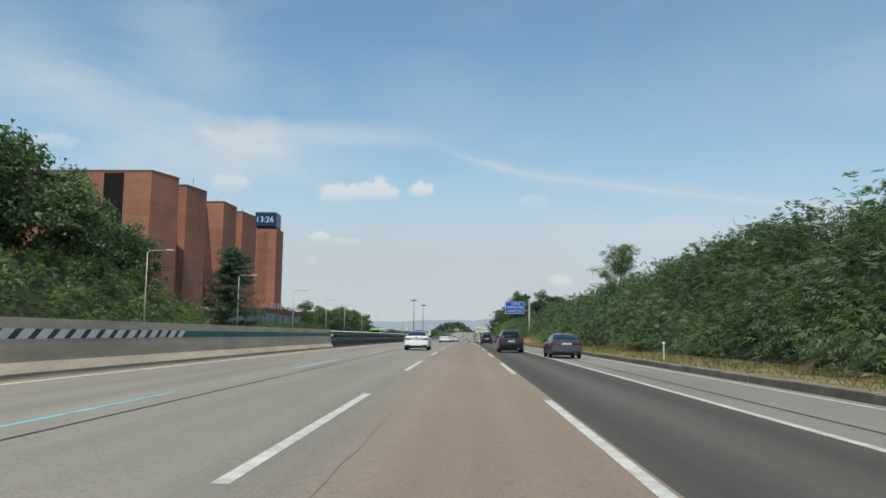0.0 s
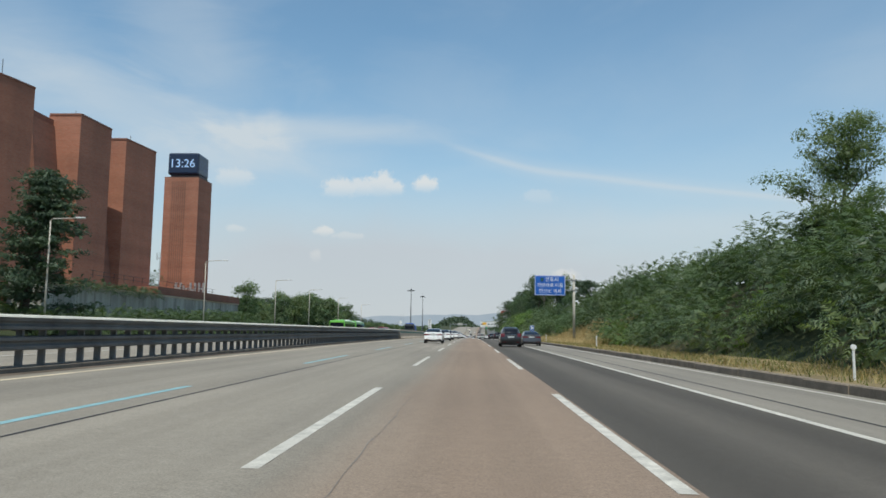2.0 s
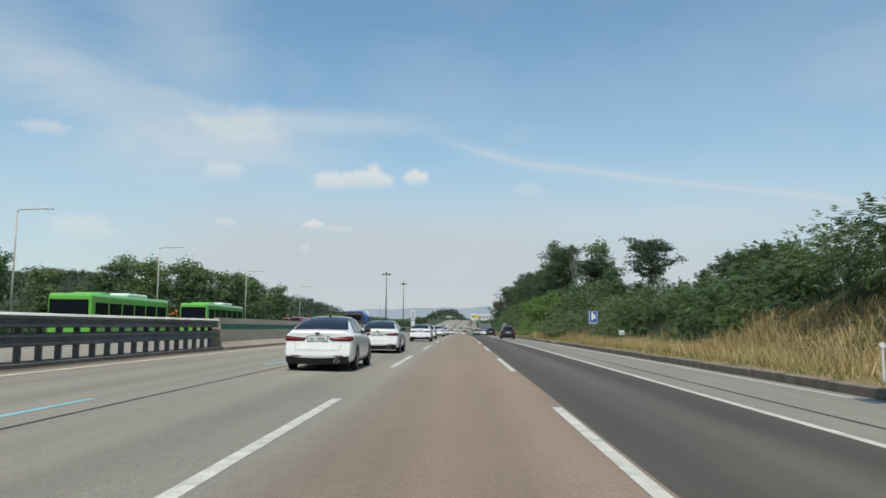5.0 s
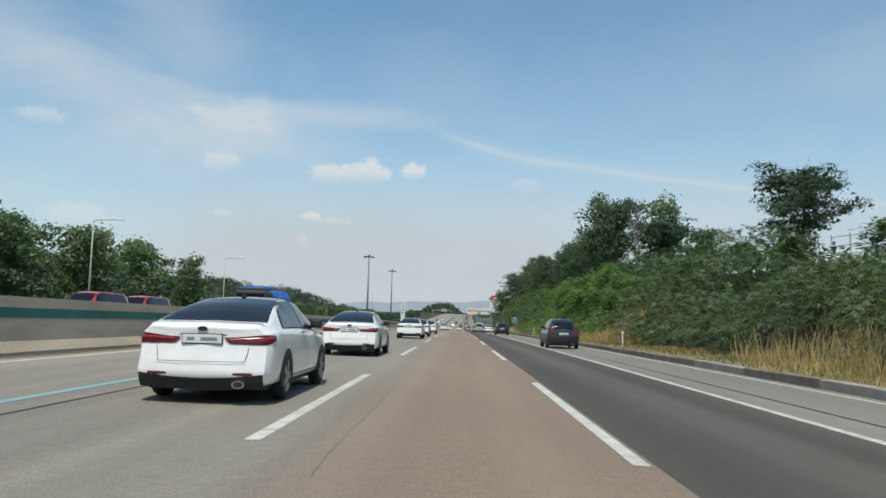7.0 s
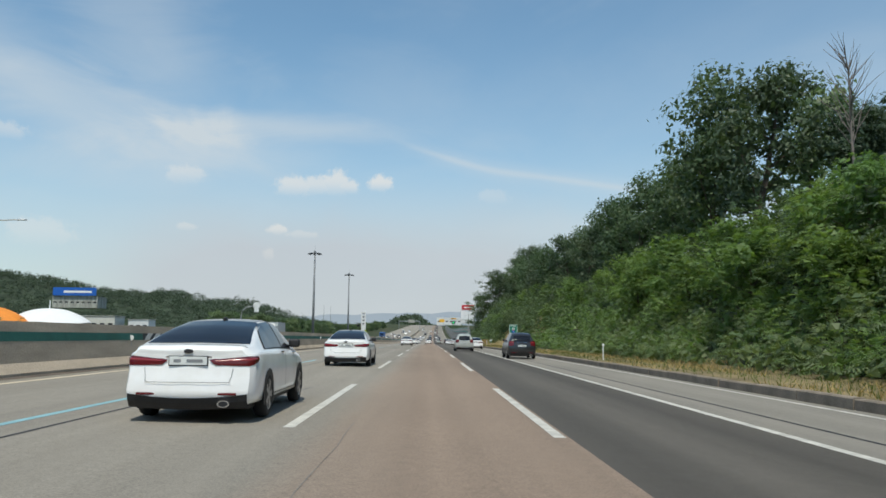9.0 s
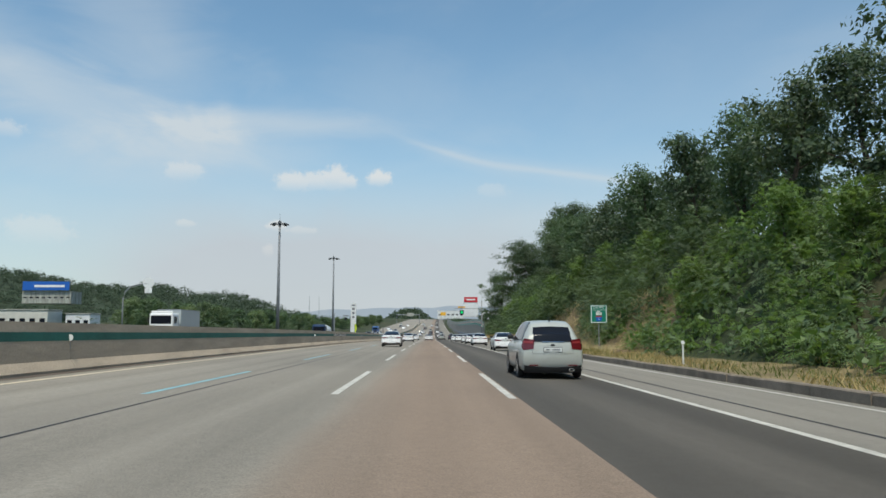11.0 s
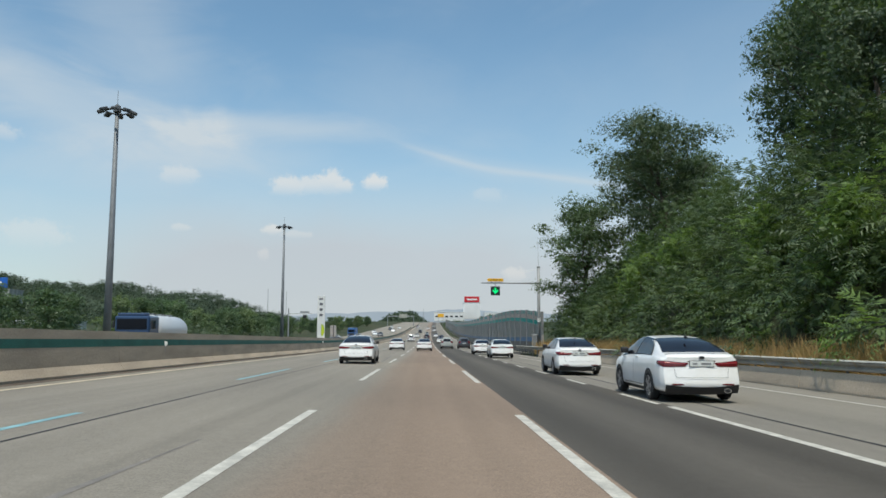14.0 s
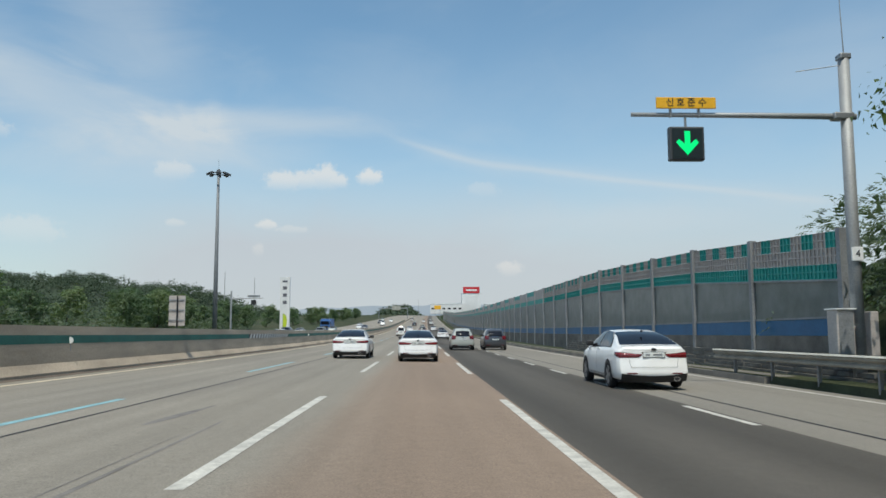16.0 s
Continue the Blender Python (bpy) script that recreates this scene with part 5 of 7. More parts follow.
def tree_meshes(seed, height, crown_w, start, leaf, per, size, mat, limbs=11, kind="broad", gap=0.0, aspect=0.45, frond=False, sides=8):
    """Trunk and crown of one tree, standing at the origin."""
    rnd = random.Random(seed)
    bm = bmesh.new()
    trunk = limb_path((0, 0, -0.4), (rnd.uniform(-0.1, 0.1), rnd.uniform(-0.1, 0.1), 1), height * 0.9 + 0.4, 7, 0.12, rnd)
    r0 = height * 0.018 + 0.05
    tube(trunk, [r0 * (1 - 0.85 * i / 7) for i in range(8)], sides, bm)
    cs, rs = [], []
    for i in range(limbs):
        f = start + (0.98 - start) * (i + rnd.random() * 0.6) / limbs
        k = min(6, int(f * 7))
        base = trunk[k].lerp(trunk[k + 1], f * 7 - k)
        ang = i * 2.4 + rnd.uniform(-0.4, 0.4)
        if kind == "pine":
            ln = crown_w * (1.05 - f) / (1.05 - start) * rnd.uniform(0.75, 1.1) + 0.4
            d = (math.cos(ang), math.sin(ang), rnd.uniform(0.0, 0.25))
        else:
            prof = math.sin(math.pi * min(1, (f - start) / (1 - start) * 0.72 + 0.24))
            ln = crown_w * prof * rnd.uniform(0.7, 1.15) + 0.3
            d = (math.cos(ang), math.sin(ang), rnd.uniform(0.25, 0.8))
        path = limb_path(base, d, ln, 4, 0.3, rnd)
        rr = r0 * 0.42 * (1.1 - f)
        tube(path, [max(0.012, rr * (1 - 0.2 * j)) for j in range(5)], 5, bm)
        for j in range(1, 5):
            if rnd.random() < gap:
                continue
            for _ in range(2):
                cs.append(path[j] + Vector((rnd.gauss(0, 0.35), rnd.gauss(0, 0.35), rnd.gauss(0.1, 0.3))) * leaf)
                rs.append(leaf * rnd.uniform(0.55, 1.15))
    cs.append(trunk[-1])
    rs.append(leaf)
    tm = bpy.data.meshes.new("trunk")
    bm.to_mesh(tm)
    bm.free()
    tm.materials.append(M_BARK)
    v = fronds(np.array([c[:] for c in cs]), np.array(rs), per * 1.5, size * 0.72, 8, 0.8, 0.45) if frond else leaf_cloud(np.array([c[:] for c in cs]), np.array(rs), per * 2.1, size * 0.72, aspect * 1.3, 0.42 if kind == "pine" else 0.5 if kind == "stone" else 0.8, 0.1 if kind == "pine" else 0.3, 0.5)
    v = np.concatenate([v, heart(np.array([c[:] for c in cs]), np.array(rs), 9)])
    ob = quads("crown", v, mat, None, "", "", "")
    cm = ob.data
    bpy.data.objects.remove(ob)
    return tm, cm


KINDS = {
    "oak": [tree_meshes(3 + i, 10.0, 3.3, 0.14, 1.15, 26, 0.35, m, 12) for i, m in enumerate((M_LEAFD, M_LEAF, M_LEAFD))],
    "far": [tree_meshes(13 + i, 10.0, 3.2, 0.10, 1.35, 11, 0.48, m, 10, sides=5, aspect=0.6) for i, m in enumerate((M_LEAF, M_LEAFG, M_LEAF))],
    "grand": [tree_meshes(91 + i, 14.0, 5.4, 0.16, 1.35, 56, 0.23, m, 19) for i, m in enumerate((M_LEAFD, M_LEAF, M_LEAFG))],
    "pine": [tree_meshes(51 + i, 8.0, 3.1, 0.28, 0.85, 60, 0.32, M_PINE, 18, "pine", 0.05, 0.2) for i in range(2)],
    "stone": [tree_meshes(57 + i, 9.0, 3.3, 0.42, 1.05, 62, 0.30, M_PINE, 16, "stone", 0.0, 0.22) for i in range(2)],
    "cedar": [tree_meshes(61, 14.0, 3.4, 0.06, 0.95, 66, 0.30, M_PINE, 34, "pine", 0.0, 0.25)],
    "sumac": [tree_meshes(81 + i, 6.0, 2.3, 0.10, 1.0, 7, 0.36, m, 11, frond=True) for i, m in enumerate((M_LEAF, M_LEAFD, M_LEAF))],
    "young": [tree_meshes(71 + i, 6.0, 2.0, 0.12, 0.8, 11, 0.33, M_LEAFB, 11, frond=True) for i in range(2)],
}
LABEL = {"oak": "dense dark-green broadleaf tree beside the motorway", "far": "dense green broadleaf tree", "grand": "tall spreading broadleaf tree on the bank", "stone": "dark spreading pine on the bank top", "cedar": "dark layered cedar beside the brick building", "sumac": "feathery green sumac tree on the bank", "pine": "dark pine with layered branches on the bank top", "young": "bright green young tree among the shrubs"}


def tree(kind, i, s, x, scale, turn, z=None, group="roadside trees", wide=1.0):
    tm, cm = KINDS[kind][i % len(KINDS[kind])]
    e = thing({"oak": "broadleaf_tree", "far": "broadleaf_tree", "grand": "broadleaf_tree", "cedar": "cedar_tree", "stone": "pine_tree", "sumac": "sumac_tree", "pine": "pine_tree", "young": "young_tree"}[kind],
              at(s, x, lie(s, x) - 0.1 if z is None else z, turn, 1.0) @ Matrix.Diagonal((scale * wide, scale * wide, scale, 1)), LABEL[kind], "tree", group)
    for nm, me in (("trunk", tm), ("crown", cm)):
        o = new(nm, me)
        o.parent = e
    return e


R = random.Random(11)
# the bank of the first stretch: a few trees over the shrubs
tree("grand", 2, 102.6, 19.8, R.uniform(0.57, 0.59), 40, None, "roadside trees", 1.05)
for s in range(8, 168, 6):
    tree("sumac", R.randrange(3), s + R.uniform(-2, 2), R.uniform(18, 21.5), R.uniform(0.42, 0.78) * (0.84 if s < 48 else 0.95 if s < 86 else 0.62), R.uniform(0, 360), None, "roadside trees", 1.35)
for s in range(168, 300, 8):
    tree("sumac", R.randrange(3), s + R.uniform(-2, 2), R.uniform(18, 22), R.uniform(0.32, 0.5) * (0.62 if 188 < s < 238 else 1.0), R.uniform(0, 360), None, "roadside trees", 1.5)
# pines and small trees along the crest
for kind, i, s, x, sc in (("stone", 0, 268.4, 29.7, 1.05), ("pine", 1, 271.5, 43.1, 0.92), ("pine", 0, 284.6, 53.8, 1.15), ("pine", 1, 266, 45.5, 0.9), ("pine", 0, 262, 48, 1.0), ("pine", 1, 276, 50, 1.0), ("stone", 1, 303.3, 26.8, 1.02), ("far", 0, 284, 26.5, 0.55), ("far", 2, 291, 29, 0.6), ("far", 1, 276, 33, 0.5),
                          ("pine", 0, 257, 36, 0.5)):
    tree(kind, i, s, x, sc, R.uniform(0, 360), None, "roadside trees", 1.25)
# the tall wood that closes the bank
s = 303.5
while s < 438:
    top = table(((280, 0.9), (297, 1.0), (303, 1.18), (312, 1.26), (318, 1.1), (326, 0.95), (345, 0.92), (400, 0.86), (440, 0.8)), s)
    tree("oak", R.randrange(3), s, R.uniform(19, 21.5), top * R.uniform(0.9, 1.05), R.uniform(0, 360))
    if 306 < s < 434 and R.random() < 0.6:
        tree("far", R.randrange(3), s + 3, R.uniform(24, 28), top * R.uniform(0.9, 1.1), R.uniform(0, 360))
    s += R.uniform(4.6, 6.6)
for s in range(286, 470, 9):
    tree("young", R.randrange(2), s + R.uniform(-3, 3), R.uniform(14.8, 17.5) if not 360 < s < 412 else R.uniform(18, 19.5), R.uniform(0.5, 0.8), R.uniform(0, 360))
for s, x, sc in ((276, 15.2, 0.80), (280, 16.5, 0.94), (284, 15.0, 0.95), (288, 16.4, 1.15), (292, 15.2, 1.1), (297, 16.2, 1.15), (302, 15.4, 1.0), (272, 16.5, 0.76), (307, 16.5, 1.1), (312, 15.5, 0.95)):
    tree("young", int(s / 4), s, x, sc * 0.66, R.uniform(0, 360), None, "roadside trees", 1.25)
for i, s, x, sc, w in ((0, 464, 20.0, 0.82, 1.3), (1, 476, 14.9, 0.94, 1.2), (1, 470, 25.0, 0.75, 1.2), (0, 473, 21.0, 0.86, 1.2), (0, 447, 24.0, 1.08, 1.0), (1, 452, 27.0, 1.1, 1.0), (1, 439, 22.5, 0.85, 1.0)):
    tree("grand", i, s, x, sc, R.uniform(0, 360), None, "roadside trees", w)

# a bare dead tree above the wood
dt = thing("dead_tree", at(294, 21.4, lie(294, 21.4)), "bare dead tree with thin grey branches", "tree")
rnd = random.Random(5)
bm = bmesh.new()
tr = limb_path((0, 0, 0), (0, 0, 1), 9.6, 8, 0.08, rnd)
tube(tr, [0.10 * (1 - 0.1 * i) for i in range(9)], 6, bm)
for i in range(44):
    f = rnd.uniform(0.45, 0.98)
    k = min(7, int(f * 8))
    a = rnd.uniform(0, 6.28)
    q = limb_path(tr[k].lerp(tr[k + 1], f * 8 - k), (math.cos(a), math.sin(a), 1.4), 3.4 * (1.2 - f) + 0.6, 4, 0.2, rnd)
    tube(q, [0.03, 0.024, 0.018, 0.012, 0.006], 4, bm)
part("trunk", bm, grainy("dead_wood", (0.17, 0.15, 0.13), 0.2, 4, 30, 0.9).m, dt)

# ---- plants of the far side ----
for a, b, n in ((-5, 60, 300), (60, 128, 300)):
    shrubs("bank_shrubs", "green shrubs on the bank beyond the opposite lanes", M_LEAF, n, a, b, -50, -37.3, 0.8, 2.3, 7.5, 0.38, 0.4, None, 1)
    shrubs("bank_shrubs", "bright shrubs on the bank beyond the opposite lanes", M_LEAFB, n // 3, a, b, -46, -37.2, 0.8, 1.8, 8, 0.38, 0.4, None, 1)
hc = np.array([on(140.5 + 0.75 * i, -44.6 + 0.03 * i * 0.75 + 0.15 * (i % 2), 5.35 + 0.35 * (k % 2)) for i in range(37) for k in range(2)], dtype=float)
quads("podium_hedge", fronds(hc, 0.62 + 0.2 * rng.random(len(hc)), 30, 0.26), M_LEAFD, None, "clipped dark-green hedge along the retaining wall", "hedge")
shrubs("hedge", "trimmed green hedge below the retaining wall", M_LEAF, 330, 126, 208, -41.5, -37.6, 0.7, 1.6, 9, 0.36, 0.7, None, 1)
hw = np.array([on(140 + 0.55 * i, -41.6 + 0.6 * (k % 2) + 0.3 * math.sin(i), 2.1 + 0.011 * i + 0.2 * math.sin(i * 1.7) - 0.7 * k) for i in range(122) for k in range(3)], dtype=float)
quads("wall_hedge", fronds(hw, 0.75 + 0.35 * rng.random(len(hw)), 16, 0.30), M_LEAF, None, "leafy green hedge in front of the concrete wall", "hedge")
pb = np.array([on(180 + R.uniform(-1, 1) * (3.6 - k * 0.07), -50.0 + R.uniform(-1.4, 1.4), 6.9 + k * 0.075) for k in range(38)], dtype=float)
quads("podium_bush", fronds(pb, 0.5 + 0.25 * rng.random(38), 22, 0.2), M_LEAFG, None, "thin pale bush growing on the podium", "shrub")
shrubs("verge_shrubs", "low shrubs beyond the opposite lanes", M_LEAF, 260, 205, 335, -46, -37.6, 0.8, 1.9, 6, 0.42, 0.4, None, 1)
shrubs("verge_shrubs", "low shrubs beyond the opposite lanes", M_LEAFD, 300, 440, 640, -58, -38.5, 1.0, 2.6, 4, 0.55, 0.4, None, 1)
for s, x, sc in ((40, -48.5, 1.31), (50, -49.5, 1.37), (59, -47.5, 1.31), (66, -49.5, 1.37), (72, -47.0, 1.25), (78, -48.5, 1.37), (84, -50.5, 1.37), (90, -48.5, 1.25), (88, -46.5, 1.03), (96, -48.5, 1.14), (104.5, -46.5, 0.91), (101, -50.5, 1.08), (110, -48.5, 0.80), (30, -49.5, 1.37), (70, -53.5, 1.48), (62, -52.5, 1.48), (80, -53.5, 1.37), (22, -48.5, 1.37)):
    tree("far", int(s), s, x, sc, R.uniform(0, 360), None, "trees beyond the far lanes", 1.25)
tree("cedar", 0, 129.3, -40.5, 1.08, 40, 1.5, "trees beyond the far lanes", 1.35)
tree("far", 0, 112, -46.5, 0.98, 70, None, "trees beyond the far lanes", 1.2)
for s, x, sc in ((240, -44, 0.75), (247, -43, 0.85), (253, -46, 0.95), (262, -43, 0.9), (270, -42, 0.9), (280, -45, 0.9), (289, -44, 0.9), (208.5, -43.5, 0.85), (219, -46, 0.65), (226, -44, 0.55), (236, -49, 0.6), (258, -45, 0.75), (266, -42, 0.8), (274, -46, 0.85), (284, -42, 0.9), (294, -45, 0.95), (301, -41, 0.95), (309, -45, 1.0), (318, -41.5, 0.9), (327, -45, 0.75), (246, -47, 0.55), (333, -47, 0.6)):
    tree("far", int(s), s, x, sc * (1.08 if 255 < s < 332 else 1), R.uniform(0, 360), None, "trees beyond the far lanes", 1.2)
for i in range(40):
    s = 440 + i * 6.0 + R.uniform(-2, 2)
    tree("far", i, s, R.uniform(-58, -43), R.uniform(0.5, 0.78), R.uniform(0, 360), None, "trees beyond the far lanes", 1.3)
for i in range(26):
    s = 690 + i * 14
    tree("far", i, s, R.uniform(-52, -42), R.uniform(0.5, 0.75), R.uniform(0, 360), None, "trees beyond the far lanes", 1.3)


# ---- wooded hills and the far distance ----
def hill(name, label, cs, cx, rs, rx, h, leafs, size, mat=M_FAR, seed=0):
    z0 = rise(min(cs, 1500)) - 6
    e = thing(name, pose(cx, cs, z0), label, "hill", "", "structure")
    n, m = 18, 40
    v, f = [(0, 0, h)], []

    def top(u, a):
        hh = h * (math.cos(min(1, u) * math.pi) * 0.5 + 0.5)
        return hh * (1 + 0.30 * noise.noise((u * 2.2 * math.cos(a) + seed, u * 2.2 * math.sin(a), seed)))

    for i in range(1, n + 1):
        for j in range(m):
            a = 2 * math.pi * j / m
            u = i / n
            v.append((rx * u * math.cos(a), rs * u * math.sin(a), top(u, a)))
    for j in range(m):
        f.append((0, 1 + j, 1 + (j + 1) % m))
    for i in range(n - 1):
        for j in range(m):
            a, b = 1 + i * m + j, 1 + i * m + (j + 1) % m
            f.append((a, a + m, b + m, b))
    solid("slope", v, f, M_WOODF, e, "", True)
    u = np.sqrt(rng.random(leafs)) * 0.97
    a = rng.random(leafs) * 2 * np.pi
    c = np.array([(rx * p * math.cos(q), rs * p * math.sin(q), top(p, q) + size * 0.6) for p, q in zip(u, a)])
    w = quads("wood", leaf_cloud(c, np.full(leafs, size) * (0.7 + 0.8 * rng.random(leafs)), 18 / size ** 2, size * 0.62, 0.7), mat, e)
    w["kind"] = "stuff"
    return e


hill("wooded_hill", "small dark wooded hill in the distance", 2300, -45, 300, 88, 33, 500, 8.0, M_FAR, 3.0)
RIDGE = ((-1200, 90), (-800, 84), (-504, 71), (-446, 61), (-411, 55), (-387, 50), (-357, 45), (-328, 46), (-303, 50), (-280, 45), (-249, 37), (-225, 40), (-187, 29), (-161, 21), (-140, 16), (-100, 8), (-60, 3))
rg = thing("wooded_ridge", pose(0, 1190, 0), "long wooded ridge beyond the service area", "hill", "", "structure")


def ridge_z(x, y):
    q = table(RIDGE, x)
    return -4 + q * math.exp(-(y / (150 if y < 0 else 300)) ** 2) * (1 + 0.04 * noise.noise((x * 0.012, y * 0.012, 5)) + 0.05 * noise.noise((x * 0.04, y * 0.04, 2)))


rv, rf = [], []
for j, y in enumerate(range(-420, 421, 30)):
    for i, x in enumerate(range(-1200, -39, 20)):
        rv.append((x, y, ridge_z(x, y)))
for j in range(28):
    for i in range(58):
        a = j * 59 + i
        rf.append((a, a + 1, a + 60, a + 59))
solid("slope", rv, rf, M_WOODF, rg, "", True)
n = 2200
xs, ys_ = -580 + 520 * rng.random(n), -260 + 300 * rng.random(n) ** 0.7
cc = np.array([(x, y, ridge_z(x, y) + 7.0 * rng.random() ** 2) for x, y in zip(xs, ys_)])
wd = quads("wood", leaf_cloud(cc, 3.2 + 3.6 * rng.random(n) ** 1.5, 2.7, 1.15, 0.95), M_FAR, rg)
wd["kind"] = "stuff"

# mountains on the horizon, a plain glowing backdrop with haze painted into its colour
kb = Mat("painted_far_haze", 1.0, 0, 0.0)
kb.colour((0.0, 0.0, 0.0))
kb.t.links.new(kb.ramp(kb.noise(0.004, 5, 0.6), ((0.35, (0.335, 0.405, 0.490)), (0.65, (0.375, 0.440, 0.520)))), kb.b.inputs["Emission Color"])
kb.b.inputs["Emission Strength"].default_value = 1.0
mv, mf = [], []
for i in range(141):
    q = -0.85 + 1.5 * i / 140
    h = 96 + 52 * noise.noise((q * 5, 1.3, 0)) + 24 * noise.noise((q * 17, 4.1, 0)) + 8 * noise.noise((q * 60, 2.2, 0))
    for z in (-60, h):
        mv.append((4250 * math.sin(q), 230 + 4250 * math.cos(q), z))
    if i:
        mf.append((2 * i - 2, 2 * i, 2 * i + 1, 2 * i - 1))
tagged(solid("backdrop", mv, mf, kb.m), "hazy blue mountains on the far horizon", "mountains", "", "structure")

# ---- vehicles ----
M_GLASS = plain("dark_car_glass", (0.010, 0.012, 0.018), 0.08, 0.0, 0.20, 0.0)
M_TYRE = grainy("tyre_rubber", (0.022, 0.022, 0.023), 0.2, 6, 40, 0.85).m
M_RIM = grainy("alloy_rim", (0.42, 0.42, 0.43), 0.15, 5, 40, 0.35, 0.8, 0.03).m
M_RED = plain("red_lamp_lens", (0.115, 0.008, 0.012), 0.15, 0, 0.5, 0.4)
M_REDL = plain("bright_lamp_strip", (0.27, 0.03, 0.035), 0.18, 0, 0.5, 0.4)
M_TRIM = grainy("black_trim", (0.022, 0.022, 0.024), 0.2, 5, 40, 0.55).m
M_CHROME = plain("chrome", (0.62, 0.62, 0.64), 0.15, 1.0)
M_PLATE = plain("number_plate", (0.68, 0.70, 0.68), 0.45)


def car_paint(name, c, rough=0.32):
    k = Mat(name, rough, 0.0, 0.5)
    k.b.inputs["Coat Weight"].default_value, k.b.inputs["Coat Roughness"].default_value = 0.7, 0.05
    dirt = k.noise(2.2, 6, 0.65)
    k.colour(k.mix(1.0, c, k.ramp(dirt, ((0.3, (0.90, 0.89, 0.87)), (0.65, (1.0,) * 3))), "MULTIPLY"))
    return k.m


WHITE, BLACKP, GREYP, SILVER = (car_paint("white_car_paint", (0.86, 0.86, 0.85)), car_paint("black_car_paint", (0.014, 0.015, 0.018)), car_paint("grey_car_paint", (0.05, 0.055, 0.065)),
                                     car_paint("silver_green_car_paint", (0.42, 0.44, 0.41)))

SEDAN = dict(L=4.85, W=1.86, top=((0.0, 1.015), (0.06, 1.065), (0.28, 1.075), (0.42, 1.09), (0.8, 1.205), (1.25, 1.335), (1.75, 1.43), (2.4, 1.47), (2.95, 1.43), (3.4, 1.24), (3.85, 1.02), (4.4, 0.92), (4.7, 0.80), (4.85, 0.62)),
             belt=((0, 0.93), (0.5, 0.985), (1.5, 0.965), (3.0, 0.93), (3.8, 0.88), (4.5, 0.76), (4.85, 0.60)), lean=((0.2, 0.10), (0.36, 0.0), (0.52, -0.01), (0.64, 0.06), (0.9, 0.09), (1.0, 0.07), (1.06, 0.08), (1.1, 0.13)),
             glass=((0.98, 1.72), (3.72, 3.02)), back=(0.40, 1.72), front=(3.02, 3.78), axles=(0.98, 3.78), wheel=0.335, pillar=2.36, lampz=0.83, roofglass=True)
HATCH = dict(SEDAN, L=4.55, W=1.80, top=((0.0, 0.99), (0.08, 1.05), (0.25, 1.065), (0.38, 1.08), (0.62, 1.16), (1.1, 1.31), (1.6, 1.41), (2.2, 1.45), (2.75, 1.42), (3.2, 1.22), (3.6, 1.02), (4.1, 0.92), (4.4, 0.80), (4.55, 0.62)),
             glass=((0.95, 1.62), (3.5, 2.82)), back=(0.36, 1.5), front=(2.85, 3.55), axles=(0.92, 3.58), pillar=2.2, roofglass=False, lampz=0.82)
SUV = dict(L=4.6, W=1.86, top=((0.0, 1.30), (0.12, 1.50), (0.35, 1.62), (0.9, 1.69), (2.0, 1.71), (2.7, 1.66), (3.2, 1.42), (3.6, 1.16), (4.1, 1.06), (4.45, 0.94), (4.6, 0.70)),
           belt=((0, 1.02), (0.5, 1.05), (2.0, 1.03), (3.4, 1.0), (4.2, 0.90), (4.6, 0.66)), lean=((0.2, 0.13), (0.45, 0.02), (0.6, 0.0), (0.95, 0.06), (1.1, 0.10), (1.6, 0.36)),
           glass=((0.42, 0.62), (3.42, 2.74)), back=None, front=(2.78, 3.5), axles=(0.86, 3.55), wheel=0.36, pillar=2.05, lampz=1.0, roofglass=False)
VAN = dict(SUV, L=5.1, W=1.92, top=((0.0, 1.70), (0.1, 1.86), (0.4, 1.93), (3.2, 1.93), (3.8, 1.80), (4.3, 1.35), (4.8, 1.1), (5.1, 0.7)), belt=((0, 1.05), (3.6, 1.05), (4.5, 1.0), (5.1, 0.66)),
           lean=((0.2, 0.1), (0.45, 0.0), (1.0, 0.02), (1.9, 0.14)), glass=((0.4, 0.5), (4.1, 3.7)), front=(3.7, 4.4), axles=(1.0, 4.1), pillar=2.2, lampz=0.95)
BUL = 0.10
VTAB = (0.80, 0.97, 1.0, 1.0, 0.988, 0.955)


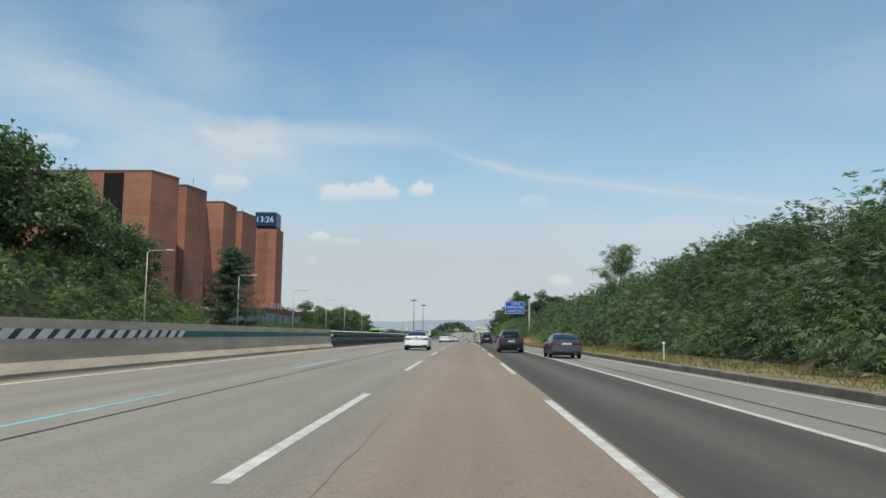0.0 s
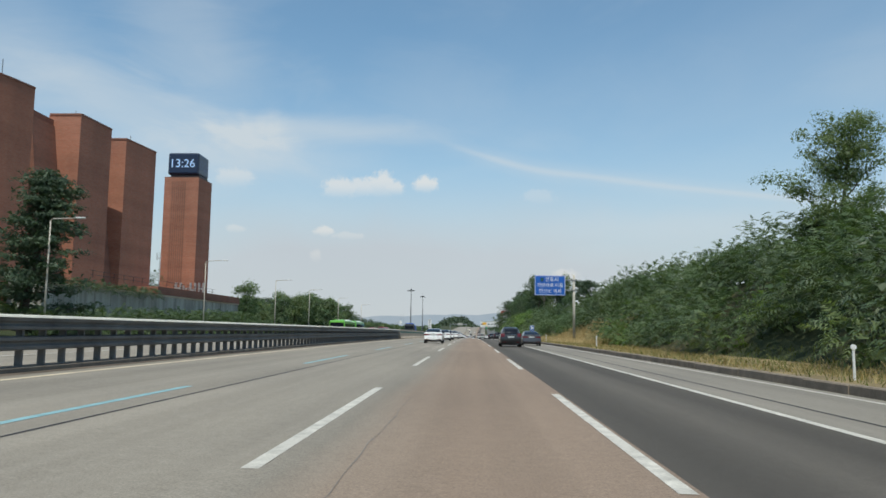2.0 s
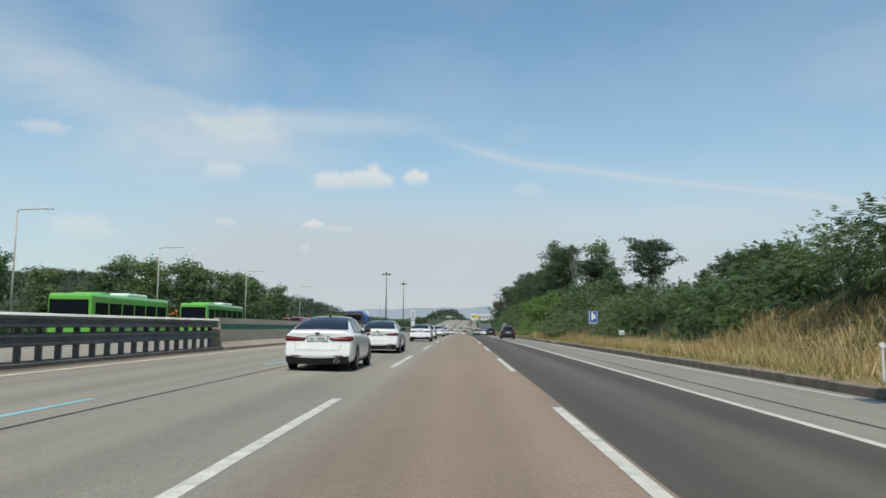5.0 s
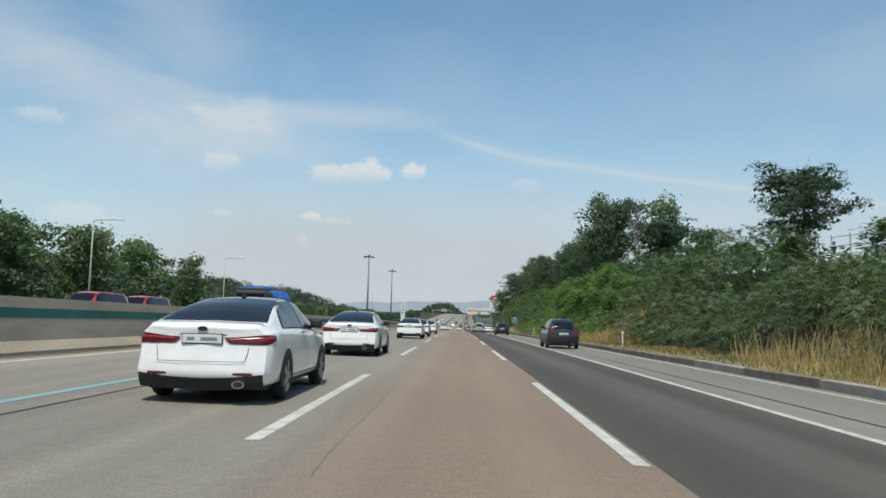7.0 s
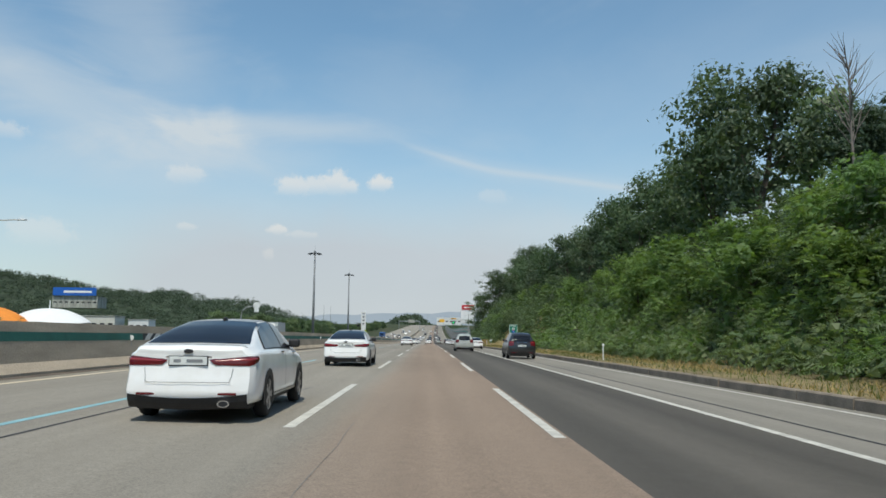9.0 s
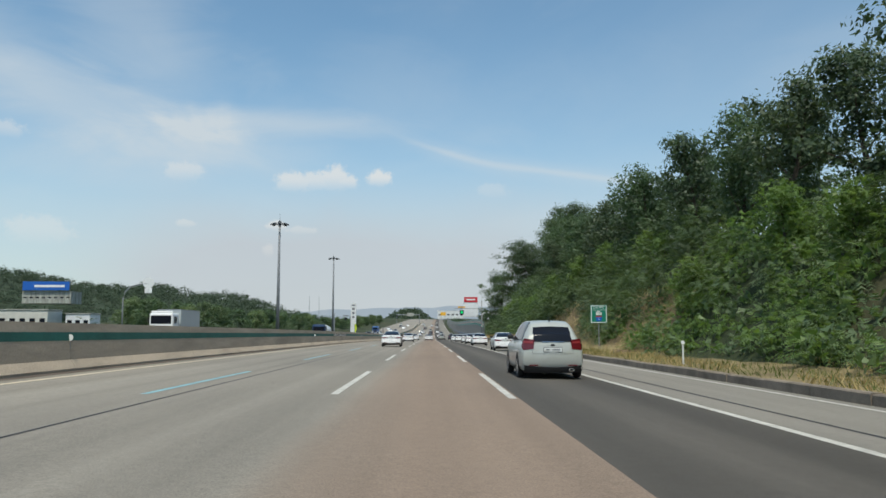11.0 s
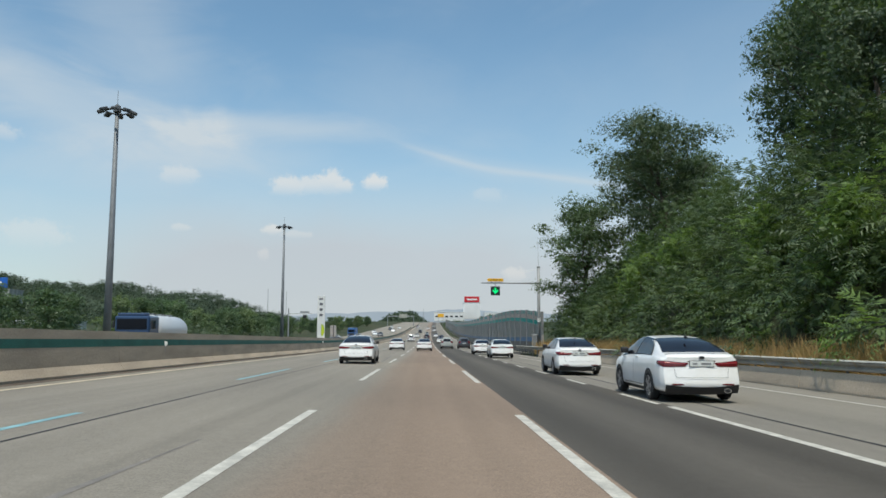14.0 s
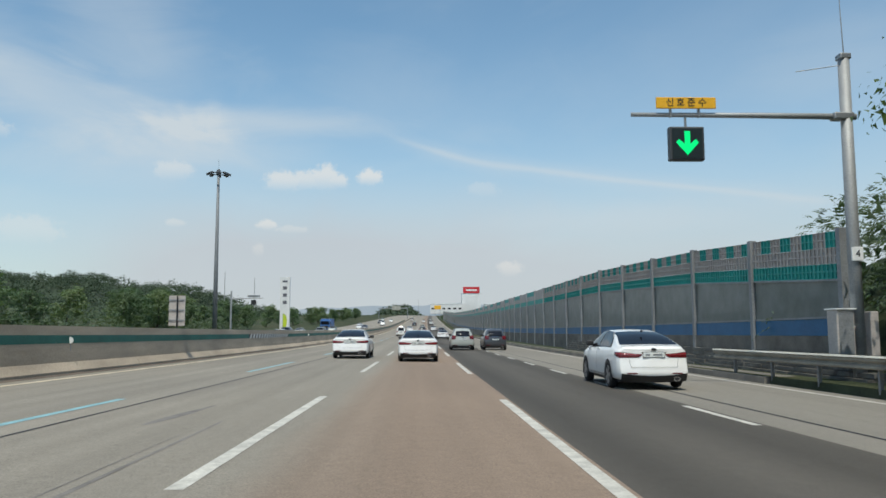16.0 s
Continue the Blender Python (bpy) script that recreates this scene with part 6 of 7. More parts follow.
def shell(P):
    """The body surface: y from the rear bumper forwards, v from the sill (0) to the roof's middle (11)."""
    W = P["W"] / 2

    def pt(y, v, off=0.0, side=1):
        def raw(y, v):
            T = float(np.interp(y, *zip(*P["top"])))
            B = min(float(np.interp(y, *zip(*P["belt"]))), T - 0.02)
            w = W * float(np.interp(y, (0, 0.12, 0.4, 1.0, P["L"] - 0.9, P["L"] - 0.35, P["L"]), (0.90, 0.965, 0.995, 1.0, 1.0, 0.94, 0.74)))
            cab = min(1, max(0, (T - B) / 0.46))
            rw = w * (0.90 - 0.25 * cab)
            zb = 0.21
            xs = [w * q for q in VTAB] + [w * 0.935 + (rw - w * 0.935) * 0.10, w * 0.92 + (rw - w * 0.92) * 0.55, rw, rw * 0.86, rw * 0.45, 0.0]
            zs = [zb, zb + 0.07, zb + 0.24, zb + (B - zb) * 0.6, B - 0.07, B, B + (T - B) * 0.10, B + (T - B) * 0.55, B + (T - B) * 0.88, B + (T - B) * 0.97, T, T + 0.008]
            x, z = float(np.interp(v, range(12), xs)), float(np.interp(v, range(12), zs))
            f = max(0, 1 - y / 0.75)
            return Vector((x, y + float(np.interp(z, *zip(*P["lean"]))) * f, z))
        p = raw(y, v)
        if off:
            a, b = raw(min(P["L"], y + 0.02), v) - raw(max(0, y - 0.02), v), raw(y, min(11, v + 0.1)) - raw(y, max(0, v - 0.1))
            n = a.cross(b)
            n = -n.normalized() if n.length > 1e-9 else Vector((0, 0, 1))
            if n.dot(Vector((p.x, 0, p.z - 0.6))) < 0:
                n = -n
            p = p + n * off
        return Vector((p.x * side, p.y, p.z))
    return pt


def patch(name, pt, ylo, yhi, v0, v1, mat, parent, off=0.007, side=1, ny=6, nv=5, label=""):
    """A panel lying on the body: ylo and yhi give its ends at v0 and v1."""
    vv, ff = [], []
    for j in range(nv + 1):
        t = j / nv
        a, b = ylo[0] + (ylo[1] - ylo[0]) * t, yhi[0] + (yhi[1] - yhi[0]) * t
        for i in range(ny + 1):
            vv.append(pt(a + (b - a) * i / ny, v0 + (v1 - v0) * t, off, side))
    for j in range(nv):
        for i in range(ny):
            k = j * (ny + 1) + i
            ff.append((k, k + 1, k + ny + 2, k + ny + 1))
    return solid(name, vv, ff, mat, parent, label, True)


def arch(name, pt, y0, y1, ya, yb, v0, v1, bow, mat, parent, off, side, n):
    """A pane of the side glass between y0 and y1, under the one arch that runs from ya to yb."""
    vv, ff = [], []
    for i in range(n + 1):
        y = y0 + (y1 - y0) * i / n
        rise_ = max(0.0, min(1.0, (y - ya) / max(0.05, bow))) ** 0.55 * max(0.0, min(1.0, (yb - y) / 0.5)) ** 0.6
        vv += [pt(y, v0 + (v1 - v0) * max(0.03, rise_) * q / 4, off, side) for q in range(5)]
    for i in range(n):
        for q in range(4):
            k = i * 5 + q
            ff.append((k, k + 1, k + 6, k + 5))
    return solid(name, vv, ff, mat, parent, "", True)


def across(name, pt, y0, y1, vmin, mat, parent, off=0.007, ny=8, label="", taper=0.0):
    """A panel over the top of the body from side to side."""
    vv, ff = [], []
    for j in range(13):
        u = -1 + 2 * j / 12
        side = 1 if u >= 0 else -1
        for i in range(ny + 1):
            t = i / ny
            v = 11 - abs(u) * (11 - vmin) * (1 - taper * t)
            vv.append(pt(y0 + (y1 - y0) * t, v, off, side))
    for j in range(12):
        for i in range(ny):
            k = j * (ny + 1) + i
            ff.append((k, k + 1, k + ny + 2, k + ny + 1))
    return solid(name, vv, ff, mat, parent, label, True)


def wheel(parent, x, y, r, side):
    w = new("wheel")
    w.parent = parent
    w.matrix_basis = pose(x, y, r, 0, 0, 0 if side > 0 else 180)
    bm = bmesh.new()
    prof = [(-0.20, r * 0.66), (-0.19, r * 0.93), (-0.15, r), (-0.05, r), (-0.01, r * 0.93), (0.0, r * 0.70), (-0.03, r * 0.66)]
    n = 28
    rings = [[bm.verts.new((px, pr * math.cos(2 * math.pi * k / n), pr * math.sin(2 * math.pi * k / n))) for px, pr in prof] for k in range(n)]
    for k in range(n):
        for j in range(len(prof) - 1):
            bm.faces.new((rings[k][j], rings[k][j + 1], rings[(k + 1) % n][j + 1], rings[(k + 1) % n][j]))
    part("tyre", bm, M_TYRE, w, "", True)
    bm = bmesh.new()
    tube([(-0.045, 0, 0), (-0.04, 0, 0)], r * 0.67, 28, bm)
    part("brake_disc", bm, M_TRIM, w)
    bm = bmesh.new()
    for k in range(5):
        for d in (-0.16, 0.16):
            a = 2 * math.pi * k / 5 + d
            b = box(0.03, r * 0.62, 0.045, (-0.02, r * 0.34, -0.022))
            bmesh.ops.rotate(b, verts=b.verts[:], cent=(0, 0, 0), matrix=Matrix.Rotation(a, 3, "X"))
            join(bm, b)
    tube([(-0.03, 0, 0), (-0.002, 0, 0)], r * 0.17, 14, bm)
    outer = [(-0.03, r * 0.69), (-0.006, r * 0.68), (-0.006, r * 0.62), (-0.03, r * 0.60)]
    rr = [[bm.verts.new((px, pr * math.cos(2 * math.pi * k / n), pr * math.sin(2 * math.pi * k / n))) for px, pr in outer] for k in range(n)]
    for k in range(n):
        for j in range(3):
            bm.faces.new((rr[k][j], rr[k][j + 1], rr[(k + 1) % n][j + 1], rr[(k + 1) % n][j]))
    part("rim", bm, M_RIM, w)


def car(P, paint, m, label, name="car", twin=False, group="traffic"):
    pt = shell(P)
    L, W = P["L"], P["W"] / 2
    e = thing(name, m, label, "car", group)
    ys = sorted(set([0, 0.04, 0.1, 0.2, 0.3] + [round(0.4 + i * (L - 0.7) / 26, 3) for i in range(27)] + [L - 0.2, L - 0.1, L]))
    vs = [0, 0.5, 1, 1.5, 2, 3, 4, 4.5, 5, 5.5, 6, 7, 8, 8.5, 9, 9.5, 10, 11]
    verts, faces = [], []
    n = 2 * len(vs) - 1
    for y in ys:
        for v in vs:
            verts.append(pt(y, v))
        for v in vs[-2::-1]:
            verts.append(pt(y, v, 0, -1))
    for i in range(len(ys) - 1):
        for j in range(n - 1):
            a = i * n + j
            faces.append((a, a + n, a + n + 1, a + 1))
        a = i * n
        faces.append((a + n - 1, a + n + n - 1, a + n, a))
    for i, y in ((0, 0.0), (len(ys) - 1, L)):
        base = len(verts)
        for v in vs:
            p = pt(y, v)
            bul = -BUL if i == 0 else 0.06
            for q in (1, 0.6, 0, -0.6, -1):
                verts.append(Vector((p.x * q, p.y + bul * (1 - q * q), p.z)))
        for j in range(len(vs) - 1):
            for k in range(4):
                a = base + j * 5 + k
                faces.append((a, a + 1, a + 6, a + 5))
    body = solid("body", verts, faces, paint, e, "", True)
    g0, g1 = P["glass"]
    for side in (1, -1):
        pil = P["pillar"]
        ga, gb = (g0[0] - 0.02, g1[0]) if P.get("back") else (g0[0], g1[0])
        bow = 0.62 if P.get("back") else 0.2
        arch("window_trim", pt, ga - 0.09, gb + 0.05, ga - 0.09, gb + 0.05, 5.85, 8.62, bow, M_TRIM, e, 0.004, side, 22)
        arch("side_window", pt, ga, pil - 0.03, ga, gb, 6.05, 8.5, bow, M_GLASS, e, 0.009, side, 12)
        arch("side_window", pt, pil + 0.03, gb, ga, gb, 6.05, 8.5, bow, M_GLASS, e, 0.009, side, 12)
        for yy in (pil, pil + 1.06):
            patch("door_seam", pt, (yy, yy), (yy + 0.012, yy + 0.012), 1.6, 5.6, M_TRIM, body, 0.003, side, 1, 8)
        patch("sill", pt, (1.4, 1.4), (L - 1.5, L - 1.5), 0.1, 1.3, M_TRIM, body, 0.004, side, 6, 3)
        for yy in (pil - 0.25, pil + 0.80):
            hp = pt(yy, 4.6, 0.012, side)
            part("door_handle", box(0.03, 0.2, 0.035, hp, 0.01), M_CHROME if P.get("roofglass") else paint, e)
        mp = pt(g1[0] - 0.42, 6.2, 0.09, side)
        part("mirror", box(0.20, 0.13, 0.15, mp - Vector((0, 0, 0.03)), 0.045, None, 3), M_TRIM, e)
        for yy in P["axles"]:
            bm = bmesh.new()
            r = P["wheel"] + 0.05
            xx = abs(pt(yy, 2.4).x) + 0.004
            ring = [bm.verts.new((side * xx, yy + r * math.cos(a), max(0.2, P["wheel"] + r * math.sin(a)))) for a in (2 * math.pi * k / 28 for k in range(28))]
            bm.faces.new(ring)
            part("wheel_arch", bm, M_TRIM, body)
            wheel(e, side * (xx + 0.006), yy, P["wheel"], side)
        # lamps wrap from the back round the corner
        lz = P["lampz"]
        sal = bool(P.get("back"))
        x0, reach, hi, ho = (0.36, 0.26, 0.075, 0.135) if sal else (0.66, 0.10, 0.26, 0.34)

        def skin(u, z, off):
            """u from 0 to 1 across the back to its corner, then on along the flank."""
            lo, top = 0.0, 5.0
            y = 0.0 if u <= 1 else (u - 1) * reach
            for _ in range(16):
                mid = (lo + top) / 2
                lo, top = (mid, top) if pt(y, mid).z < z else (lo, mid)
            p = pt(y, lo)
            if u <= 1:
                f = x0 + (1 - x0) * u
                return Vector((side * (p.x * f + off * 0.7 * u * u), p.y - BUL * (1 - f * f) - off * (1 - 0.3 * u * u), z))
            return Vector((side * (p.x + off), p.y, z))

        for nm, mat, lo_, hi_, off in (("tail_lamp", M_RED, -0.5, 0.5, 0.012), ("lamp_strip", M_REDL, 0.02, 0.30, 0.017)):
            vv, ff = [], []
            us = [k / 8 for k in range(9)] + [1.25, 1.5, 1.75, 2.0]
            if mat is M_REDL:
                us = [0.14 + 0.86 * k / 8 for k in range(9)] + [1.2, 1.4, 1.6]
            for u in us:
                hh = (hi + (ho - hi) * min(1, u)) * (1 - 0.45 * max(0, u - 1))
                if sal:
                    hh *= min(1, 0.25 + u * 6)
                zc = lz + (0.02 * min(1, u) + 0.03 * max(0, u - 1) + 0.03 * max(0, 0.16 - u) / 0.16 if sal else 0)
                vv += [skin(u, zc + hh * (lo_ + (hi_ - lo_) * q / 3), off if 0 < q < 3 else off * 0.55) for q in range(4)]
            for k in range(len(us) - 1):
                for q in range(3):
                    a = k * 4 + q
                    ff.append((a, a + 1, a + 5, a + 4) if side < 0 else (a + 4, a + 5, a + 1, a))
            ob = solid(nm, vv, ff, mat, e if mat is M_RED else lamp, "red tail lamp" if mat is M_RED else "", True)
            lamp = ob if mat is M_RED else lamp
        part("reflector", box(0.26, 0.02, 0.035, (side * 0.60 * W, -0.062, 0.385), 0.008), M_RED, e)
    if P.get("back"):
        across("rear_window", pt, P["back"][0], P["back"][1], 8.35, M_GLASS, e, 0.010, 8, "dark rear window", 0.05)
        across("boot_edge", pt, 0.10, 0.135, 7.6, M_TRIM, body, 0.004, 1)
    else:
        vv, ff = [], []
        zt, zb_ = P["top"][0][1] + 0.10, P["belt"][0][1] + 0.06
        for j in range(5):
            z = zb_ + (zt - 0.092 - zb_) * j / 4
            y = float(np.interp(z, *zip(*P["lean"]))) - 0.014
            for q in (-0.61, -0.33, 0, 0.33, 0.61):
                x = q * W * (1 - 0.08 * j / 5)
                vv.append((x, y - BUL * (1 - (x / (0.90 * W)) ** 2), z))
        for q in (-0.61, -0.33, 0, 0.33, 0.61):
            vv.append((q * W * 0.91, float(np.interp(zt - 0.1, *zip(*P["lean"]))) + 0.025, zt - 0.1 + 0.05 * (1 - 0.8 * q * q)))
        for j in range(5):
            for k in range(4):
                a = j * 5 + k
                ff.append((a, a + 1, a + 6, a + 5))
        solid("rear_window", vv, ff, M_GLASS, e, "dark rear window", True)
        across("upper_rear_window", pt, 0.006, P["top"][1][0], 8.8, M_GLASS, e, 0.012, 3)
    across("windscreen", pt, P["front"][0], P["front"][1], 8.75, M_GLASS, e, 0.010, 6)
    if P.get("roofglass"):
        across("glass_roof", pt, P["back"][1] + 0.02, P["front"][0] - 0.02, 9.0, M_GLASS, e, 0.008, 6, "black glass roof panel")
        part("aerial_fin", box(0.05, 0.16, 0.07, (0, P["back"][1] + 0.18, 1.43), 0.02), M_TRIM, e)
    else:
        part("aerial_fin", box(0.04, 0.14, 0.06, (0, 1.0 if P.get("back") else 0.6, max(t[1] for t in P["top"] if t[0] < 1.8) - 0.03), 0.015), M_TRIM, e)
    def back_at(x, z, off):
        return Vector((x, float(np.interp(z, *zip(*P["lean"]))) - BUL * (1 - (x / (0.90 * W)) ** 2) - off, z))

    vv, ff = [], []
    for i in range(15):
        u = -1 + i / 7
        x = 0.885 * W * u
        z0, z1 = 0.185 + 0.03 * u * u, 0.345 + 0.055 * u * u
        vv += [back_at(x, z0, -0.06), back_at(x, z0, 0.016), back_at(x, (z0 + z1) / 2, 0.028), back_at(x, z1, 0.016), back_at(x, z1, -0.06)]
        if i:
            for q in range(4):
                a = (i - 1) * 5 + q
                ff.append((a, a + 1, a + 6, a + 5))
    bp = solid("rear_bumper", vv, ff, M_TRIM, e, "black lower bumper", False)

    def seam(x0, z0, x1, z1, name="boot_seam", w=0.0035, mat=M_TRIM, off=0.004):
        pts = [(x0 + (x1 - x0) * k / 6, z0 + (z1 - z0) * k / 6) for k in range(7)]
        dx, dz = (0, w) if abs(x1 - x0) > abs(z1 - z0) else (w, 0)
        vs2 = [back_at(x + g * dx, z + g * dz, off) for x, z in pts for g in (-1, 1)]
        return solid(name, vs2, [(2 * k, 2 * k + 1, 2 * k + 3, 2 * k + 2) for k in range(6)], mat, body)

    zb = P["lampz"] - 0.27
    seam(-0.62 * W, zb, 0.62 * W, zb)
    for q in (-1, 1):
        seam(q * 0.62 * W, zb, q * 0.66 * W, P["lampz"] - 0.08)
    seam(-0.34 * W, P["lampz"] + 0.075, 0.34 * W, P["lampz"] + 0.075, "handle_strip", 0.011, M_CHROME, 0.008)
    for sx in ((-1, 1) if twin else (1,)):
        for nm, rr, y, mat in (("exhaust_tip", 0.05, -0.075, M_CHROME), ("exhaust_bore", 0.038, -0.08, M_TRIM)):
            bm = tube([(0, y, 0), (0, 0.05, 0)], rr, 18)
            bmesh.ops.transform(bm, matrix=Matrix.Translation((sx * 0.52, -0.02, 0.27)) @ Matrix.Diagonal((1.7, 1, 1, 1)), verts=bm.verts[:])
            part(nm, bm, mat, bp)
    zpl = P["lampz"] + 0.025 if P.get("back") else P["lampz"] - 0.15
    yp = back_at(0, zpl, 0).y
    pl = part("plate", box(0.52, 0.016, 0.115, (0, yp - 0.012, zpl - 0.06), 0.004), M_PLATE, e, "white plate with plain grey bars")
    part("plate_frame", box(0.545, 0.012, 0.14, (0, yp - 0.006, zpl - 0.0725), 0.004), M_TRIM, pl)
    for bx, bw in ((-0.15, 0.10), (0.09, 0.22)):
        part("plate_bar", box(bw, 0.003, 0.042, (bx, yp - 0.022, zpl - 0.024)), plain("plate_grey", (0.22, 0.23, 0.24), 0.5), pl)
    bm = tube([(0, back_at(0, zpl + 0.13, 0.012).y, zpl + 0.13), (0, back_at(0, zpl + 0.13, -0.02).y, zpl + 0.13)], 0.05, 14)
    bmesh.ops.scale(bm, vec=(1.3, 1, 0.62), verts=bm.verts[:], space=Matrix.Translation((0, 0, -(zpl + 0.13))))
    part("badge", bm, M_TRIM, e)
    part("underbody", box(W * 1.7, L - 0.5, 0.12, (0, L / 2, 0.17), 0.03), M_TRIM, e)
    return e


sedan_w = car(SEDAN, WHITE, at(209.3, -3.22), "white saloon car with a black glass roof and dark valance", "saloon_car")
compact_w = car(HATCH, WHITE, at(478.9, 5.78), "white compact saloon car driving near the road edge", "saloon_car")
# repeats of the two white cars along their paths, not further cars
for s, x in ((163.6, -3.5), (178.0, -3.45), (224.3, -3.35), (255.0, -3.3), (266.8, -3.25), (287.5, -3.2)):
    copy_thing(sedan_w, at(s, x))
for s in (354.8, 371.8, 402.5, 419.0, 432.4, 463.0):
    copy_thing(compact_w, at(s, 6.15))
car(SUV, BLACKP, at(127.0, 3.55), "black sport utility car in the asphalt lane", "sport_utility_car")
grey_s = car(SEDAN, GREYP, at(136.5, 6.05), "dark grey saloon car on the shoulder lane", "saloon_car")
left_w = car(dict(SEDAN, roofglass=False), WHITE, at(136.4, -3.55), "white saloon car on the concrete lane", "saloon_car")
copy_thing(left_w, at(496.6, 0.03))["label"] = "white saloon car ahead in the brown lane"
suv_s = car(SUV, SILVER, at(521.5, 3.40), "silver-green sport utility car in the asphalt lane", "sport_utility_car")
van_w = car(VAN, WHITE, at(612, -3.9), "white van on the concrete lane", "van")
dark_s = car(SUV, GREYP, at(523, 6.1), "dark sport utility car on the shoulder lane", "sport_utility_car")
black_s = car(SUV, BLACKP, at(306.6, 6.2), "black sport utility car near the road edge", "sport_utility_car")
# the same black and grey cars repeated where they drive earlier
copy_thing(black_s, at(244.0, 6.2))
copy_thing(black_s, at(58.0, 3.55))["label"] = "black sport utility car in the asphalt lane"
copy_thing(grey_s, at(46.0, 6.05))
# up to s 500 these repeat cars above, farther on general traffic
for s, x, src, lab in ((333.0, 3.7, suv_s, "silver-green sport utility car in the asphalt lane"), (59.0, -3.5, left_w, "white saloon car on the concrete lane"), (384.5, -3.4, left_w, "white saloon car on the concrete lane"), (443.0, -3.4, left_w, "white saloon car on the concrete lane"), (500.0, -3.42, left_w, "white saloon car on the concrete lane"), (588, 3.6, left_w, "white saloon car in the asphalt lane"), (640, 4.6, dark_s, "dark sport utility car farther ahead"), (655, 0.2, dark_s, "dark sport utility car farther ahead"),
                       (690, -3.6, left_w, "white saloon car farther ahead"), (735, 0.1, suv_s, "silver sport utility car farther ahead"), (700, 3.5, left_w, "white saloon car farther ahead"), (790, -3.6, dark_s, "dark car farther ahead"), (830, 3.6, van_w, "white van farther ahead"),
                       (880, 0, left_w, "white saloon car farther ahead"), (930, -7.2, van_w, "white van in the bus lane"), (960, 3.6, suv_s, "silver car farther ahead")):
    copy_thing(src, at(s, x))["label"] = lab
for s, x, src in ((560, -17.2, left_w), (585, -20.9, dark_s), (598, -17.2, suv_s), (622, -24.5, left_w), (648, -20.9, suv_s), (700, -17.3, dark_s), (725, -21, left_w), (770, -24.6, left_w), (800, -17.2, van_w), (845, -21, dark_s), (880, -17.3, left_w), (920, -24, suv_s), (350, -17.2, left_w), (300, -24, dark_s)):
    copy_thing(src, at(s, x, 0, 180))["label"] = "car coming along the opposite carriageway"


def truck_wheels(e, ys, w=1.15, r=0.5):
    for y in ys:
        for side in (1, -1):
            t = part("wheel", tube([(side * (w - 0.28), y, r), (side * w, y, r)], r, 24), M_TYRE, e)
            part("hub", tube([(side * w, y, r), (side * (w + 0.03), y, r)], r * 0.45, 16), M_RIM, t)


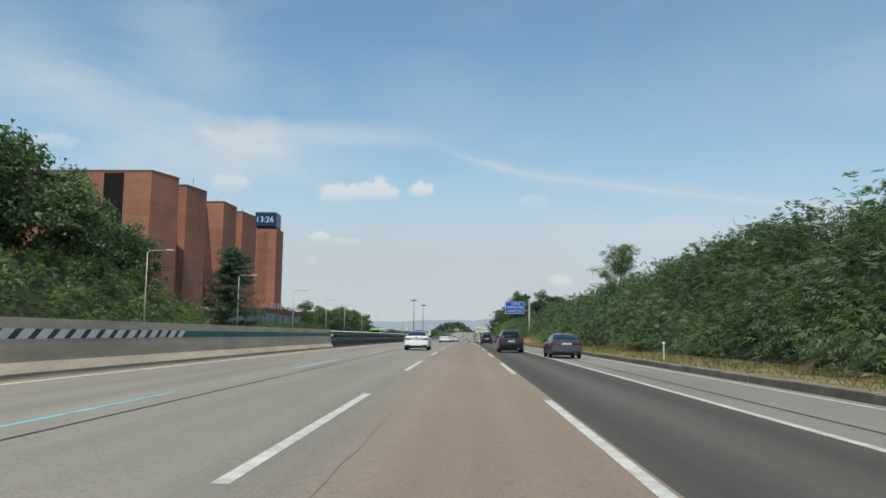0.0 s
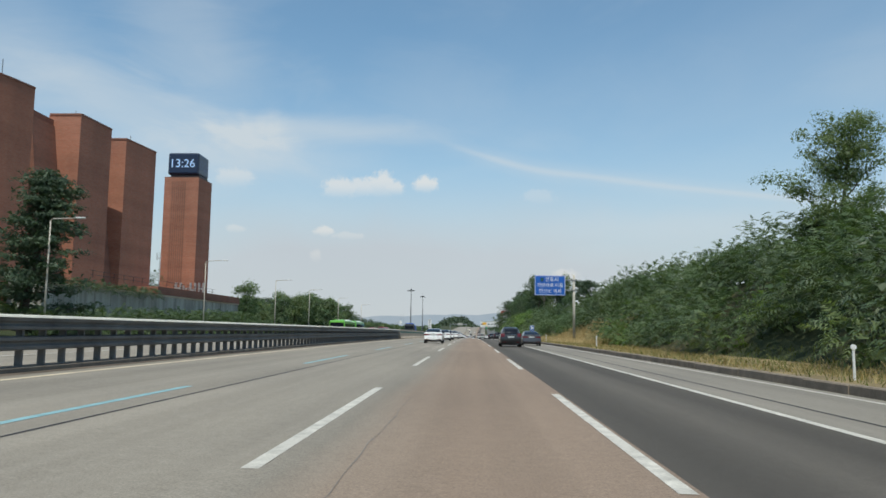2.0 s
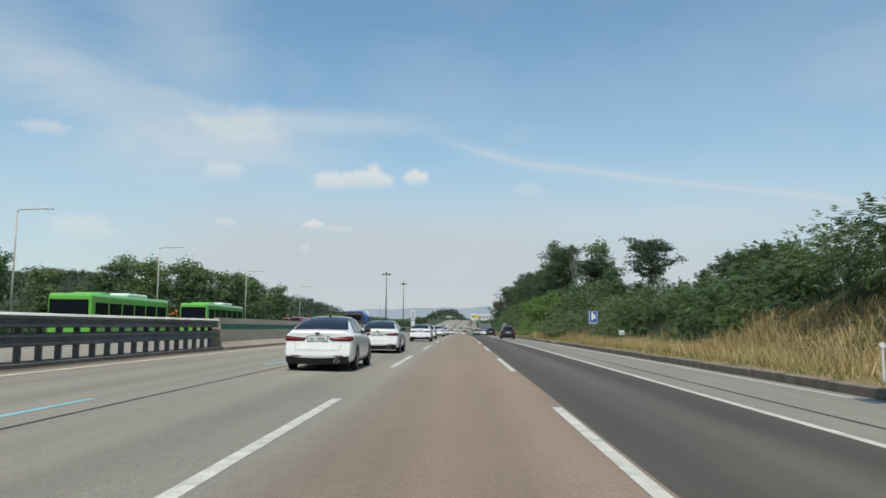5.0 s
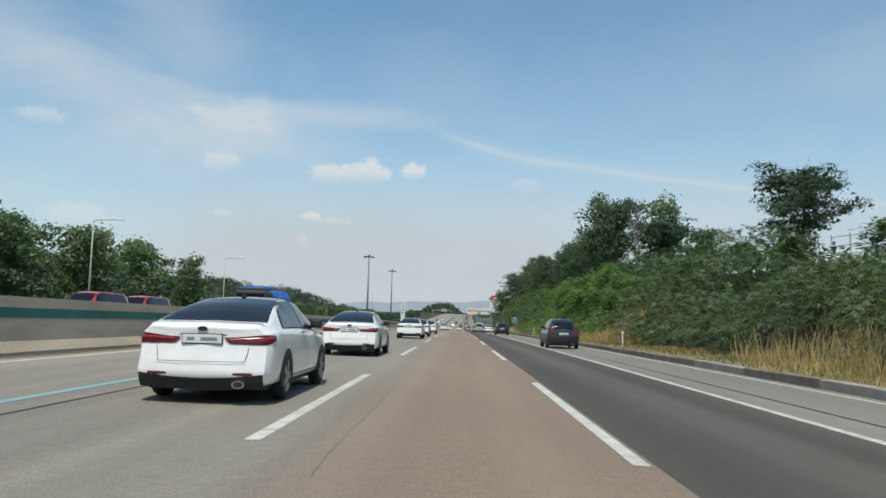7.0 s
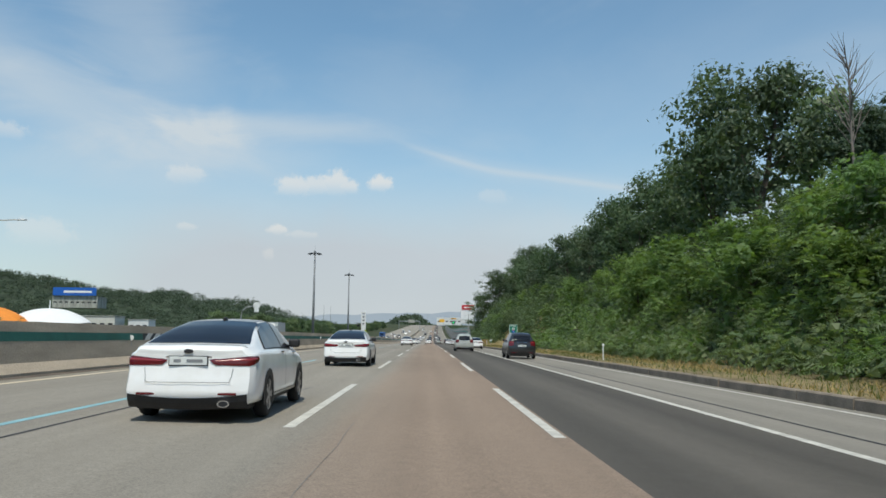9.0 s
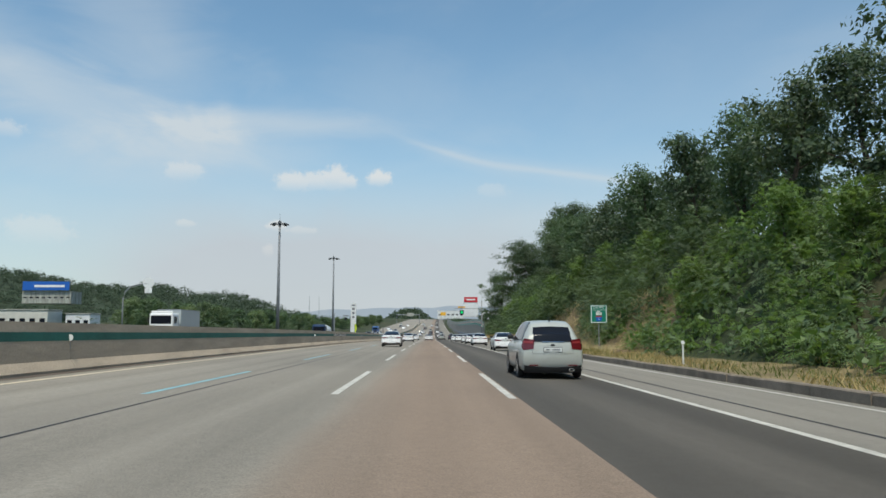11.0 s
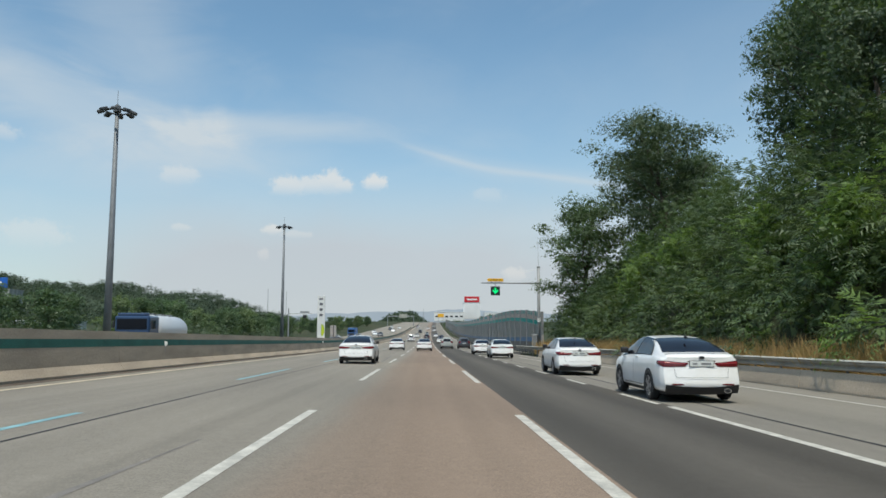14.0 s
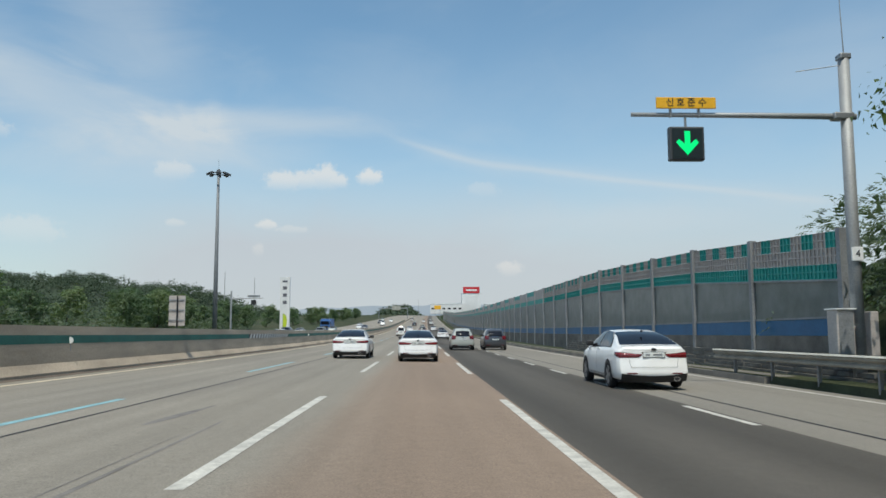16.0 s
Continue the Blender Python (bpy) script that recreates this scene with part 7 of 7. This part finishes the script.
def lorry(m, label, cab, load, kind, load_mat):
    """A heavy lorry, its nose at the local origin looking along -y."""
    e = thing("lorry", m, label, "lorry", "opposite traffic")
    c = part("cab", box(2.45, 2.1, 2.35, (0, 1.1, 0.75), 0.16, None, 3), cab, e)
    part("windscreen", box(2.1, 0.04, 0.85, (0, 0.04, 2.0), 0.02), M_GLASS, c)
    part("grille", box(1.9, 0.05, 0.7, (0, 0.04, 1.0), 0.02), M_TRIM, c)
    part("roof_visor", box(2.2, 0.3, 0.25, (0, 0.35, 3.08), 0.08), cab, c)
    for sx in (-1, 1):
        part("mirror", box(0.12, 0.1, 0.6, (sx * 1.36, 0.25, 2.1), 0.03), M_TRIM, c)
        part("side_window", box(0.03, 0.9, 0.7, (sx * 1.225, 0.9, 2.05), 0.01), M_GLASS, c)
        part("headlamp", box(0.4, 0.06, 0.22, (sx * 0.95, 0.03, 0.95), 0.04), M_SIGNW, c)
    part("chassis", box(1.0, 9.0, 0.3, (0, 4.9, 0.65), 0.03), M_TRIM, e)
    if kind == "tank":
        b = tube([(0, 2.7, 2.0), (0, 3.0, 2.0), (0, 9.0, 2.0), (0, 9.4, 2.0)], [0.85, 1.22, 1.22, 0.85], 24)
        part("tank", b, load_mat, e, "pale cylindrical tank", True)
        for y in (4.2, 6.0, 7.8):
            part("tank_hatch", tube([(0, y, 3.2), (0, y, 3.36)], 0.28, 14), M_STEEL, e)
    elif kind == "tarp":
        bm = bmesh.new()
        n, k = 12, 9
        rows = []
        for i in range(n + 1):
            y = 2.6 + 6.6 * i / n
            rows.append([bm.verts.new((x, y, z + (0.25 * noise.noise((x, y * 0.8, 3)) if 0 < j < k - 1 else 0))) for j, (x, z) in enumerate(((-1.22, 1.1), (-1.24, 1.9), (-1.15, 2.7), (-0.7, 3.2), (0, 3.35), (0.7, 3.2), (1.15, 2.7), (1.24, 1.9), (1.22, 1.1)))])
        for a, b in zip(rows, rows[1:]):
            for j in range(k - 1):
                bm.faces.new((a[j], a[j + 1], b[j + 1], b[j]))
        bm.faces.new(rows[0])
        bm.faces.new(rows[-1])
        part("tarpaulin", bm, load_mat, e, "crumpled blue tarpaulin")
        part("rolled_sheet", tube([(-1.1, 1.5, 3.25), (0, 1.45, 3.28), (1.1, 1.5, 3.25)], [0.2, 0.24, 0.2], 10), load_mat, e, "rolled blue sheet on the cab roof", True)
    elif kind == "box":
        b = part("cargo_box", box(2.5, 6.9, 2.5, (0, 6.0, 1.0), 0.04), load_mat, e)
        part("box_trim", box(2.56, 6.96, 0.09, (0, 6.0, 3.46), 0.02), M_STEEL, b)
    else:
        b = part("tipper_body", box(2.5, 6.2, 1.7, (0, 5.7, 1.1), 0.05), load_mat, e)
        for i in range(6):
            for sx in (-1, 1):
                part("body_rib", box(0.06, 0.12, 1.5, (sx * 1.27, 3.0 + i * 1.08, 1.2), 0.01), load_mat, b)
        part("load_cover", box(2.3, 5.9, 0.25, (0, 5.7, 2.8), 0.1), load_mat, e)
    truck_wheels(e, (1.4, 7.0, 8.3))
    return e


M_REDP = car_paint("red_lorry_paint", (0.50, 0.035, 0.025))
M_TARP = grainy("blue_tarpaulin", (0.02, 0.10, 0.42), 0.3, 2.0, 18, 0.45).m
for s, x in ((247.2, -21.0), (254.3, -21.0), (258.0, -24.6)):
    car(VAN, M_REDP, at(s, x, 0, 180, 1.14), "tall red van on the opposite carriageway", "van", False, "opposite traffic")
lorry(at(258, -15.6), "dark lorry with a crumpled blue tarpaulin load", plain("dark_cab", (0.045, 0.05, 0.055), 0.4), None, "tarp", M_TARP)
lorry(at(458, -20.5) @ Matrix.Diagonal((1, 1, 0.88, 1)), "blue lorry with a pale cylindrical tank", car_paint("navy_cab", (0.02, 0.05, 0.12)), None, "tank", plain("tank_shell", (0.60, 0.62, 0.63), 0.35, 0.2))
lorry(at(392, -27.5), "white box lorry on the opposite carriageway", WHITE, None, "box", plain("box_panel", (0.42, 0.45, 0.45), 0.5))
lorry(at(660, -24.5), "blue lorry coming down the far slope", car_paint("mid_blue_cab", (0.03, 0.12, 0.35)), None, "box", plain("box_blue", (0.05, 0.16, 0.42), 0.5))


def coach(m, label):
    e = thing("coach", m, label, "bus", "opposite traffic")
    green = car_paint("lime_coach_paint", (0.16, 0.50, 0.07))
    b = part("body", box(2.5, 11.5, 2.75, (0, 5.75, 0.45), 0.18, None, 3), green, e)
    for sx in (-1, 1):
        for i in range(6):
            part("side_window", box(0.03, 1.6, 0.95, (sx * 1.245, 1.3 + i * 1.78, 1.75), 0.01), M_GLASS, b)
    part("windscreen", box(2.2, 0.04, 1.5, (0, 0.0, 1.35), 0.05), M_GLASS, b)
    part("rear_window", box(2.0, 0.04, 0.8, (0, 11.5, 1.9), 0.05), M_GLASS, b)
    part("roof_unit", box(1.9, 3.0, 0.25, (0, 7.0, 3.18), 0.09), M_SIGNW, e, "white roof unit")
    part("roof_unit", box(1.7, 1.2, 0.16, (0, 2.6, 3.18), 0.06), green, e)
    truck_wheels(e, (2.6, 8.6), 1.18, 0.48)
    return e


coach(at(186, -21.5, -0.55), "lime green coach on the opposite carriageway")
coach(at(212, -23.5, -0.3), "lime green coach on the opposite carriageway")

# ---- beyond the far lanes and up the road ----
def house(name, s, x, w, d, h, mat, label, roof=None, z=None, win=0):
    z0 = lie(s, x) if z is None else z
    e = thing(name, at(s, x, z0 - 0.3), label, "building")
    b = part("wall", box(w, d, h + 0.3, (0, d / 2, 0), 0.05), mat, e)
    part("roof", box(w + 0.5, d + 0.5, 0.35, (0, d / 2, h + 0.3), 0.06), roof or M_WALL, e)
    for i in range(win):
        wx = -w / 2 + w * (i + 0.5) / win
        v = part("window", box(w / win * 0.55, 0.12, min(1.3, h * 0.35), (wx, 0.0, h * 0.45), 0.02), M_GLASS, b)
        part("sill", box(w / win * 0.62, 0.2, 0.08, (wx, -0.02, h * 0.45 - 0.09)), M_SIGNW, v)
    return e


M_CREAM = grainy("cream_plaster", (0.58, 0.56, 0.50), 0.12, 0.4, 12, 0.85).m
M_HALL = grainy("white_cladding", (0.70, 0.70, 0.69), 0.08, 0.3, 8, 0.6, stretch=(1, 1, 0.3)).m
tent_mat = grainy("tent_fabric", (0.74, 0.74, 0.73), 0.06, 0.5, 10, 0.6).m
tent_or = grainy("orange_fabric", (0.72, 0.24, 0.03), 0.1, 0.5, 10, 0.6).m


def tent(s, x, r, h, mat, label):
    """A peaked membrane roof on slim masts."""
    e = thing("tent_pavilion", at(s, x, 2.5), label, "tent")
    bm = bmesh.new()
    n, m = 9, 24
    rings = []
    for i in range(n + 1):
        u = i / n
        rr = r * u
        z = 2.2 + h * (1 - u ** 2.2)
        rings.append([bm.verts.new((rr * math.cos(2 * math.pi * k / m) * 1.5, rr * math.sin(2 * math.pi * k / m), z + (0.25 * math.cos(8 * math.pi * k / m) * u))) for k in range(m)] if i else [bm.verts.new((0, 0, z))])
    for k in range(m):
        bm.faces.new((rings[0][0], rings[1][k], rings[1][(k + 1) % m]))
    for a, b in zip(rings[1:], rings[2:]):
        for k in range(m):
            bm.faces.new((a[k], b[k], b[(k + 1) % m], a[(k + 1) % m]))
    part("membrane", bm, mat, e, "", True)
    part("mast", tube([(0, 0, -2.5), (0, 0, h + 4.6)], 0.16, 8), M_SIGNW, e)
    for k in range(6):
        a = math.pi / 3 * k
        part("stay_post", tube([(r * 1.4 * math.cos(a), r * 0.95 * math.sin(a), -2.6), (r * 1.4 * math.cos(a), r * 0.95 * math.sin(a), 2.3)], 0.1, 8), M_SIGNW, e)


tent(486, -110, 8, 4.2, tent_mat, "white membrane tent pavilion with slim masts")
tent(478, -124, 8, 4.4, tent_or, "orange membrane tent pavilion with slim masts")
house("service_building", 566, -131, 16, 10, 6.5, M_CREAM, "low cream flat-roofed service building", None, 2.0, 5)
house("service_building", 572, -116, 8, 8, 5.4, M_HALL, "small pale service building beside the car park", None, 2.0, 3)
house("service_building", 560, -82, 22, 9, 3.0, M_CREAM, "long low building with a pale roof", M_SIGNW, 1.2, 6)
rs = house("roadside_hall", 991, -332, 42, 20, 10, M_WALL, "grey hall on the wooded slope", None, 17, 8)
sb = thing("roof_sign", at(989.5, -332, 28), "long blue roof sign with a pale unreadable line", "sign")
pn = part("panel", box(40, 0.8, 7.5, (0, 0, 0), 0.1), M_SIGNB, sb)
part("unreadable_bar", box(26, 0.1, 2.0, (3, -0.5, 2.6)), M_SIGNW, pn)
for k in range(5):
    part("sign_strut", tube([(-16 + k * 8, 0.6, -2), (-16 + k * 8, 0.6, 5)], 0.2, 6), M_STEEL, sb)

tw = thing("pylon_sign", at(653, -33.4, 0.0), "tall white pylon sign with grey unreadable marks", "sign")
sl = part("slab", box(2.35, 0.9, 13.4, (0, 0, 0.2), 0.06), M_HALL, tw)
part("plinth", box(3.0, 1.6, 0.6, (0, 0, -0.3), 0.05), M_BARR, tw)
for k in range(4):
    part("unreadable_bar", box(0.95 if k else 1.2, 0.05, 0.8 if k else 0.5, (0, -0.47, 12.3 - k * 1.75), 0.02), grainy("grey_mark", (0.12, 0.12, 0.14), 0.1, 1, 10, 0.6).m if k == 0 else bpy.data.materials["grey_mark"], sl)
fl = thing("feather_flag", at(640, -31.6, 0.0), "yellow-green feather flag on a pole", "flag")
part("pole", tube([(0, 0, -0.3), (0, 0, 4.6)], 0.04, 6), M_STEEL, fl)
fb = bmesh.new()
rows = [[fb.verts.new((0.04 + w * q, 0.05 * math.sin(z * 2 + q * 2), z)) for q in (0, 0.5, 1)] for z, w in ((1.0, 0.5), (2.0, 0.9), (3.2, 0.95), (4.2, 0.7), (4.6, 0.1))]
for a, b in zip(rows, rows[1:]):
    for j in range(2):
        fb.faces.new((a[j], a[j + 1], b[j + 1], b[j]))
part("cloth", fb, plain("lime_cloth", (0.45, 0.55, 0.03), 0.7), fl)


def opposite_gantry(s, x):
    g = thing("signal_gantry", at(s, x, 0), "steel cantilever signal gantry of the opposite carriageway", "signal gantry")
    part("post", tube([(0, 0, -0.5), (0, 0, 8.6)], [0.2, 0.16], 12), M_POLE, g)
    part("arm", tube([(0, 0, 7.1), (6.2, 0, 7.2)], [0.09, 0.06], 8), M_POLE, g)
    part("sign_back", box(2.4, 0.08, 0.45, (4.3, 0, 7.35), 0.02), M_STEEL, g)
    part("signal_back", box(0.95, 0.25, 0.9, (4.3, 0, 5.95), 0.03), M_TRIM, g)


opposite_gantry(612, -36.5)


def curved_lamp(s, x):
    g = thing("sign_post", at(s, x, lie(s, x)), "curved post carrying a round white sign seen from behind", "road sign")
    part("post", tube([(0, 0, 0), (0, 0, 4.6), (0.2, 0, 5.5), (0.8, 0, 6.1), (2.0, 0, 6.4)], 0.085, 8), M_POLE, g, "", True)
    part("sign_disc", tube([(2.7, 0, 6.5), (2.7, 0.08, 6.5)], 0.62, 20), M_PAINTW, g)
    part("sign_bracket", tube([(2.0, 0, 6.4), (2.7, 0.03, 6.4), (2.7, 0.03, 5.4)], 0.04, 6), M_POLE, g)
    part("sign_panel", box(0.8, 0.07, 0.55, (2.7, 0.04, 5.35), 0.03), M_PAINTW, g)


curved_lamp(397, -33.4)

# works and hoardings at the top of the climb
house("works_hall", 1100, 37.5, 15, 16, 14, M_HALL, "white works tower with a red hoarding on its roof", M_SIGNW, 6.0, 0)
hd = thing("roof_hoarding", at(1100, 37.5, 20.3), "red and white hoarding on a roof", "sign")
pn = part("panel", box(13.5, 0.8, 5.2, (0, 0, 0), 0.1), plain("hoarding_red", (0.50, 0.02, 0.03), 0.5), hd)
part("unreadable_bar", box(9.0, 0.1, 1.3, (0, -0.48, 1.9)), M_SIGNW, pn)
house("works_hall", 1090, 17, 26, 20, 7.5, M_HALL, "long low white works hall", M_SIGNW, 4.0, 6)
house("works_hall", 1075, 60, 26, 18, 7, M_HALL, "low white works hall behind the noise barrier", M_SIGNW, 4.0, 6)
oh = thing("roof_hoarding", at(1060, 9.5, 7.0), "small orange hoarding at the roadside", "sign")
part("panel", box(5.0, 0.5, 3.0, (0, 0, 0), 0.1), M_SIGNY, oh)
for dx in (-1.8, 1.8):
    part("leg", tube([(dx, 0.3, -6.8), (dx, 0.3, 2.5)], 0.15, 8), M_STEEL, oh)
for s, x, h in ((700, -60, 17), (760, -64, 18), (1250, -8, 16), (1260, 24, 15)):
    m = thing("slim_mast", at(s, x, lie(s, x) if s < 1000 else 0), "slim steel mast far off", "mast", "slim masts")
    part("pole", tube([(0, 0, -0.5), (0, 0, h)], [0.18, 0.08], 8), M_POLE, m)
br = thing("overhead_sign_far", at(1010, -22, 0), "grey sign gantry over the opposite lanes far off", "sign gantry")
for dx in (-10, 10):
    part("post", tube([(dx, 0, -0.5), (dx, 0, 7.5)], 0.25, 8), M_STEEL, br)
part("beam", box(20.5, 0.6, 0.7, (0, 0, 7.2), 0.05), M_STEEL, br)
part("panel", box(6, 0.2, 3, (2, -0.4, 6.2), 0.05), M_WALL, br)
shrubs("roadside_scrub", "low scrub beside the far climb", M_LEAFD, 300, 700, 1150, 13.5, 34, 1.4, 3.0, 4, 0.6, 0.4)
for i in range(10):
    tree("oak", i, 1040 + i * 7, R.uniform(44, 60), R.uniform(0.6, 0.9), R.uniform(0, 360), None, "far trees", 1.3)

# ---- a fence and path high on the bank ----
fc = thing("bank_fence", Matrix(), "thin pale wooden fence running up the bank", "fence")
for i in range(16):
    s, x = 214 + i * 2.2, 23.6 - 0.05 * i
    part("post", tube([on(s, x, lie(s, x) + 0.2), on(s, x, lie(s, x) + 1.9)], 0.05, 6), M_PAINTW, fc)
for zz in (1.2, 1.75):
    part("rail", tube([on(214 + i * 2.2, 23.6 - 0.05 * i, lie(214 + i * 2.2, 23.6 - 0.05 * i) + zz) for i in range(16)], 0.035, 6), M_PAINTW, fc)
